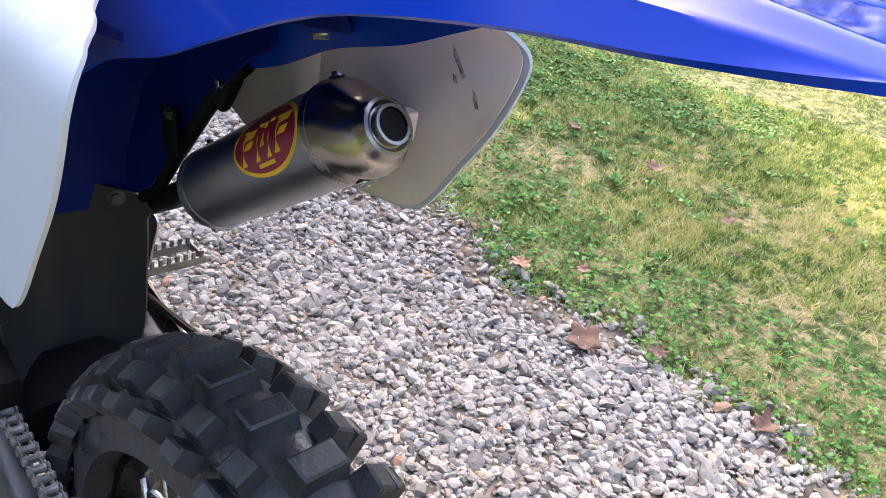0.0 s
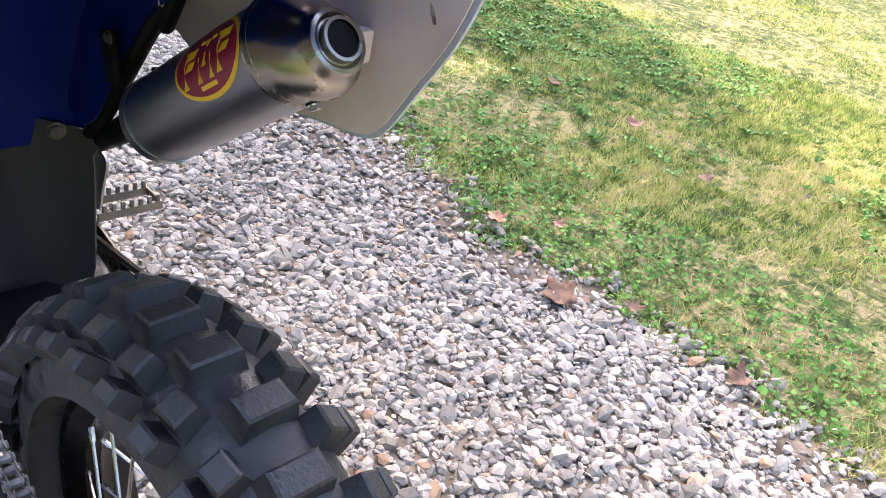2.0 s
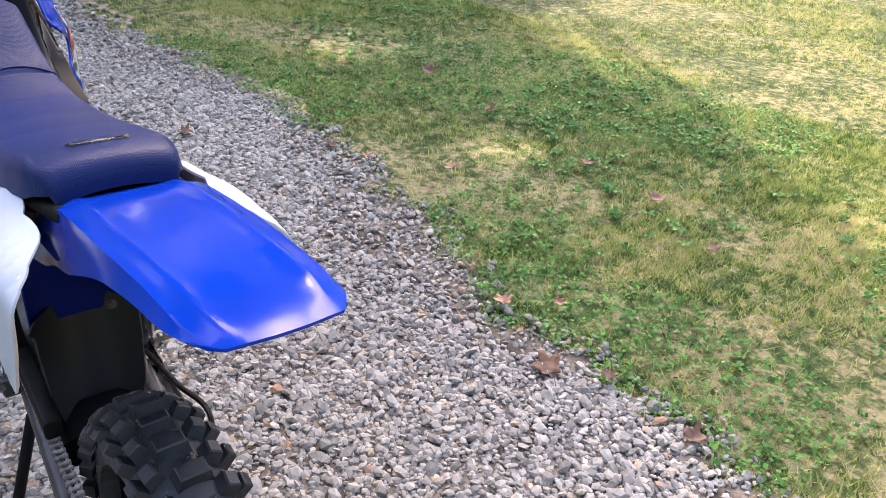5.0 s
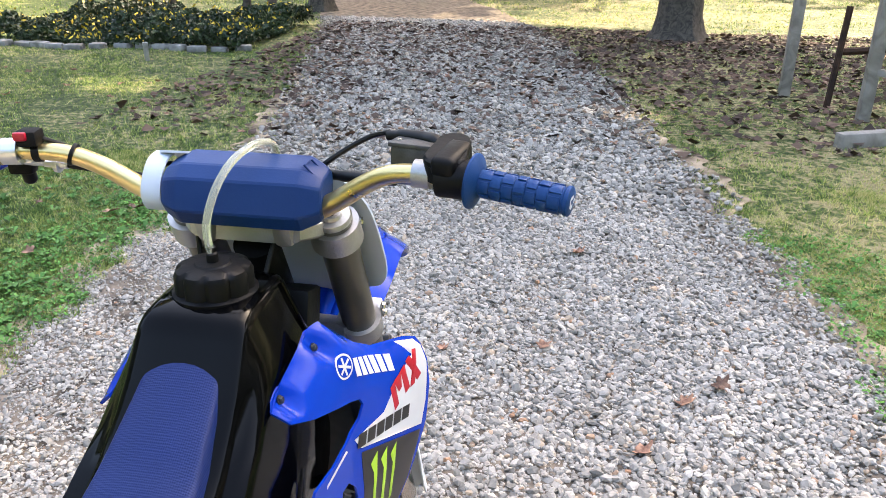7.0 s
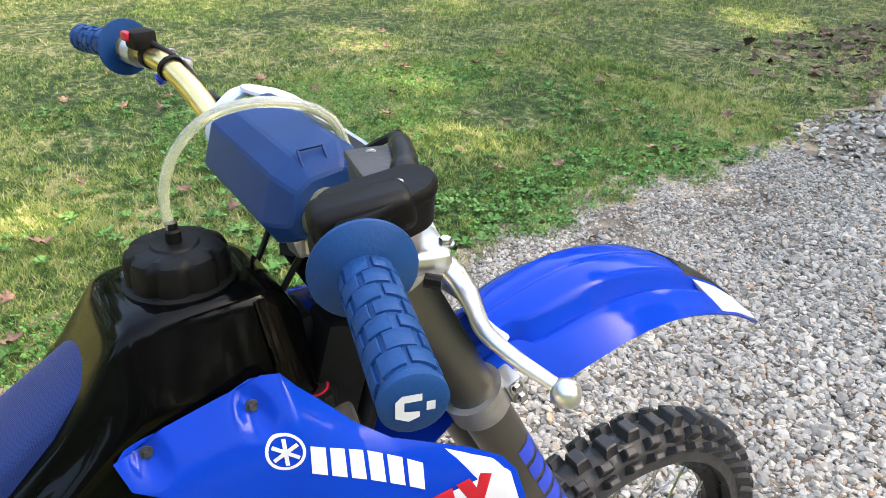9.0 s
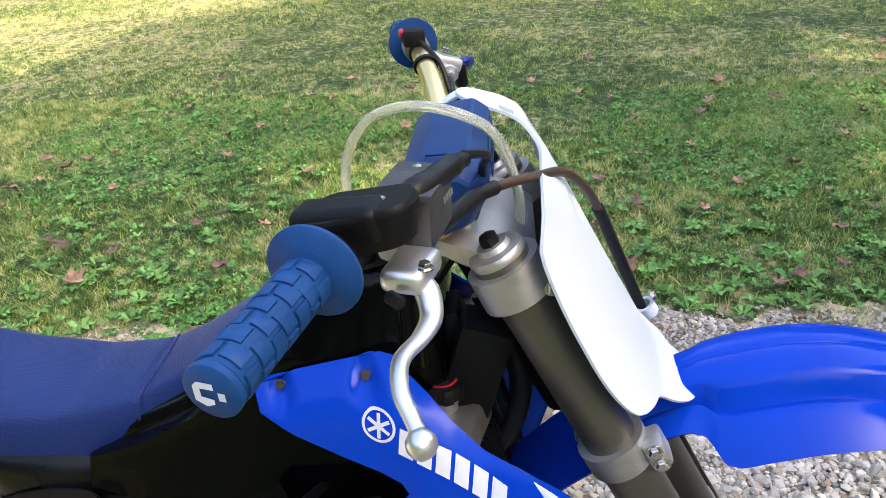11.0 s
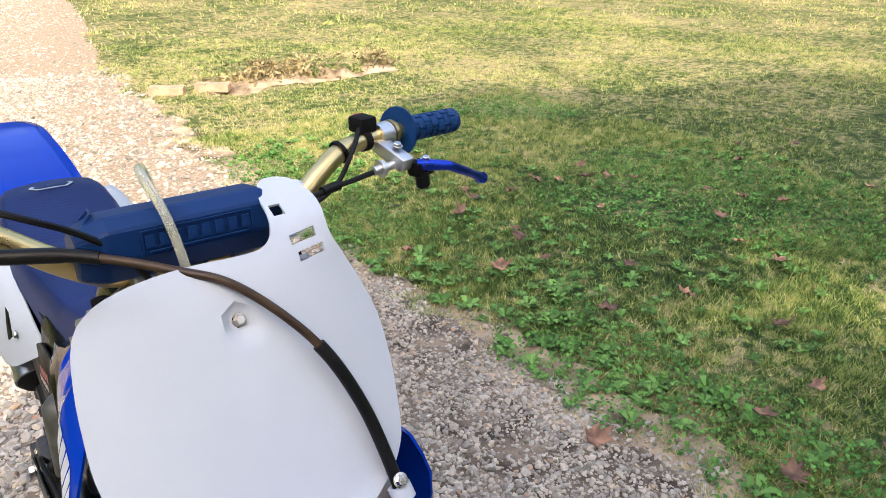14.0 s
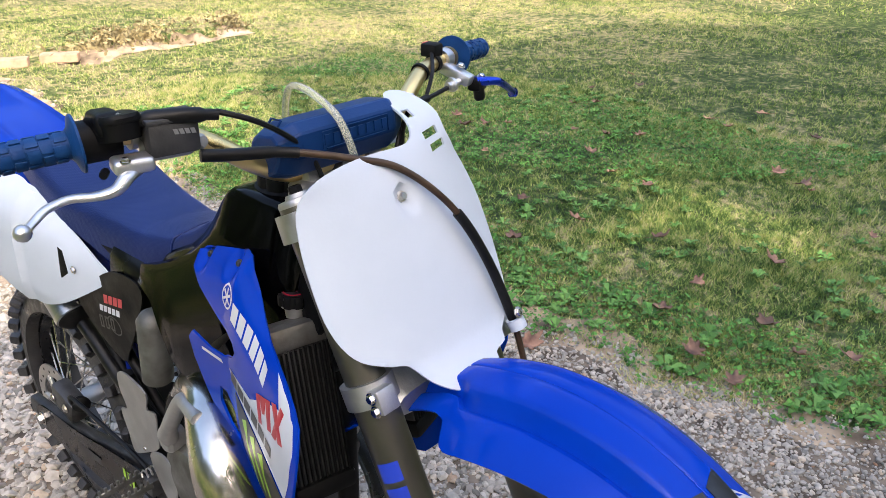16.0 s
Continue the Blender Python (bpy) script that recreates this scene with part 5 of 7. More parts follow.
# side panels
PANEL = spline([(0.075, 0.975), (0.055, 0.962), (0.053, 0.94), (0.069, 0.895), (0.098, 0.845), (0.126, 0.8), (0.15, 0.783), (0.2, 0.774), (0.27, 0.762), (0.33, 0.757), (0.42, 0.79), (0.52, 0.85), (0.545, 0.872), (0.5, 0.9), (0.42, 0.94), (0.3, 0.982), (0.2, 0.992), (0.12, 0.985)], 5, True)


PANEL_IN = [(0.04, 0.146), (0.07, 0.138), (0.1, 0.113), (0.14, 0.096), (0.25, 0.097), (0.4, 0.104), (0.55, 0.1)]
PANEL_OUT = [(0.04, 0.16), (0.1, 0.162), (0.16, 0.164), (0.24, 0.164), (0.3, 0.16), (0.36, 0.154), (0.45, 0.136), (0.55, 0.102)]
PANEL_TOP = [(0.04, 0.965), (0.1, 0.985), (0.2, 0.995), (0.3, 0.985), (0.42, 0.944), (0.55, 0.88)]


def panel_x(y, z):
    a, b = lerp_list(y, PANEL_IN), lerp_list(y, PANEL_OUT)
    d = max(0.0, lerp_list(y, PANEL_TOP) - z)
    return b - (b - a) * math.exp(-d / lerp_list(y, [(0.06, 0.008), (0.16, 0.013), (0.28, 0.028)])) - 0.25 * max(0, 0.79 - z)


VENT = [(0.425, 0.845), (0.445, 0.86), (0.43, 0.9), (0.418, 0.905)]
for s in (-1, 1):
    pl = sheet_part("side_panel", PANEL, lambda y, z: Vector((s * panel_x(y, z) + (0.009 if s > 0 and y < 0.3 else 0.0), y, z)), 0.003, WHITE, bike, "white plastic side number panel", holes=[VENT], away=(s, 0, 0))
    sheet_part("panel_lining", [(0.26 + (y - 0.26) * 0.97, 0.88 + (z - 0.88) * 0.97) for y, z in PANEL], lambda y, z: Vector((s * (panel_x(y, z) - 0.0042) + (0.009 if s > 0 and y < 0.3 else 0.0), y, z)), 0.001, WHITE_IN, pl, "grimy inner face of the panel", away=(s, 0, 0))
    sheet_part("vent_slot", VENT, lambda y, z: Vector((s * (panel_x(y, z) + 0.0006) + (0.009 if s > 0 and y < 0.3 else 0.0), y, z)), 0.001, BLACK_MAT, pl, away=(s, 0, 0))
    bolt((s * (panel_x(0.46, 0.87) + 0.001), 0.46, 0.87), (s, 0, 0), 0.006, pl)
    for blot in ([(0.13, 0.94), (0.125, 0.936), (0.116, 0.926), (0.111, 0.921), (0.114, 0.917), (0.12, 0.924), (0.129, 0.933)], [(0.101, 0.915), (0.096, 0.912), (0.09, 0.902), (0.094, 0.901), (0.099, 0.908)], [(0.126, 0.919), (0.121, 0.918), (0.118, 0.913), (0.123, 0.912)]):
        sheet_part("scuff", blot, lambda y, z: Vector((s * (panel_x(y, z) - 0.0058) + (0.009 if s > 0 and y < 0.3 else 0.0), y, z)), 0, GRIME, pl, step=0.006)
    part("panel_lug", box((s * 0.157, 0.157, 0.863), (0.012, 0.014, 0.028), None, 0.003), WHITE_IN, pl)

# seat
SEAT_TOPZ = [(0.18, 1.012), (0.185, 1.034), (0.195, 1.045), (0.208, 1.049), (0.25, 1.048), (0.32, 1.03), (0.42, 1.005), (0.52, 0.99), (0.62, 0.985), (0.69, 0.995), (0.715, 1.002), (0.76, 1.025), (0.82, 1.065), (0.87, 1.1), (0.895, 1.114), (0.905, 1.108)]
SEAT_W = [(0.18, 0.066), (0.187, 0.073), (0.205, 0.081), (0.235, 0.09), (0.3, 0.097), (0.4, 0.1), (0.5, 0.09), (0.6, 0.08), (0.7, 0.068), (0.78, 0.058), (0.87, 0.047), (0.905, 0.036)]
SEAT_SIDE = [(0.18, 0.012), (0.195, 0.035), (0.235, 0.055), (0.3, 0.06), (0.45, 0.07), (0.6, 0.095), (0.7, 0.1), (0.8, 0.1), (0.87, 0.075), (0.905, 0.03)]


def seat_at(u, y):
    w, z, d = lerp_list(y, SEAT_W), lerp_list(y, SEAT_TOPZ), lerp_list(y, SEAT_SIDE)
    a, s = abs(u), math.copysign(1, u)
    if a <= 1:
        return Vector((u * w * 0.86, y, z - 0.007 * a ** 2.4))
    k = a - 1
    return Vector((s * w * (0.86 + 0.14 * min(1, k * 2.6) ** 0.6 + 0.10 * k), y, z - 0.007 - (d - 0.007) * k ** 1.25))


su = [-2, -1.8, -1.6, -1.45, -1.3, -1.2, -1.12, -1.05, -1, -0.92, -0.8, -0.6, -0.3, 0, 0.3, 0.6, 0.8, 0.92, 1, 1.05, 1.12, 1.2, 1.3, 1.45, 1.6, 1.8, 2]
sv = sorted(set([0.18, 0.182, 0.185, 0.19] + [0.196 + 0.709 * k / 60 for k in range(61)] + [0.705, 0.709, 0.713, 0.717]))


def seat_seam(u, y):
    p = seat_at(u, y)
    p.z -= 0.004 * math.exp(-((y - 0.711) / 0.004) ** 2)
    return p


seat = grid_part("seat", seat_seam, su, sv, 0.01, SEAT, bike, "navy seat with ribbed blue top cover")

part("seat_welt", tube([seat_at(u, 0.711 + 0.012 * (1 - min(1.0, abs(u)) ** 2)) + Vector((0, 0, 0.0004)) for u in (-1.6 + 3.2 * k / 40 for k in range(41))], 0.0017, 6), SEAT, seat, "stitched welt across the seat")
EMB = [(-0.04, 0.246), (-0.034, 0.239), (0.034, 0.239), (0.04, 0.246), (0.026, 0.258), (-0.026, 0.258)]
def over_seat(lift):
    def fn(u, v):
        p = seat_at(u / (lerp_list(v, SEAT_W) * 0.86), v)
        p.z += lift
        return p
    return fn


sheet_part("seat_emblem", EMB, over_seat(0.003), 0.003, POLISHED, seat, "small silver maker's plate")
sheet_part("emblem_field", [(u * 0.8, 0.2475 + (v - 0.2475) * 0.6) for u, v in EMB], over_seat(0.0036), 0, SEAT, seat)
part("seat_base", beam([((0, 0.16, 0.985), 0.15, 0.03), ((0, 0.3, 0.965), 0.17, 0.03), ((0, 0.5, 0.92), 0.15, 0.03), ((0, 0.7, 0.9), 0.12, 0.03)]), BLACK_MAT, bike)

# tank
def tank_ring(bm, y, wt, zt, wm, zm, wb, zb):
    """One section: a flat top with a tight shoulder, a sloping flank, a flat lower side and a rounded underside."""
    half = [(0.0, zt), (wt * 0.5, zt), (wt - 0.012, zt - 0.001), (wt - 0.005, zt - 0.003), (wt - 0.001, zt - 0.008), (wt + 0.002, zt - 0.016), ((wt + wm) / 2, (zt + zm) / 2 - 0.004),
            (wm - 0.002, zm + 0.008), (wm + 0.001, zm), (wm + 0.003, zm - 0.01), ((wm + wb) / 2 + 0.002, (zm + zb) / 2), (wb, zb + 0.014), (wb - 0.003, zb + 0.005), (wb - 0.01, zb), (wb * 0.5, zb - 0.004), (0.0, zb - 0.004)]
    return [bm.verts.new((x, y, z)) for x, z in half] + [bm.verts.new((-x, y, z)) for x, z in half[-2:0:-1]]


tk = bmesh.new()
rings = [tank_ring(tk, *r) for r in ((0.655, 0.055, 0.945, 0.09, 0.93, 0.095, 0.905), (0.662, 0.065, 0.952, 0.1, 0.935, 0.11, 0.9), (0.69, 0.071, 0.966, 0.102, 0.945, 0.116, 0.897), (0.715, 0.072, 0.978, 0.102, 0.953, 0.12, 0.89), (0.735, 0.073, 0.988, 0.101, 0.962, 0.123, 0.85), (0.76, 0.073, 1.0, 0.1, 0.973, 0.124, 0.803), (0.78, 0.072, 1.012, 0.099, 0.985, 0.124, 0.788),
                                     (0.82, 0.07, 1.046, 0.095, 1.01, 0.122, 0.78), (0.85, 0.068, 1.08, 0.092, 1.035, 0.12, 0.79), (0.872, 0.066, 1.112, 0.09, 1.05, 0.118, 0.8), (0.884, 0.065, 1.127, 0.089, 1.055, 0.117, 0.81), (0.895, 0.064, 1.134, 0.089, 1.06, 0.116, 0.815), (0.92, 0.063, 1.138, 0.089, 1.06, 0.114, 0.82),
                                     (0.96, 0.063, 1.139, 0.09, 1.055, 0.112, 0.83), (1.0, 0.062, 1.138, 0.09, 1.05, 0.109, 0.84), (1.015, 0.06, 1.135, 0.089, 1.045, 0.107, 0.85), (1.03, 0.056, 1.125, 0.087, 1.04, 0.104, 0.86), (1.045, 0.05, 1.1, 0.08, 1.02, 0.1, 0.88))]
skin(tk, rings, True, True)
tank = part("fuel_tank", tk, TANK, bike, "glossy black plastic fuel tank")
CAPC = Vector((0, 0.952, 1.135))
bm = bmesh.new()
prof = [(0.05, 0.0), (0.05, 0.004), (0.046, 0.006), (0.046, 0.026), (0.043, 0.033), (0.036, 0.0365), (0.022, 0.037), (0.02, 0.039), (0.0, 0.039)]
rings = []
for r, h in prof[:-1]:
    rings.append([bm.verts.new(CAPC + Vector(((r * (1 - (0.1 * max(0, math.cos(9 * a)) ** 2 if 0.004 < h < 0.034 else 0))) * math.cos(a), (r * (1 - (0.1 * max(0, math.cos(9 * a)) ** 2 if 0.004 < h < 0.034 else 0))) * math.sin(a), h))) for a in (2 * math.pi * k / 72 for k in range(72))])
skin(bm, rings, True, True)
cap = part("tank_cap", bm, BLACK_MAT, tank, "ribbed black screw cap with breather hose")
part("breather_spigot", lathe([(0.007, 0), (0.007, 0.012), (0.005, 0.014), (0.005, 0.02), (0.0, 0.02)], CAPC + Vector((0, 0, 0.037)), (0, 0, 1), 14), BLACK_MAT, tank)
HOSE = spline([(0.0, 0.952, 1.18), (-0.002, 0.95, 1.217), (0.006, 0.962, 1.255), (0.018, 0.987, 1.284), (0.03, 1.022, 1.296), (0.034, 1.06, 1.291), (0.031, 1.094, 1.272), (0.026, 1.111, 1.238), (0.022, 1.12, 1.2), (0.02, 1.12, 1.165)], 8)
part("breather_hose", tube(HOSE, 0.0048, 14), TUBE, tank, "clear yellowed vinyl breather hose")
part("tank_seam", tube(spline([(0.063, 1.0, 1.13), (0.078, 1.004, 1.09), (0.091, 1.008, 1.045)]), 0.002, 6), TANK, tank)

# radiators and shrouds
for s in (-1, 1):
    turn = Matrix.Rotation(radians(-s * 14), 3, "Z") @ Matrix.Rotation(radians(14), 3, "X")
    rad_o = Vector((s * 0.098, 1.085, 0.865))
    core = part("radiator", box(rad_o, (0.085, 0.032, 0.2), turn, 0.003), RADIATOR, bike, "black finned radiator behind the shroud")
    for zz, hh in ((0.115, 0.035), (-0.115, 0.03)):
        part("radiator_tank", box(rad_o + turn @ Vector((0, 0, zz)), (0.095, 0.042, hh), turn, 0.008), ENGINE if zz > 0 else BLACK_MAT, core)
    for k in range(12):
        part("fin", box(rad_o + turn @ Vector((-0.038 + k * 0.007, 0.018, 0)), (0.0022, 0.008, 0.196), turn), BLACK_MAT, core)
rc = part("radiator_neck", lathe([(0.016, 0), (0.016, 0.014), (0.02, 0.015), (0.02, 0.02)], (0.074, 1.04, 0.992), (0, 0, 1), 24), CAST, bike)
bm = bmesh.new()
rr = [[bm.verts.new(Vector((0.074, 1.04, 1.01)) + Vector((r * (1 - 0.1 * (math.cos(8 * a) > 0.2)) * math.cos(a), r * (1 - 0.1 * (math.cos(8 * a) > 0.2)) * math.sin(a), h))) for a in (2 * math.pi * k / 64 for k in range(64))] for r, h in ((0.023, 0), (0.023, 0.012), (0.021, 0.016), (0.012, 0.017))]
skin(bm, rr, True, True)
part("radiator_cap", bm, BLACK_MAT, rc, "black cap with a red disc")
part("cap_disc", lathe([(0.0, 0.0), (0.017, 0.0), (0.017, 0.0012), (0.0, 0.0014)], (0.074, 1.04, 1.027), (0, 0, 1), 28), BLACK_PRINT, rc)
part("cap_ring", lathe([(0.014, 0.0), (0.016, 0.0), (0.016, 0.0018), (0.014, 0.0018)], (0.074, 1.04, 1.027), (0, 0, 1), 28, True), RED, rc)
sheet_part("cap_mark", [(-0.007, -0.005), (0.007, -0.005), (0.0, 0.007)], lambda u, v: Vector((0.074 + u, 1.04 + v, 1.0288)), 0, RED, rc)
part("coolant_hose", tube(spline([(0.074, 1.03, 0.97), (0.06, 0.99, 0.93), (0.03, 0.98, 0.86), (0.0, 0.975, 0.76)]), 0.013, 12), RUBBER_HOSE, bike)
part("ignition_box", box((0.05, 1.068, 1.01), (0.05, 0.055, 0.15), Matrix.Rotation(-0.28, 3, "X"), 0.006), BLACK_MAT, bike, "black ignition box behind the head tube")
part("upper_hose", tube(spline([(0.062, 1.04, 0.9), (0.05, 1.1, 0.93), (0.03, 1.12, 1.0), (0.01, 1.08, 1.09)]), 0.012, 12), RUBBER_HOSE, bike)
part("wiring_box", box((0.02, 1.04, 1.06), (0.05, 0.05, 0.045), Matrix.Rotation(0.3, 3, "X"), 0.006), BLACK_MAT, bike)

SHROUD = [(0.857, 1.038), (0.9, 1.056), (0.95, 1.07), (0.985, 1.08), (1.0, 1.08), (1.012, 1.066), (1.032, 1.046), (1.056, 1.022), (1.084, 1.003), (1.118, 0.993), (1.152, 0.983), (1.18, 0.969), (1.194, 0.95), (1.2, 0.92), (1.196, 0.88), (1.18, 0.82), (1.15, 0.74), (1.115, 0.67), (1.085, 0.635), (1.06, 0.632),
          (1.03, 0.66), (0.99, 0.72), (0.945, 0.775), (0.9, 0.83), (0.868, 0.875), (0.857, 0.905), (0.872, 0.922), (0.925, 0.918), (0.965, 0.924), (1.0, 0.94), (1.012, 0.955), (1.005, 0.967), (0.985, 0.975), (0.95, 0.987), (0.9, 1.005), (0.865, 1.02)]
WINDOW = [(0.94, 0.835), (0.962, 0.805), (0.985, 0.785), (0.993, 0.8), (0.985, 0.84), (0.965, 0.862), (0.945, 0.862)]


SHROUD_OUT = [(0.85, 0.137), (0.92, 0.144), (0.98, 0.151), (1.01, 0.16), (1.09, 0.183), (1.164, 0.206), (1.2, 0.216)]
SHROUD_IN = [(0.85, 0.041), (0.9, 0.046), (0.99, 0.052), (1.03, 0.045), (1.084, 0.031), (1.15, 0.022), (1.2, 0.014)]
SHROUD_TOP = [(0.857, 1.04), (0.9, 1.056), (0.985, 1.08), (1.0, 1.08), (1.032, 1.046), (1.056, 1.022), (1.084, 1.003), (1.118, 0.993), (1.152, 0.983), (1.18, 0.969), (1.2, 0.94)]


def shroud_x(y, z):
    d = max(0.0, lerp_list(y, SHROUD_TOP) - z)
    x = lerp_list(y, SHROUD_OUT) - lerp_list(y, SHROUD_IN) * math.exp(-d / 0.032) - 0.3 * max(0, 0.82 - z) ** 1.3
    for by, bz in ((0.884, 1.038), (0.972, 1.058)):
        x -= 0.013 * math.exp(-(((y - by) / 0.0125) ** 2 + ((z - bz) / 0.0145) ** 2) ** 1.5)
    return x


def glyph_row(word_box, n, lean, parent, fn, material, name="print", bold=0.78):
    """A row of slanted blocks that stands for a maker's lettering."""
    (u0, v0), (u1, v1), h = word_box
    for k in range(n):
        a, b = k / n, (k + bold) / n
        p, q = (u0 + (u1 - u0) * a, v0 + (v1 - v0) * a), (u0 + (u1 - u0) * b, v0 + (v1 - v0) * b)
        d = (lean * h, h)
        quad = [p, q, (q[0] + d[0], q[1] + d[1]), (p[0] + d[0], p[1] + d[1])]
        sheet_part(name, quad, fn, 0, material, parent, step=0.005)


for s in (-1, 1):
    def skin_at(lift):
        return lambda u, v: Vector((s * (shroud_x(u, v) + lift), u, v))
    sh = sheet_part("shroud", SHROUD, skin_at(0), 0.0035, BLUE, bike, "glossy blue radiator shroud with printed graphics", holes=[WINDOW], step=0.0055, away=(s, 0, 0))
    for by, bz in ((0.884, 1.038), (0.972, 1.058)):
        bolt((s * (shroud_x(by, bz) + 0.0005), by, bz), (s, 0, 0.25), 0.0045, sh, "shroud_bolt", DARK_CAST, 0.004)
    # roundel and maker's word
    c = (0.986, 1.026)
    ring = lambda r: [(c[0] + r * math.cos(a), c[1] + r * math.sin(a)) for a in (2 * math.pi * k / 28 for k in range(28))]
    sheet_part("roundel", ring(0.0165), skin_at(0.0006), 0, WHITE_PRINT, sh, holes=[ring(0.0138)], step=0.004)
    for k in range(3):
        a = math.pi * k / 3 + 0.5
        d, e = (math.cos(a), math.sin(a)), (-math.sin(a) * 0.0017, math.cos(a) * 0.0017)
        sheet_part("roundel_bar", [(c[0] - d[0] * 0.012 + e[0], c[1] - d[1] * 0.012 + e[1]), (c[0] - d[0] * 0.012 - e[0], c[1] - d[1] * 0.012 - e[1]), (c[0] + d[0] * 0.012 - e[0], c[1] + d[1] * 0.012 - e[1]), (c[0] + d[0] * 0.012 + e[0], c[1] + d[1] * 0.012 + e[1])], skin_at(0.0012), 0, WHITE_PRINT, sh, step=0.004)
    glyph_row(((1.004, 1.002), (1.106, 0.953), 0.025), 6, 0.1, sh, skin_at(0.0012), WHITE_PRINT)
    # white field, red blocks, black word
    sheet_part("print", [(1.128, 0.987), (1.17, 0.97), (1.186, 0.952), (1.192, 0.92), (1.178, 0.86), (1.163, 0.825), (1.0, 0.893), (0.985, 0.916), (1.06, 0.912), (1.112, 0.942), (1.152, 0.954)], skin_at(0.0008), 0, WHITE_PRINT, sh, "white printed field", step=0.007)
    for q in ([(1.083, 0.937), (1.095, 0.941), (1.101, 0.9), (1.089, 0.896)], [(1.114, 0.947), (1.127, 0.951), (1.133, 0.91), (1.12, 0.906)], [(1.094, 0.941), (1.115, 0.947), (1.112, 0.922), (1.103, 0.919)],
              [(1.131, 0.953), (1.144, 0.957), (1.168, 0.913), (1.154, 0.909)], [(1.155, 0.96), (1.166, 0.957), (1.147, 0.908), (1.134, 0.908)]):
        sheet_part("print", q, skin_at(0.0014), 0, RED, sh, step=0.006)
    glyph_row(((0.99, 0.898), (1.128, 0.862), 0.02), 6, 0.25, sh, skin_at(0.0014), BLACK_PRINT, bold=0.86)
    sheet_part("print", [(1.0, 0.886), (1.16, 0.817), (1.143, 0.74), (1.108, 0.675), (1.083, 0.65), (1.05, 0.68), (1.005, 0.79)], skin_at(0.0008), 0, BLACK_PRINT, sh, "black printed field", step=0.007)
    for k in range(3):
        y0 = 1.026 + 0.026 * k
        z0 = 0.862 - 0.01 * k
        sheet_part("print", [(y0 - 0.006, z0 - 0.01), (y0 + 0.012, z0), (y0 + 0.009, z0 - 0.04), (y0 + 0.013, z0 - 0.1), (y0 + 0.006, z0 - 0.135 + 0.015 * k), (y0 + 0.002, z0 - 0.07), (y0 + 0.001, z0 - 0.03)], skin_at(0.0014), 0, GREEN_PRINT, sh, step=0.006)
    sheet_part("print", [(0.9, 0.904), (0.965, 0.912), (0.96, 0.917), (0.9, 0.909)], skin_at(0.0008), 0, WHITE_PRINT, sh, step=0.012)

# forks, clamps and front fender
FD = Vector((0, 0.462, -0.887))
FT = Vector((0.1, 1.1, 1.18))
for s in (-1, 1):
    top = Vector((s * 0.1, FT.y, FT.z))
    leg = part("fork_leg", tube([top, top + FD * 0.25, top + FD * 0.252, top + FD * 0.57, top + FD * 0.575], [0.0265, 0.0265, 0.0285, 0.0285, 0.026], 28), FORK, bike, "bronze-grey fork tube with blue print")
    part("fork_cap", lathe([(0.0265, 0), (0.027, 0.004), (0.025, 0.008), (0.016, 0.009), (0.014, 0.014), (0.0, 0.014)], top, -FD, 24), CAST, leg)
    part("cap_nut", lathe([(0.009, 0.012), (0.009, 0.022), (0.006, 0.024), (0.0, 0.024)], top, -FD, 6), BLACK_MAT, leg)
    part("dust_seal", tube([top + FD * 0.572, top + FD * 0.59], [0.029, 0.027], 24), RUBBER_HOSE, leg)
    part("stanchion", tube([top + FD * 0.585, top + FD * 0.9], 0.0235, 20), POLISHED, leg)
    part("axle_lug", box(Vector((s * 0.088, FRONT.y - 0.012, FRONT.z + 0.01)), (0.05, 0.06, 0.08), Matrix.Rotation(radians(27), 3, "X"), 0.014), CAST, leg)
    gpts = spline([(-0.036, 0.0), (0.036, 0.0), (0.03, 0.18), (0.02, 0.3), (-0.02, 0.3), (-0.032, 0.18)], 3, True)
    base = top + FD * 0.88
    sheet_part("fork_guard", gpts, lambda u, v: base - FD * v + Vector((s * (0.02 + 0.016 * math.cos(u * 40)), 0.028 * math.cos(u * 40), 0.01)) + Vector((s * 0.012, 0, 0)) * 0 + Vector((u * 0.8 * s, abs(u) * -0.5, 0)), 0.003, WHITE, leg, "white plastic fork guard")
    for k in range(6):
        h0 = 0.33 + 0.034 * k
        wv = 0.5
        sheet_part("print", [(-wv + 0.2 * wv * q, h0) for q in range(11)] + [(wv - 0.2 * wv * q, h0 + 0.026) for q in range(11)], lambda a, h: top + FD * h + 0.0292 * (math.cos(a + 0.5) * Vector((s, 0, 0)) + math.sin(a + 0.5) * FD.cross(Vector((1, 0, 0))) * (-1)), 0, BLUE_PRINT, leg, step=0.06)
    cl = part("lower_clamp", tube([top + FD * 0.228, top + FD * 0.258], 0.0345, 28), CAST, bike, "cast alloy fork clamp")
    part("clamp_ear", box(top + FD * 0.243 + Vector((s * 0.012, 0.036, 0.01)), (0.03, 0.022, 0.032), frame_of(-FD, (1, 0, 0)), 0.004), CAST, cl)
    for h in (0.235, 0.252):
        bolt(top + FD * h + Vector((s * 0.028, 0.036, 0.01)), (s, 0, 0), 0.006, cl)
    uc = part("upper_clamp", tube([top + FD * 0.006, top + FD * 0.04], [0.0345, 0.036], 28), CAST, bike, "cast alloy top clamp")
    bolt(top + FD * 0.03 + Vector((s * 0.024, 0.032, 0.008)), (s, 0.3, 0), 0.006, uc)
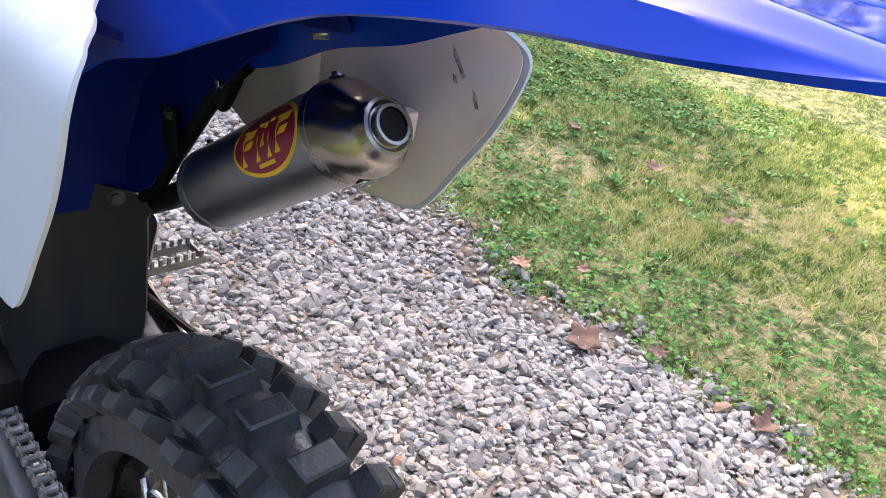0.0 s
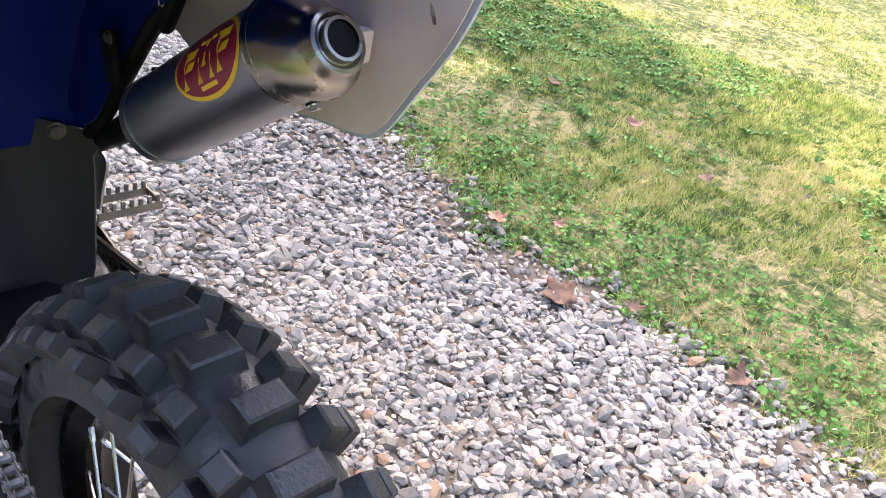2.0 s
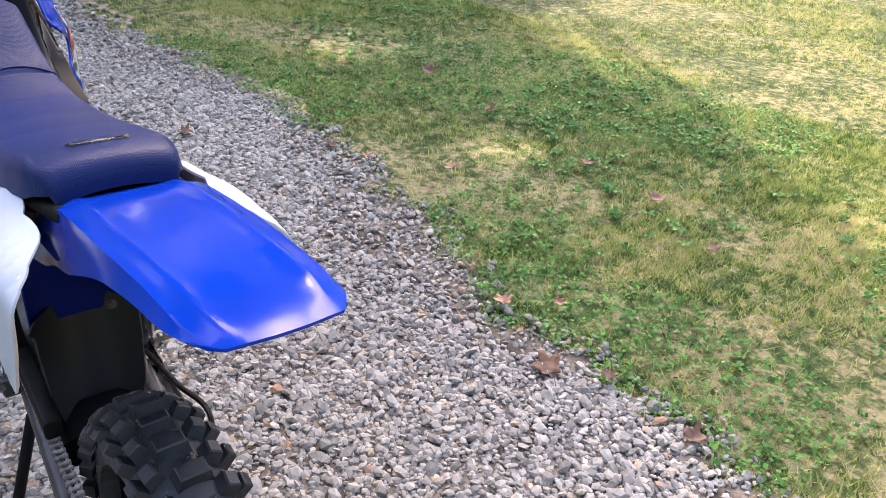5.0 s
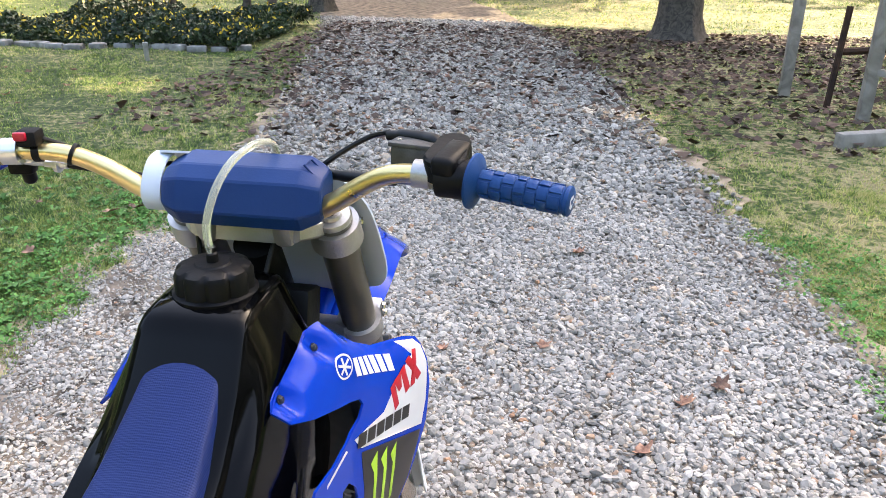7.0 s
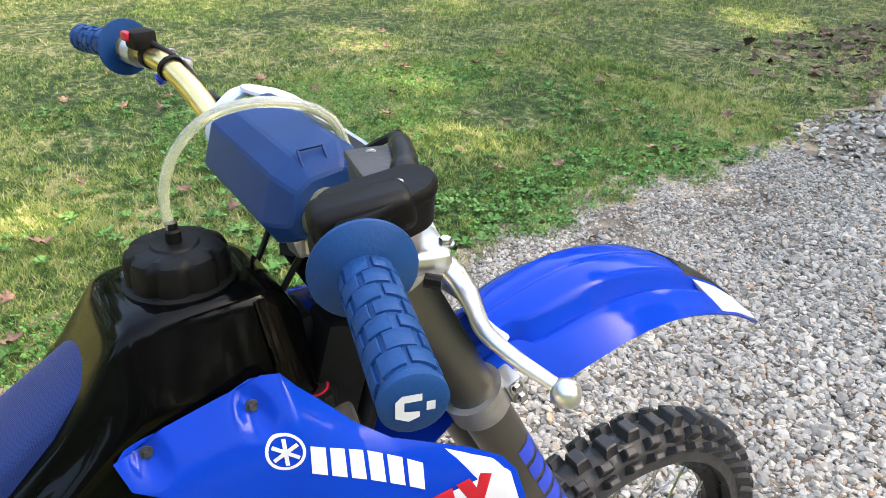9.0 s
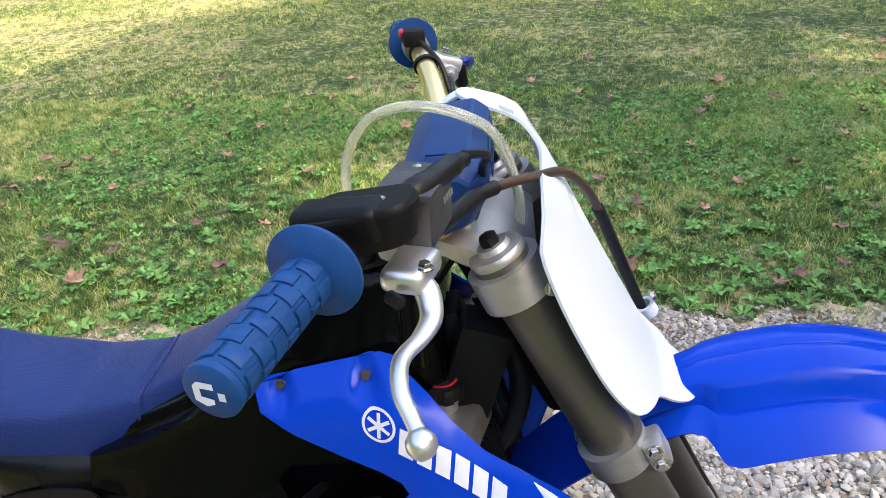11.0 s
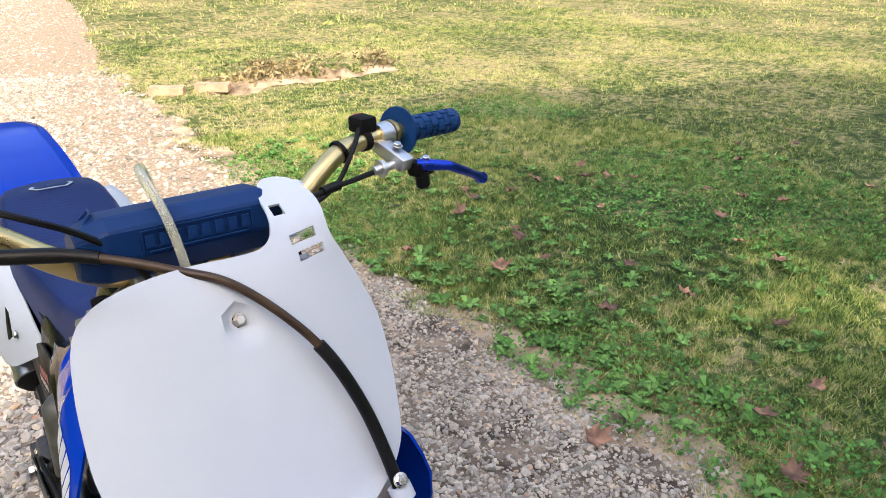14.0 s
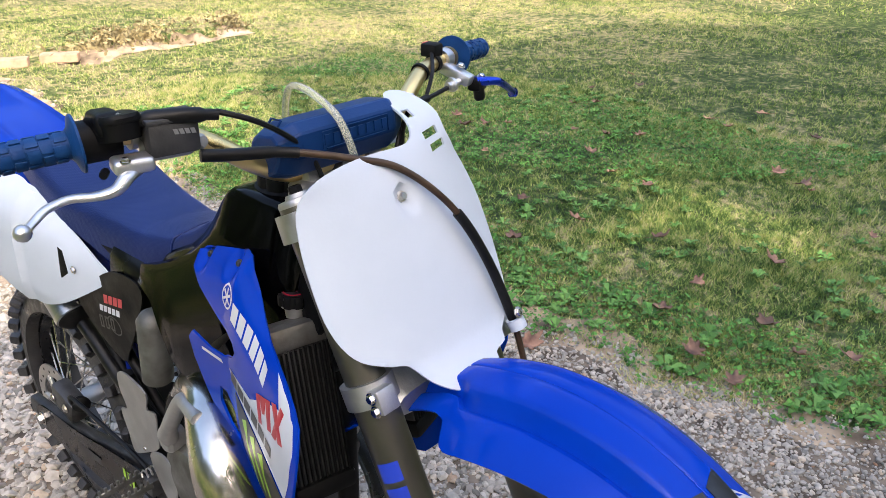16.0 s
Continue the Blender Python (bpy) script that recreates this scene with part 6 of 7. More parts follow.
bm = beam([((0, 1.045, 1.176), 0.15, 0.028), ((0, 1.07, 1.176), 0.19, 0.034), ((0, 1.105, 1.166), 0.2, 0.034), ((0, 1.135, 1.152), 0.15, 0.03)])
yoke = part("top_yoke", bm, CAST, bike, "cast alloy triple clamp bridge")
part("stem_nut", lathe([(0.02, 0), (0.02, 0.012), (0.014, 0.015), (0.008, 0.013), (0.0, 0.012)], (0, 1.062, 1.188), -FD, 6), DARK_CAST, yoke)
for s in (-1, 1):
    part("bar_clamp", box((s * 0.052, 1.055, 1.19), (0.028, 0.045, 0.06), Matrix.Rotation(0.3, 3, "X"), 0.01), CAST, yoke)
part("lower_yoke", beam([((0, 1.175, 0.965), 0.17, 0.035), ((0, 1.21, 0.955), 0.19, 0.04), ((0, 1.245, 0.94), 0.16, 0.035)]), CAST, bike)

FF_Z = [(1.1, 0.82), (1.16, 0.88), (1.22, 0.93), (1.28, 0.97), (1.34, 0.992), (1.42, 1.007), (1.5, 1.001), (1.58, 0.975), (1.66, 0.935), (1.72, 0.893), (1.76, 0.862), (1.785, 0.838)]
FF_W = [(1.1, 0.06), (1.2, 0.064), (1.28, 0.068), (1.308, 0.073), (1.322, 0.096), (1.345, 0.106), (1.42, 0.108), (1.52, 0.1), (1.6, 0.09), (1.68, 0.076), (1.74, 0.062), (1.77, 0.05), (1.785, 0.03)]
FF_DROP = [(1.1, 0.012), (1.28, 0.02), (1.308, 0.03), (1.325, 0.05), (1.36, 0.048), (1.45, 0.042), (1.55, 0.034), (1.65, 0.026), (1.785, 0.008)]


def front_fender_at(u, y):
    w, z, d = smooth_list(y, FF_W), smooth_list(y, FF_Z), smooth_list(y, FF_DROP)
    a = abs(u)
    live = min(1, max(0, (y - 1.2) / 0.1)) * min(1, max(0, (1.77 - y) / 0.2))
    ridge = 0.013 * live * (1 / (1 + math.exp((a - 0.45) / 0.016))) - 0.009 * live * math.exp(-((a - 0.52) / 0.06) ** 2) - 0.0022 * live * max(0.0, 1 - a / 0.03)
    return Vector((u * w, y, z - d * a ** 2.2 + ridge))


FFU = [-1, -0.93, -0.85, -0.75, -0.68, -0.62, -0.57, -0.52, -0.47, -0.43, -0.39, -0.35, -0.28, -0.15, -0.04, -0.02, 0, 0.02, 0.04, 0.15, 0.28, 0.35, 0.39, 0.43, 0.47, 0.52, 0.57, 0.62, 0.68, 0.75, 0.85, 0.93, 1]
ff = grid_part("front_fender", front_fender_at, FFU, sorted([1.1 + 0.685 * k / 64 for k in range(65)] + [1.308, 1.315, 1.322]), 0.0035, BLUE, bike, "glossy blue front fender with moulded ribs")


def on_fender(lift):
    def fn(u, y):
        p = front_fender_at(u, y)
        p.z += lift
        return p
    return fn


for s in (-1, 1):
    sheet_part("print", [(s * a, b) for a, b in ((0.45, 1.61), (0.97, 1.63), (0.97, 1.745), (0.75, 1.77), (0.44, 1.72))], on_fender(0.0016), 0, WHITE_PRINT, ff, "white tip print", step=0.02)
    sheet_part("print", [(s * a, b) for a, b in ((0.05, 1.6), (0.43, 1.59), (0.42, 1.72), (0.05, 1.75))], on_fender(0.0016), 0, BLACK_PRINT, ff, "black tip print", step=0.02)

# number plate
PLATE = [(-0.095, 1.29), (-0.116, 1.284), (-0.124, 1.266), (-0.122, 1.244), (-0.124, 1.226), (-0.136, 1.202), (-0.15, 1.17), (-0.161, 1.135), (-0.162, 1.09), (-0.155, 1.05), (-0.147, 1.022), (-0.128, 1.004), (-0.105, 0.997), (-0.088, 0.992), (-0.079, 0.984), (-0.052, 0.982), (-0.047, 0.969), (-0.02, 0.967), (0.01, 0.968), (0.037, 0.974), (0.06, 0.988), (0.077, 1.008), (0.1, 1.014), (0.128, 1.026), (0.143, 1.046), (0.15, 1.075), (0.15, 1.11), (0.147, 1.15), (0.138, 1.19), (0.115, 1.216), (0.08, 1.228), (0.03, 1.233),
         (-0.025, 1.232), (-0.045, 1.234), (-0.058, 1.242), (-0.064, 1.258), (-0.067, 1.275), (-0.077, 1.287)]
PLATE = spline(PLATE, 3, True)
PY = [(0.95, 1.325), (0.967, 1.312), (0.978, 1.3), (0.99, 1.285), (1.005, 1.269), (1.05, 1.245), (1.1, 1.218), (1.15, 1.192), (1.18, 1.177), (1.2, 1.166), (1.22, 1.153), (1.235, 1.14), (1.25, 1.125), (1.265, 1.107), (1.28, 1.08), (1.292, 1.055)]


def plate_at(lift=0.0):
    def fn(x, z):
        y = lerp_list(z, PY) - 1.55 * (x + 0.006) ** 2 * min(1, max(0.2, (1.26 - z) / 0.06))
        d = math.hypot((x + 0.004), (z - 1.178) * 0.95)
        y -= 0.013 * math.exp(-(d / 0.0145) ** 4)
        return Vector((x, y + lift, z if z < 1.25 else 1.25 + (z - 1.25) * 0.6))
    return fn


np_holes = [[(-0.106, 1.231), (-0.076, 1.229), (-0.076, 1.237), (-0.106, 1.24)], [(-0.111, 1.215), (-0.08, 1.213), (-0.08, 1.222), (-0.111, 1.224)], [(-0.083, 1.256), (-0.07, 1.256), (-0.07, 1.267), (-0.083, 1.267)]]
plate = sheet_part("number_plate", PLATE, plate_at(), 0.003, WHITE, bike, "plain white front number plate with a strap", holes=np_holes, step=0.009, away=(0, 1, 0))
part("screw_hole", lathe([(0.0, 0.0), (0.0085, 0.0), (0.0085, 0.001), (0.0, 0.0012)], (-0.004, 1.1655, 1.1765), (0, 0.9, 0.45), 18), BLACK_MAT, plate)
bolt((-0.004, 1.1665, 1.178), (0, 0.9, 0.45), 0.0052, plate, "plate_screw", POLISHED, 0.006)
strap = spline([(1.075, 1.268), (1.052, 1.264), (1.033, 1.247), (1.023, 1.224), (1.03, 1.206), (1.05, 1.198)], 5)
bm = bmesh.new()
skin(bm, [[bm.verts.new((x, y + n_y, z + n_z)) for x, n_y, n_z in ((-0.124, 0, 0), (-0.098, 0, 0), (-0.098, 0.0015, -0.0025), (-0.124, 0.0015, -0.0025))] for y, z in strap], True, True)
part("bar_strap", bm, WHITE, plate, "white strap looped over the handlebar")
CLIP = Vector((-0.116, 1.276, 0.99))
part("hose_clip", lathe([(0.0085, -0.008), (0.0125, -0.008), (0.0125, 0.008), (0.0085, 0.008)], CLIP, (-0.15, 0.5, -0.85), 18, True), WHITE, plate, "white plastic hose clip")
bolt(CLIP + Vector((0.004, 0.004, 0.02)), (0, 0.8, 0.5), 0.006, plate)

# handlebar
half = [(0.0, 1.052, 1.2), (0.05, 1.052, 1.2), (0.085, 1.048, 1.205), (0.125, 1.04, 1.226), (0.17, 1.027, 1.257), (0.205, 1.015, 1.274), (0.245, 1.005, 1.279), (0.3, 0.992, 1.279), (0.4, 0.965, 1.272)]
line = spline(mirrored(half[::-1])[:-1] + half, 6)
rad = [float(np.interp(abs(p.x), [0, 0.07, 0.14, 0.24], [0.0145, 0.0142, 0.0125, 0.011])) for p in line]
bar = part("handlebar", tube(line, rad, 20), GOLD, bike, "gold anodised tapered handlebar")
pad = bmesh.new()
rings = []
for x, k in ((-0.104, 0.66), (-0.098, 0.78), (-0.078, 1.0), (0.078, 1.0), (0.098, 0.78), (0.104, 0.66)):
    ring = []
    for a, b in ((-0.034, 0.024), (-0.02, 0.036), (0.014, 0.039), (0.03, 0.028), (0.037, 0.0), (0.03, -0.024), (0.008, -0.034), (-0.02, -0.033), (-0.036, -0.012)):
        ring.append(pad.verts.new((x + 0.007, 1.05 + (a * 1.16 + b * 0.25) * k, 1.229 + (b * 1.08 + a * 0.1) * k)))
    rings.append(ring)
skin(pad, rings, True, True)
bmesh.ops.bevel(pad, geom=list(pad.edges), offset=0.002, segments=1, affect="EDGES")
padob = part("bar_pad", pad, NAVY, bar, "faceted navy foam bar pad")
padob.data.set_sharp_from_angle(angle=radians(12))


def pad_frame(y, z, ny, nz, u0, u1, v, t, name="pad_line"):
    """A raised outline with blocks on a face of the pad."""
    n = Vector((0, ny, nz)).normalized()
    e = Vector((0, -nz, ny)).normalized()
    o = Vector((0, y, z)) + n * 0.0005
    turn = Matrix((Vector((1, 0, 0)), e, n)).transposed()
    bm = bmesh.new()
    for c, sz in ((( (u0 + u1) / 2, v), (u1 - u0, t)), (((u0 + u1) / 2, -v), (u1 - u0 - 0.01, t)), ((u0, 0), (t, 2 * v)), ((u1, 0), (t, 2 * v))):
        add_box(bm, o + turn @ Vector((c[0], c[1], 0)), (sz[0], sz[1], 0.0016), turn)
    n_l = 8
    for k in range(n_l):
        c = u0 + (u1 - u0) * (k + 0.5) / n_l
        add_box(bm, o + turn @ Vector((c, 0, 0)), ((u1 - u0) / n_l * 0.62, v * 1.2, 0.0014), turn)
    part(name, bm, NAVY, bar)


wn = Vector((0.72, -0.12, 0.68)).normalized()
wt_ = frame_of(wn, (0, 1, 0))
bm = bmesh.new()
for du, dv, su_, sv_ in ((0, 0.0105, 0.0225, 0.0016), (0, -0.0105, 0.0225, 0.0016), (0.0105, 0, 0.0016, 0.0225), (-0.0105, 0, 0.0016, 0.0225)):
    add_box(bm, Vector((0.096, 1.05, 1.2635)) + wt_ @ Vector((du, dv, 0)), (su_, sv_, 0.003), wt_, 0.0004, 1)
part("pad_window", bm, NAVY, bar)
pad_frame(1.094, 1.247, 0.98, 0.1, -0.055, 0.055, 0.0105, 0.0014)



def grip(s):
    """A rubber grip with a flange, raised blocks and a closed end."""
    a, b = Vector((s * 0.304, 0.991, 1.2783)), Vector((s * 0.408, 0.963, 1.2715))
    d = (b - a).normalized()
    ln = (b - a).length
    g = part("grip", lathe([(0.0148, 0), (0.0148, ln - 0.006), (0.0165, ln - 0.004), (0.0165, ln), (0.014, ln + 0.0015), (0.0, ln + 0.0015)], a, d, 28), GRIP, bar, "navy rubber grip with raised tread blocks")
    part("grip_flange", lathe([(0.016, 0.006), (0.02, 0.003), (0.029, 0.0005), (0.0315, -0.0015), (0.0315, -0.004), (0.028, -0.0045), (0.013, -0.003)], a, d, 36), GRIP, g)
    m = frame_of(d, (0, 0, 1))
    # broad flat blocks with narrow grooves between them
    gr = random.Random(12)
    rows, around = 7, 6
    step = (ln - 0.016) / rows
    for i in range(rows):
        for j in range(around):
            t0 = 2 * math.pi * (j + 0.5 * (i % 2)) / around + gr.uniform(0.05, 0.12)
            t1 = t0 + 2 * math.pi / around * gr.uniform(0.74, 0.86)
            h0, h1 = 0.009 + i * step + gr.uniform(-0.0012, 0.0008), 0.009 + (i + 1) * step - gr.uniform(0.0012, 0.0024)
            skew = gr.uniform(-0.0016, 0.0016)
            bm = bmesh.new()
            rings = []
            for r, grow in ((0.0146, 0.0), (0.0163, 0.0), (0.0166, -0.0004)):
                ring = []
                for k in range(10):
                    f = (k if k < 5 else 9 - k) / 4
                    h = (h0 - grow + skew * f) if k < 5 else (h1 + grow - skew * f)
                    t = t0 + (t1 - t0) * f - grow / r * (1 - 2 * f)
                    ring.append(bm.verts.new(a + d * h + m @ Vector((r * math.cos(t), r * math.sin(t), 0))))
                rings.append(ring)
            skin(bm, rings)
            for k in range(4):
                q = rings[-1]
                bm.faces.new((q[k], q[k + 1], q[8 - k], q[9 - k]))
            bmesh.ops.recalc_face_normals(bm, faces=bm.faces)
            part("grip_block", bm, GRIP, g)
    e = b + d * 0.0022
    u, w = m @ Vector((0, -1, 0)), m @ Vector((1, 0, 0))
    for q in ([(-0.009, -0.005), (-0.003, -0.008), (0.002, -0.006), (0.002, -0.003), (-0.005, -0.002), (-0.005, 0.003), (0.003, 0.003), (0.003, 0.007), (-0.006, 0.007), (-0.009, 0.004)], [(0.005, -0.003), (0.009, -0.003), (0.009, 0.002), (0.005, 0.002)]):
        sheet_part("end_mark", q, lambda x, y: e + u * x + w * y, 0, WHITE_PRINT, g, step=0.02)
    return g


grip(1)
grip(-1)
# throttle housing
bm = tube([(0.262, 1.0, 1.279), (0.301, 0.992, 1.2786)], 0.023, 24)
add_box(bm, (0.274, 1.005, 1.298), (0.03, 0.062, 0.026), Matrix.Rotation(-0.24, 3, "Z") @ Matrix.Rotation(0.15, 3, "X"), 0.008, 3)
thr = part("throttle_housing", bm, BLACK_MAT, bar, "black throttle housing")
lid = [(0.272 + 0.02 * math.cos(a), 1.036 + 0.018 * math.sin(a)) for a in (math.pi * k / 12 for k in range(13))] + [(0.268 + 0.025 * math.cos(a), 0.998 + 0.02 * math.sin(a)) for a in (math.pi + math.pi * k / 12 for k in range(13))]
bm = bmesh.new()
rings = [[bm.verts.new((0.27 + (x - 0.27) * f, 1.016 + (y - 1.016) * f, 1.3 + (y - 1.016) * 0.2 + h)) for x, y in lid] for f, h in ((0.94, -0.018), (0.97, 0.0), (1.0, 0.001), (1.0, 0.006), (0.93, 0.009))]
skin(bm, rings, True, True)
part("throttle_lid", bm, BLACK_MAT, thr)
bolt((0.272, 1.03, 1.3118), (0, -0.2, 1), 0.0028, thr, "screw", POLISHED, 0.0012)
part("cable_boot", tube(spline([(0.262, 1.036, 1.303), (0.24, 1.053, 1.306), (0.212, 1.066, 1.306), (0.184, 1.077, 1.303)]), [0.007] * 4 + [0.0095] * 3 + [0.0085] * 8 + [0.0062] * 4, 14), RUBBER_HOSE, thr)
part("throttle_cable", tube(spline([(0.186, 1.077, 1.307), (0.153, 1.093, 1.294), (0.11, 1.088, 1.268), (0.075, 1.086, 1.238), (0.05, 1.08, 1.2), (0.03, 1.06, 1.15), (0.02, 1.02, 1.08)]), 0.0034, 8), RUBBER_HOSE, thr)
# front brake master cylinder and lever
bm = tube([(0.232, 1.006, 1.279), (0.252, 1.003, 1.279)], 0.0165, 20)
add_box(bm, (0.225, 1.036, 1.268), (0.058, 0.024, 0.026), Matrix.Rotation(-0.2, 3, "Z"), 0.008, 2)
mc = part("master_cylinder", bm, CAST, bar, "cast alloy brake master cylinder")
part("reservoir", box((0.226, 1.046, 1.284), (0.055, 0.038, 0.038), Matrix.Rotation(-0.2, 3, "Z"), 0.005), DARK_CAST, mc)
part("reservoir_lid", box((0.226, 1.046, 1.304), (0.058, 0.041, 0.006), Matrix.Rotation(-0.2, 3, "Z"), 0.002), DARK_CAST, mc)
for dx in (-0.02, 0.02):
    bolt((0.226 + dx, 1.046, 1.307), (0, 0, 1), 0.0026, mc, "screw", POLISHED, 0.001)
glyph_row(((0.208, 1.287), (0.232, 1.289), 0.006), 4, 0.3, mc, lambda x, z: Vector((x, 1.0675 - (x - 0.222) * 0.2, z)), CAST)
part("banjo", lathe([(0.009, -0.005), (0.009, 0.005), (0.006, 0.006), (0.006, 0.011), (0.0, 0.011)], (0.193, 1.046, 1.268), (0, 0.9, 0.2), 12), CAST, mc)
part("lever_perch", box((0.272, 1.046, 1.2625), (0.042, 0.03, 0.017), Matrix.Rotation(-0.25, 3, "Z"), 0.006, 3), BRIGHT_CAST, mc)
bolt((0.284, 1.056, 1.2695), (0, 0, 1), 0.0042, mc)
part("lever_adjuster", tube([(0.296, 1.034, 1.257), (0.303, 1.042, 1.256)], 0.0045, 8), BLACK_MAT, mc)
RL = spline([(0.268, 1.047, 1.255), (0.284, 1.056, 1.2545), (0.3, 1.06, 1.245), (0.319, 1.055, 1.242), (0.343, 1.046, 1.243), (0.367, 1.048, 1.24), (0.384, 1.056, 1.234), (0.394, 1.061, 1.2305)], 6)
lever = part("brake_lever", tube(RL, [float(np.interp(k / (len(RL) - 1), [0, 0.15, 0.3, 0.45, 0.7, 0.9, 1], [0.0075, 0.0085, 0.0074, 0.0058, 0.0052, 0.0047, 0.005])) for k in range(len(RL))], 16), BRIGHT_CAST, bar, "bare alloy ball-end brake lever")
for vert in lever.data.vertices:
    near = min(RL, key=lambda q: (q - vert.co).length_squared)
    vert.co.z = near.z + (vert.co.z - near.z) * 0.78
part("lever_ball", lathe([(0.0, -0.0088), (0.0045, -0.0075), (0.0078, -0.0038), (0.0088, 0.0), (0.0078, 0.0038), (0.0045, 0.0075), (0.0, 0.0088)], (0.397, 1.0615, 1.2295), (1, 0, -0.2), 20), BRIGHT_CAST, lever)
BH = spline([(0.197, 1.054, 1.254), (0.165, 1.066, 1.25), (0.12, 1.082, 1.246), (0.08, 1.108, 1.24), (0.04, 1.136, 1.23), (0.0, 1.163, 1.217), (-0.04, 1.19, 1.182), (-0.075, 1.211, 1.135), (-0.1, 1.235, 1.075), (-0.114, 1.262, 1.01), (-0.12, 1.28, 0.96), (-0.13, 1.33, 0.8), (-0.135, 1.42, 0.62), (-0.12, 1.5, 0.46)], 8)
bh = part("brake_line", tube(BH, 0.0046, 12), BROWN_HOSE, bar, "brown rubber brake hose in black sleeves")
part("hose_boot", tube(BH[:22], [0.0075] * 16 + [0.0065] * 6, 14), RUBBER_HOSE, bh)
part("hose_sleeve", tube(BH[54:78], 0.0068, 14), RUBBER_HOSE, bh)
# clutch side
bm = tube([(-0.262, 1.001, 1.279), (-0.282, 0.996, 1.279)], 0.0165, 20)
add_box(bm, (-0.27, 1.03, 1.262), (0.022, 0.05, 0.018), Matrix.Rotation(0.25, 3, "Z") @ Matrix.Rotation(-0.35, 3, "X"), 0.004)
cp = part("clutch_perch", bm, BRIGHT_CAST, bar, "silver clutch perch")
part("bar_band", tube([(-0.284, 0.996, 1.279), (-0.29, 0.9945, 1.279)], 0.017, 20), GOLD, cp)
part("perch_knob", box((-0.3, 1.046, 1.245), (0.032, 0.022, 0.02), Matrix.Rotation(0.25, 3, "Z"), 0.005), BLACK_MAT, cp)
part("pivot_boot", lathe([(0.009, 0), (0.009, 0.016), (0.006, 0.02), (0, 0.02)], (-0.298, 1.05, 1.24), (0, 0.2, -1), 14), RUBBER_HOSE, cp)
bolt((-0.272, 1.035, 1.274), (0, 0.3, 1), 0.005, cp)
bolt((-0.302, 1.052, 1.256), (0, 0.2, 1), 0.005, cp)
part("cable_adjuster", lathe([(0.0055, 0), (0.0055, 0.012), (0.009, 0.013), (0.009, 0.019), (0.006, 0.02), (0.006, 0.03), (0.0, 0.031)], (-0.262, 1.04, 1.253), (1, 0.1, -0.06), 12), BRIGHT_CAST, cp)
part("adjuster_wheel", lathe([(0.011, 0), (0.011, 0.005), (0.0, 0.005)], (-0.247, 1.041, 1.252), (1, 0.1, -0.06), 10), BRIGHT_CAST, cp)
CLV = spline([(-0.29, 1.05, 1.25), (-0.312, 1.059, 1.249), (-0.33, 1.063, 1.246), (-0.35, 1.06, 1.237), (-0.375, 1.052, 1.225), (-0.395, 1.045, 1.214)], 6)
cl = part("clutch_lever", tube(CLV, [float(np.interp(k / (len(CLV) - 1), [0, 0.3, 0.85, 1], [0.008, 0.0065, 0.0055, 0.007])) for k in range(len(CLV))], 14), LEVER_BLUE, bar, "blue anodised clutch lever")
part("lever_end", lathe([(0.0036, -0.005), (0.0075, -0.005), (0.0075, 0.005), (0.0036, 0.005)], (-0.398, 1.044, 1.212), (0, 1, 0.3), 16, True), LEVER_BLUE, cl)
CC = spline([(-0.232, 1.043, 1.25), (-0.2, 1.046, 1.246), (-0.165, 1.05, 1.243), (-0.13, 1.06, 1.236), (-0.1, 1.072, 1.215), (-0.085, 1.075, 1.18), (-0.075, 1.06, 1.12), (-0.07, 1.0, 1.02)], 6)
cc = part("clutch_cable", tube(CC, 0.0034, 8), RUBBER_HOSE, bar)
part("cable_sleeve", tube(CC[9:14], 0.006, 12), RUBBER_HOSE, cc)
ks = part("kill_switch", box((-0.245, 0.999, 1.298), (0.026, 0.027, 0.02), Matrix.Rotation(0.2, 3, "Z"), 0.004), BLACK_MAT, bar, "black kill switch with red button")
part("kill_button", box((-0.247, 0.985, 1.302), (0.016, 0.008, 0.011), Matrix.Rotation(0.2, 3, "Z"), 0.003), RED, ks)
part("switch_band", tube([(-0.238, 1.007, 1.279), (-0.246, 1.005, 1.279)], 0.0135, 18), BLACK_MAT, ks)
part("switch_wire", tube(spline([(-0.235, 1.008, 1.295), (-0.21, 1.032, 1.275), (-0.18, 1.046, 1.245), (-0.14, 1.062, 1.235), (-0.11, 1.08, 1.25), (-0.092, 1.086, 1.225), (-0.085, 1.085, 1.18), (-0.06, 1.07, 1.1)], 6), 0.003, 8), RUBBER_HOSE, ks)
part("cable_tie", tube([(-0.2, 1.0165, 1.273), (-0.204, 1.0155, 1.2745)], 0.0145, 16), BLACK_MAT, bar)
part("front_caliper", box((-0.1, 1.5, 0.43), (0.05, 0.07, 0.1), Matrix.Rotation(0.4, 3, "X"), 0.014), DARK_CAST, bike)
# prop that holds the machine upright, hidden on its left
part("side_stand", tube(spline([(-0.1, 0.62, 0.36), (-0.16, 0.6, 0.18), (-0.22, 0.58, 0.008)]), 0.011, 10), BLACK_MAT, bike)

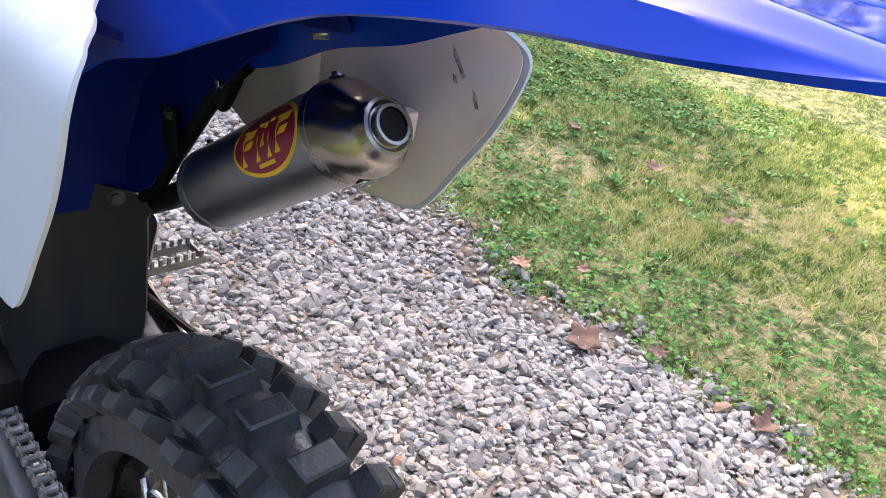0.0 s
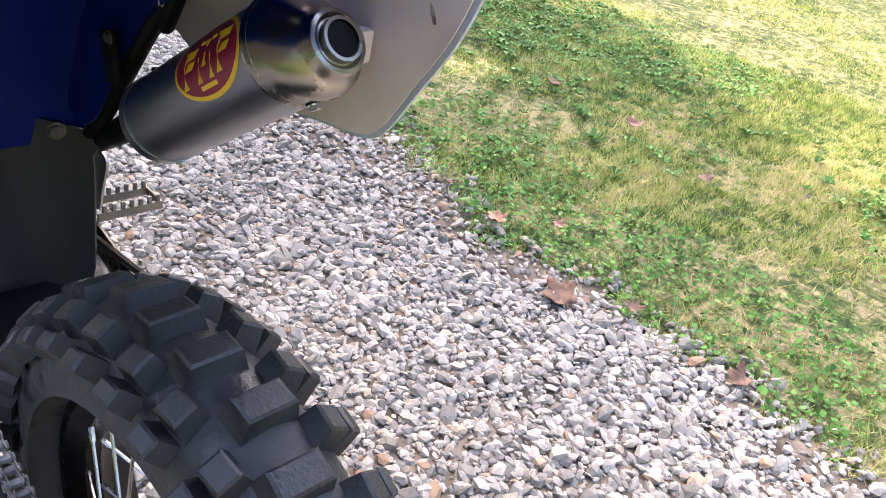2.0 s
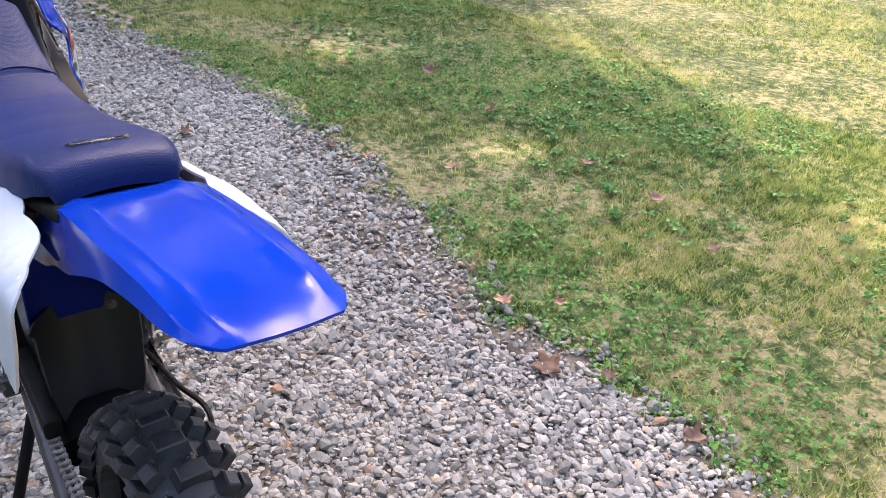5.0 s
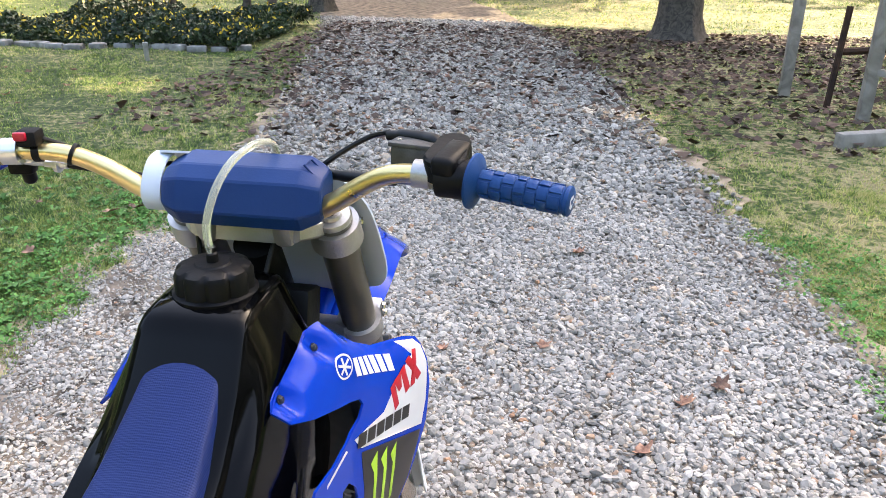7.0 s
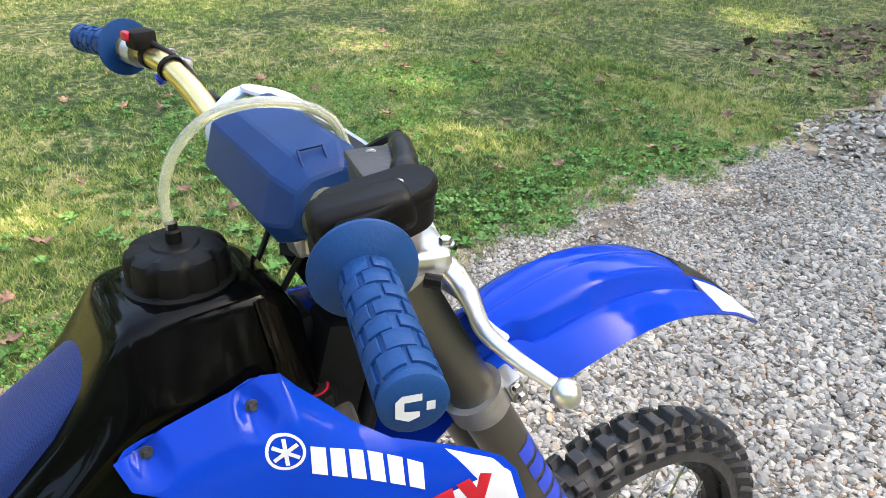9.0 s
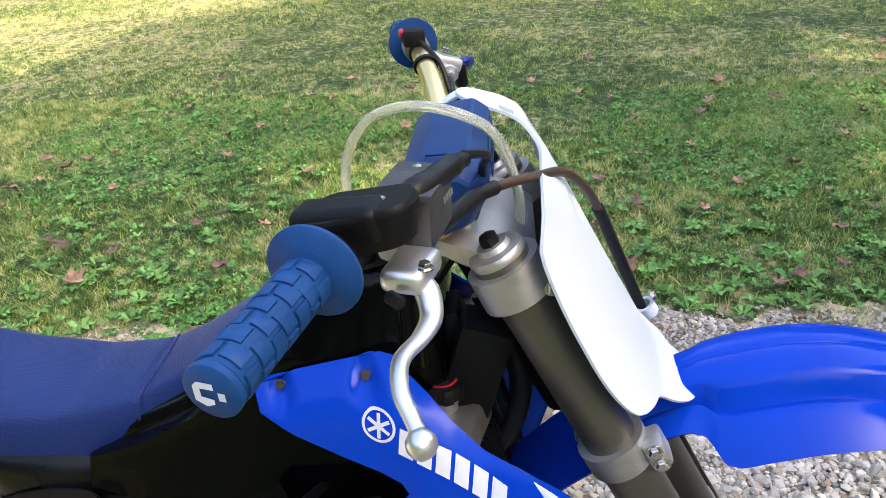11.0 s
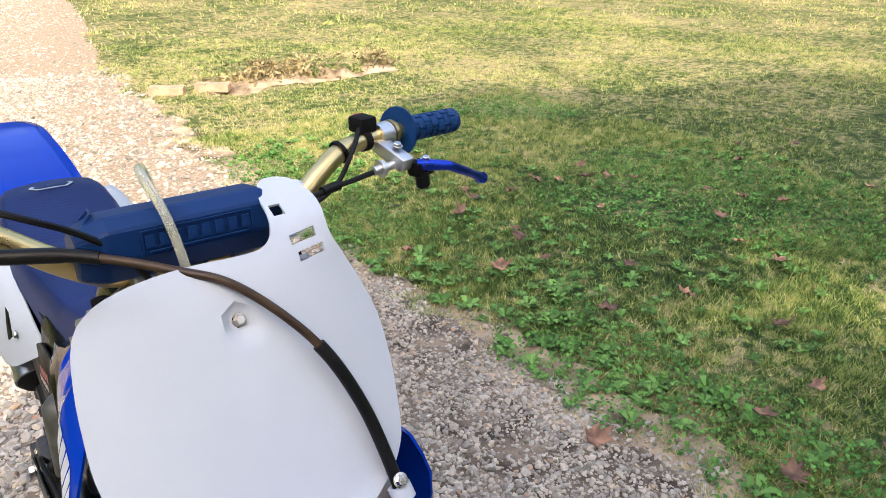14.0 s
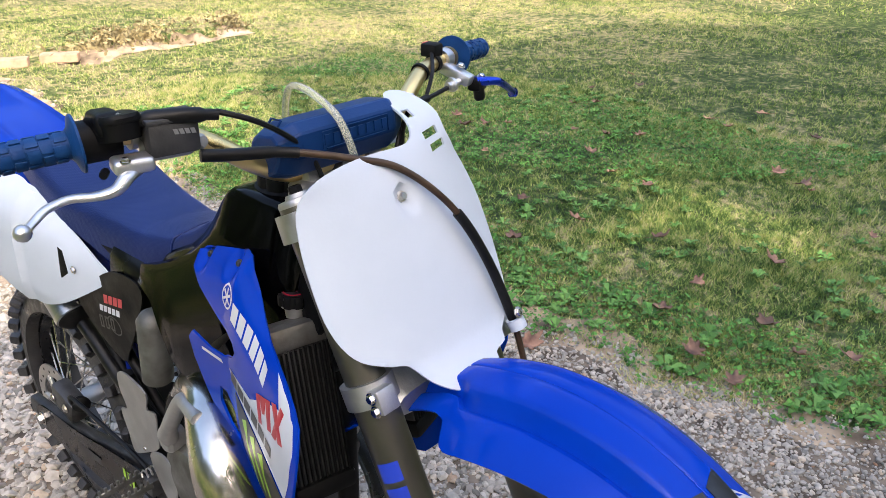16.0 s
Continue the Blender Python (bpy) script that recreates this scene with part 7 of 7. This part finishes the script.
# ---- things round the drive ----
def leaf_mesh(lobes, seed):
    """A curled dead leaf with a lobed outline and a stalk."""
    r = random.Random(seed)
    out = []
    n = lobes * 8
    for k in range(n):
        a = 2 * math.pi * k / n
        out.append((math.cos(a) * (0.05 + 0.011 * math.cos(lobes * a)) * (1 + 0.25 * math.cos(a)), math.sin(a) * (0.04 + 0.009 * math.cos(lobes * a)) * r.uniform(0.88, 1.1)))
    cu, cv, tw = r.uniform(3, 9), r.uniform(4, 13) * r.choice((-1, 1, 1)), r.uniform(-9, 9)
    bm = sheet(out, lambda u, v: Vector((u, v, 0.012 + cu * u * u * 0.9 + cv * v * v + tw * u * v + 0.004 * math.sin(u * 90) * math.sin(v * 80))), 0.0008, step=0.014)
    add_tube(bm, spline([(-0.03, 0, 0.014), (-0.07, 0.003, 0.02), (-0.1, 0.012, 0.026)], 3), 0.0012, 5)
    lo = min(v.co.z for v in bm.verts)
    bmesh.ops.translate(bm, vec=(0, 0, -lo), verts=bm.verts)
    me = bpy.data.meshes.new("fallen_leaf")
    bm.to_mesh(me)
    bm.free()
    me.materials.append(DRY_LEAF)
    me.shade_smooth()
    return me


LEAVES = [leaf_mesh(5 + k % 3, k) for k in range(6)]
spots = [(1.23, 0.47, 1.3), (1.33, 0.79, 1.0), (1.34, 0.33, 0.7), (1.356, 0.035, 0.9), (1.49, 0.69, 0.5), (1.4, 1.04, 0.6), (2.31, 0.65, 0.9), (1.525, 2.24, 0.9), (1.585, 2.03, 0.8), (0.69, 2.24, 0.9), (0.86, 2.55, 1.0), (0.99, 2.67, 1.0),
         (0.35, 2.86, 0.8), (0.48, 3.84, 1.1), (-0.03, 2.77, 0.7), (2.64, 2.98, 1.4), (1.87, 1.75, 1.1), (-3.31, 4.66, 1.4), (-2.3, 2.98, 1.0), (-3.0, 0.09, 1.0), (-2.56, 0.93, 1.2), (-2.03, 1.09, 1.3), (-1.59, 1.15, 1.0), (-2.59, -1.35, 1.1), (-2.39, -0.29, 0.9),
         (-1.34, 0.5, 1.2), (-1.67, 0.97, 1.2), (-2.0, 1.4, 1.0), (-1.9, 1.25, 0.9), (-2.5, 1.7, 1.0), (-2.85, -1.43, 1.2), (-3.14, -1.3, 1.4), (-3.27, -1.48, 1.0), (-2.35, -1.39, 1.0), (-3.37, -1.13, 0.9), (-2.25, -0.92, 0.8), (-4.92, -1.0, 1.3), (-3.76, -0.37, 1.0), (-3.63, -0.53, 1.0), (-4.23, -0.97, 1.1)]
lr = random.Random(5)
for _ in range(34):
    spots.append((lr.uniform(-4.6, -1.75), lr.uniform(-1.4, 2.6), lr.uniform(0.7, 1.25)))
for _ in range(135):
    x, y = lr.uniform(-5.5, 4.5), lr.uniform(-2.5, 8.5)
    if lr.random() < 0.5:
        x, y = lr.uniform(-6, -1.9), lr.uniform(1.5, 8)
    if not on_drive(np.array(x), np.array(y), 0.1) or y > 5:
        spots.append((x, y, lr.uniform(0.6, 1.2)))
for k, (x, y, s) in enumerate(spots):
    lf = new("fallen_leaf", LEAVES[k % 6])
    lf.matrix_world = Matrix.Translation((x, y, float(land(x, y)) + (0.022 if on_drive(np.array(x), np.array(y)) else 0.045))) @ Matrix.Rotation(lr.uniform(0, 6.28), 4, "Z") @ Matrix.Rotation(lr.uniform(-0.4, 0.4), 4, "X") @ Matrix.Scale(s * 0.72, 4)
    tagged(lf, "curled dry brown leaf lying on the ground", "leaf", "fallen leaves")

# leaf litter where the drive runs under the tree
n = 13000
lx, ly = rng.uniform(-3.6, 6.0, n), 5.6 + 7.6 * rng.uniform(0, 1, n) ** 0.6
sz = rng.uniform(0.025, 0.06, n)
a = rng.uniform(0, 6.28, n)
z = land(lx, ly) + rng.uniform(0.012, 0.035, n)
c, s = np.cos(a) * sz, np.sin(a) * sz
t1, t2 = rng.normal(0, 0.3, (2, n)) * sz
v = np.stack([np.stack([lx + c, ly + s, z + t1], -1), np.stack([lx - s * 0.6, ly + c * 0.6, z + t2], -1), np.stack([lx - c, ly - s, z + t1], -1), np.stack([lx + s * 0.6, ly - c * 0.6, z - t2], -1)], 1)
tagged(big_mesh("leaf_litter", v.reshape(-1, 3), np.arange(4 * n).reshape(n, 4), LITTER), "scattered dead leaves under the tree", "leaves", kind="stuff")


# Shade outline on the ground; the crowns, out of view, are cut to it.
SHADE = [(8.5, 4.6), (6.6, 4.4), (5.1, 4.35), (4.0, 3.9), (3.8, 2.9), (3.65, 2.1), (3.55, 1.6), (3.2, 1.1), (2.7, 0.5), (2.3, 0.0), (1.8, -0.4), (0.8, -0.45), (0.1, -0.7), (-0.3, -1.1), (-0.44, -1.3), (-0.6, -1.46), (-1.4, -1.8), (-2.36, -2.04), (-2.85, -3.1), (-3.5, -3.76), (-4.3, -3.8), (-5.2, -2.87), (-6.1, -2.7), (-7.5, -2.5), (-8.3, -1.63), (-9.3, -0.5), (-9.6, 1.1), (-10.5, 4), (-9.5, 8), (-4, 12.6), (-2.2, 13.8), (1.4, 13.7), (2.4, 12.5), (6, 11), (9, 9)]
# sun flecks, for which gaps are cut in the crowns: centre and half-axes on the ground
FLECKS = [(2.58, 3.66, 0.32, 0.26), (4.24, 6.17, 0.6, 0.3), (2.3, 1.83, 0.2, 0.16), (0.82, 7.09, 0.3, 0.2), (-4.13, 7.32, 0.45, 0.25), (-5.53, 3.72, 0.5, 0.3), (-7.5, 2.85, 0.6, 0.4), (-4.04, 3.44, 0.34, 0.25), (-2.82, 3.12, 0.5, 0.24), (-4.34, 7.6, 0.4, 0.3),
          (-3.08, 0.48, 0.36, 0.3), (-2.55, 0.21, 0.24, 0.16), (-3.25, -0.1, 0.22, 0.16), (-3.05, 0.98, 0.26, 0.2), (-0.45, 8.1, 0.3, 0.12), (-6.4, 5.2, 0.4, 0.3), (-8.6, 4.2, 0.7, 0.5), (4.6, 5.1, 0.5, 0.2)]
RIM = SHADE[1:26]


def clumps_over(x0, x1, middle, radius, low, high, seed):
    """Places of leaf clumps of one crown: a dome whose shade falls on the shaded stretch of ground between x0 and x1."""
    tr = random.Random(seed)
    out = []
    x = x0
    while x < x1:
        y = -4.0
        while y < 13.0:
            px, py = x + tr.uniform(-0.45, 0.45), y + tr.uniform(-0.45, 0.45)
            if inside((px, py), SHADE):
                d = min(1.0, math.hypot(px - middle[0], py - middle[1]) / radius)
                h = low + (high - low) * (1 - d * d) * tr.uniform(0.3, 1.0)
                out.append(Vector((px, py, 0)) + SUN_WAY * (h / SUN_WAY.z))
                # second clump where thin leaves would let sun onto the machine
                if abs(px + 0.55) < 0.9 and -1.3 < py < 1.3:
                    out.append(Vector((px + tr.uniform(-0.4, 0.4), py + tr.uniform(-0.4, 0.4), 0)) + SUN_WAY * ((h + 0.8) / SUN_WAY.z))
            y += 0.85
        x += 0.85
    # extra clumps on the sunny rim, hung lowest, sharpen the edge of the shade
    for (ax, ay), (bx, by) in zip(RIM, RIM[1:]):
        many = max(1, round(math.hypot(bx - ax, by - ay) / 0.2))
        for k in range(many):
            px, py = ax + (bx - ax) * k / many, ay + (by - ay) * k / many
            if x0 <= px < x1:
                turn = math.atan2(4.5 - py, -1.5 - px)
                out.append(Vector((px + 0.2 * math.cos(turn), py + 0.2 * math.sin(turn), 0)) + SUN_WAY * ((low + tr.uniform(0, 0.8)) / SUN_WAY.z))
    return out


def crown_rim(x, y):
    hit = np.zeros(len(x), bool)
    for (x1, y1), (x2, y2) in zip(SHADE, SHADE[1:] + SHADE[:1]):
        if y1 != y2:
            hit ^= ((y1 > y) != (y2 > y)) & (x < (x2 - x1) * (y - y1) / (y2 - y1) + x1)
    return hit


def tree(x, y, r, height, clumps, per, label, seed):
    """A trunk with a flared foot, limbs, and a crown of many separate leaves in uneven clumps."""
    g = np.random.default_rng(seed)
    ob = thing("tree", label, "tree", (x, y, float(land(x, y))))
    bm = bmesh.new()
    rings = []
    for h, k in ((-0.1, 1.75), (0.0, 1.5), (0.12, 1.22), (0.35, 1.06), (0.8, 1.0), (2.0, 0.92), (height * 0.45, 0.75), (height * 0.7, 0.45), (height * 0.9, 0.15)):
        ring = []
        for j in range(28):
            a = 2 * math.pi * j / 28
            f = r * k * (1 + 0.07 * math.sin(5 * a + 1) * (1.6 if h < 0.3 else 0.6) + 0.04 * math.sin(11 * a + h))
            ring.append(bm.verts.new((f * math.cos(a) + 0.02 * h * math.sin(seed), f * math.sin(a), h)))
        rings.append(ring)
    skin(bm, rings, True, True)
    part("trunk", bm, BARK, ob)
    base = Vector((x, y, 0))
    for k in range(11):
        p = Vector((0, 0, height * (0.32 + 0.045 * k)))
        q = clumps[(k * 37 + 11) % len(clumps)] - base
        part("limb", tube(spline([p, p.lerp(q, 0.45) + Vector((0, 0, 0.5)), q], 5), [r * 0.4, r * 0.36, r * 0.33, r * 0.3, r * 0.26, r * 0.22, r * 0.18, r * 0.14, r * 0.1, r * 0.06, r * 0.03], 8), BARK, ob)
    pos = np.concatenate([np.array(q - base) + g.normal(0, 1, (per, 3)) * np.array([0.42, 0.42, 0.35]) for q in clumps])
    # drop leaves whose shadow falls on a sun fleck or outside the SHADE outline
    sx = pos[:, 0] + x - SUN_WAY.x / SUN_WAY.z * pos[:, 2]
    sy = pos[:, 1] + y - SUN_WAY.y / SUN_WAY.z * pos[:, 2]
    keep = crown_rim(sx, sy)
    for fx, fy, fa, fb in FLECKS:
        keep &= (((sx - fx) / fa) ** 2 + ((sy - fy) / fb) ** 2 > 1.7) | (g.uniform(size=len(pos)) < 0.06)
    pos = pos[keep]
    n = len(pos)
    e1 = g.normal(size=(n, 3))
    e1 /= np.linalg.norm(e1, axis=1)[:, None]
    e2 = np.cross(e1, g.normal(size=(n, 3)))
    e2 /= np.linalg.norm(e2, axis=1)[:, None]
    s = g.uniform(0.07, 0.13, n)[:, None]
    v = np.stack([pos + e1 * s, pos + e2 * s * 0.6, pos - e1 * s, pos - e2 * s * 0.6], 1)
    cr = big_mesh("crown", v.reshape(-1, 3), np.arange(4 * n).reshape(n, 4), LEAF)
    cr.parent = ob
    return ob


tree(1.85, 12.6, 0.3, 19, clumps_over(-5.6, 3.4, (-1.5, 4.8), 9.0, 9.5, 15.0, 3), 430, "large broadleaf tree beside the gravel drive", 3)
tree(7.2, 10.6, 0.24, 15, clumps_over(3.4, 9.0, (5.5, 6.5), 5.0, 8.0, 12.0, 4), 330, "mature tree behind the wooden frame", 4)
tree(-4.5, 15.0, 0.2, 17, clumps_over(-11.0, -5.6, (-8, 4.5), 8.0, 9.0, 13.0, 6), 460, "tree growing out of the flower bed", 6)


def far_woods():
    """Unseen woods all round, some thirty metres off, added to block low sky light."""
    g = np.random.default_rng(31)
    n = 60000
    a = g.uniform(0, 2 * math.pi, n)
    r = 30 + 9 * g.uniform(0, 1, n) + 3 * np.sin(a * 7)
    top = 15 + 2.5 * np.sin(a * 9 + 1) + 1.6 * np.sin(a * 23)
    p = np.stack([r * np.cos(a), 2 + r * np.sin(a), top * g.uniform(0.01, 1, n) ** 0.8], -1)
    e1 = g.normal(size=(n, 3))
    e1 /= np.linalg.norm(e1, axis=1)[:, None]
    e2 = np.cross(e1, g.normal(size=(n, 3)))
    e2 /= np.linalg.norm(e2, axis=1)[:, None]
    s = g.uniform(0.3, 0.7, n)[:, None]
    v = np.stack([p + e1 * s, p + e2 * s * 0.6, p - e1 * s, p - e2 * s * 0.6], 1)
    return tagged(big_mesh("far_woods", v.reshape(-1, 3), np.arange(4 * n).reshape(n, 4), LEAF), "dark green woods added round the lawn to block low sky", "woods", kind="stuff")


far_woods()


def post(parent, x, y, w, h, lean=0.0):
    bm = box((x, y, h / 2 - 0.03), (w, w * 0.9, h + 0.06), Matrix.Rotation(lean, 3, "Y"), 0.006)
    return part("post", bm, WOOD, parent)


frame_ob = thing("wooden_frame", "weathered grey wooden garden frame with ladder sides", "garden frame", (0, 0, 0))
for x, y in ((2.45, 8.35), (2.87, 7.32), (3.27, 7.05), (4.16, 7.55), (4.3, 7.2)):
    post(frame_ob, x, y, 0.1 if x != 3.27 else 0.12, 2.2)
for (x0, y0), (x1, y1), hs in (((2.87, 7.32), (3.27, 7.05), (0.42, 0.85, 1.25)), ((4.16, 7.55), (4.3, 7.2), (0.18, 0.48, 0.78, 1.1))):
    for h in hs:
        d = Vector((x1 - x0, y1 - y0, 0))
        part("rung", box(((x0 + x1) / 2, (y0 + y1) / 2, h), (d.length, 0.045, 0.06), Matrix.Rotation(math.atan2(d.y, d.x), 3, "Z"), 0.005), WOOD, frame_ob)
part("sill_beam", box((3.38, 6.78, 0.05), (2.15, 0.1, 0.12), Matrix.Rotation(math.atan2(0.85, 1.9), 3, "Z"), 0.01), WOOD, frame_ob, "low timber lying along the foot")
imp = thing("old_implement", "rusty iron farm implement standing behind the frame", "implement", (0, 0, 0))
part("iron_beam", tube([(2.75, 7.9, 0.5), (3.5, 8.0, 0.55), (4.2, 8.1, 0.45)], 0.035, 8), RUST, imp)
part("iron_wheel", lathe([(0.17, -0.012), (0.19, -0.012), (0.19, 0.012), (0.17, 0.012)], (4.0, 7.95, 0.2), (0.3, 1, 0), 30, True), RUST, imp)
for a in range(6):
    d = Vector((math.cos(a * 1.047), -0.3 * math.cos(a * 1.047), math.sin(a * 1.047))) * 0.17
    part("wheel_spoke", tube([(4.0, 7.95, 0.2), Vector((4.0, 7.95, 0.2)) + d], 0.01, 6), RUST, imp)
for x, y in ((2.72, 7.85), (3.35, 7.95), (4.1, 7.95)):
    part("iron_leg", tube([(x, y, 0.0), (x + 0.05, y + 0.05, 0.9)], 0.03, 8), RUST, imp)
part("iron_brace", tube([(3.1, 7.9, 1.3), (3.45, 7.95, 0.1)], 0.018, 8), RUST, imp)

# flower bed
bed = thing("flower_bed", "planted bed with yellow flowers and a low border", "flower bed", (0, 0, 0))
br = random.Random(9)
n = 45000
g = np.random.default_rng(21)
bx, by = g.uniform(-7.6, -3.9, n), g.uniform(9.7, 12.8, n)
tall = 0.5 + 0.25 * np.sin(bx * 2.3 + 1.7 * np.sin(by * 1.9)) + 0.25 * np.sin(by * 3.7 + 1.3 * np.sin(bx * 4.1)) + 0.12 * np.sin(bx * 11.0 + by * 7.0)
hz = 0.03 + 0.36 * np.clip(tall, 0.12, 1) * g.uniform(0.0, 1.0, n) ** 0.5
bz = land(bx, by) + hz
e1 = g.normal(size=(n, 3)); e1 /= np.linalg.norm(e1, axis=1)[:, None]
e2 = np.cross(e1, g.normal(size=(n, 3))); e2 /= np.linalg.norm(e2, axis=1)[:, None]
pos = np.stack([bx, by, bz], -1)
s = g.uniform(0.015, 0.045, n)[:, None]
v = np.stack([pos + e1 * s, pos + e2 * s * 0.5, pos - e1 * s, pos - e2 * s * 0.5], 1)
ob = big_mesh("foliage", v.reshape(-1, 3), np.arange(4 * n).reshape(n, 4), SHRUB)
ob.parent = bed
k = g.choice(n, 900, replace=False)
v2 = v[k] * 1.0
v2[..., 2] += 0.05
ob = big_mesh("blossom", v2.reshape(-1, 3), np.arange(4 * len(k)).reshape(-1, 4), FLOWER)
ob.parent = bed
for j in range(14):
    x0 = -7.4 + j * 0.27
    part("border_stone", box((x0, 9.45 + 0.12 * math.sin(j) + 0.03 * j, 0.03), (br.uniform(0.2, 0.27), br.uniform(0.12, 0.18), br.uniform(0.08, 0.13)), Matrix.Rotation(br.uniform(-0.3, 0.3), 3, "Z"), 0.025), BORDER, bed)
for x0, y0, r0 in ((-5.0, 12.6, 0.07), (-4.65, 12.8, 0.08), (-6.2, 12.4, 0.05)):
    part("stem", tube(spline([(x0, y0, -0.05), (x0 + 0.05, y0, 0.8), (x0 - 0.1, y0 + 0.1, 2.0)], 4), r0, 10), BARK, bed)
stub = thing("pipe_stub", "short grey pipe standing in the lawn", "pipe", (-4.7, 8.9, 0))
part("pipe", tube([(0, 0, -0.02), (0, 0, 0.2)], 0.03, 14), CAST, stub)
part("pipe_cap", lathe([(0.034, 0), (0.034, 0.03), (0.0, 0.032)], (0, 0, 0.19), (0, 0, 1), 14), CAST, stub)

# bricks by the ditch behind the machine
for x, y, a in ((-1.84, -5.12, -0.5), (-2.23, -5.04, -0.6)):
    bk = new("loose_brick", bpy.data.meshes.new("loose_brick"))
    b2 = box((0, 0, 0.035), (0.3, 0.14, 0.07), None, 0.008)
    if x < -2:
        for hx in (-0.07, 0.0, 0.07):
            add_tube(b2, [(hx, 0.071, 0.035), (hx, 0.0705, 0.035)], 0.016, 10)
    b2.to_mesh(bk.data)
    b2.free()
    bk.data.materials.append(BRICK)
    bk.matrix_world = pose(x, y, float(land(x, y)) - 0.005, 0, 0, math.degrees(a))
    tagged(bk, "weathered red brick lying beside the ditch", "brick", "loose bricks")
# rough weeds along the ditch
n = 3200
wx = g.uniform(-4.2, -2.1, n)
wy = -5.22 + g.normal(0, 0.1, n)
keep_w = np.sin(wx * 4.1 + 1.0) + g.normal(0, 0.5, n) > -0.2
wx, wy = wx[keep_w], wy[keep_w]
n = len(wx)
pos = np.stack([wx, wy, land(wx, wy) + g.uniform(0.0, 0.12, n)], -1)
e1 = g.normal(size=(n, 3)); e1 /= np.linalg.norm(e1, axis=1)[:, None]
e2 = np.cross(e1, g.normal(size=(n, 3))); e2 /= np.linalg.norm(e2, axis=1)[:, None]
s = g.uniform(0.015, 0.04, n)[:, None]
v = np.stack([pos + e1 * s, pos + e2 * s * 0.4, pos - e1 * s, pos - e2 * s * 0.4], 1)
tagged(big_mesh("ditch_weeds", v.reshape(-1, 3), np.arange(4 * n).reshape(n, 4), DRY_WEED), "rough dry weeds along a small ditch", "weeds", kind="stuff")

def earth_bank():
    """The bare, slumped earth of the ditch, lying on the ground sheet."""
    xs = np.linspace(-4.15, -2.15, 70)
    k = np.linspace(0, 1, 14)
    y0 = -4.9 + 0.05 * np.sin(xs * 7) + 0.03 * np.sin(xs * 17)
    y1 = -5.16 - 0.1 * np.abs(np.sin(xs * 2.6 + 0.4)) + 0.04 * np.sin(xs * 13)
    gx = np.repeat(xs[:, None], 14, 1)
    gy = y0[:, None] * (1 - k) + y1[:, None] * k
    gz = land(gx, gy) + 0.004 + 0.012 * np.abs(np.sin(gx * 23) * np.sin(gy * 31)) * np.sin(np.pi * k)
    i = np.arange(70 * 14).reshape(70, 14)
    f = np.stack([i[:-1, :-1], i[:-1, 1:], i[1:, 1:], i[1:, :-1]], -1).reshape(-1, 4)
    return tagged(big_mesh("ditch_bank", np.stack([gx, gy, gz], -1).reshape(-1, 3), f, EARTH, True), "bare tan earth of a small slumped ditch", "earth", kind="structure")


earth_bank()
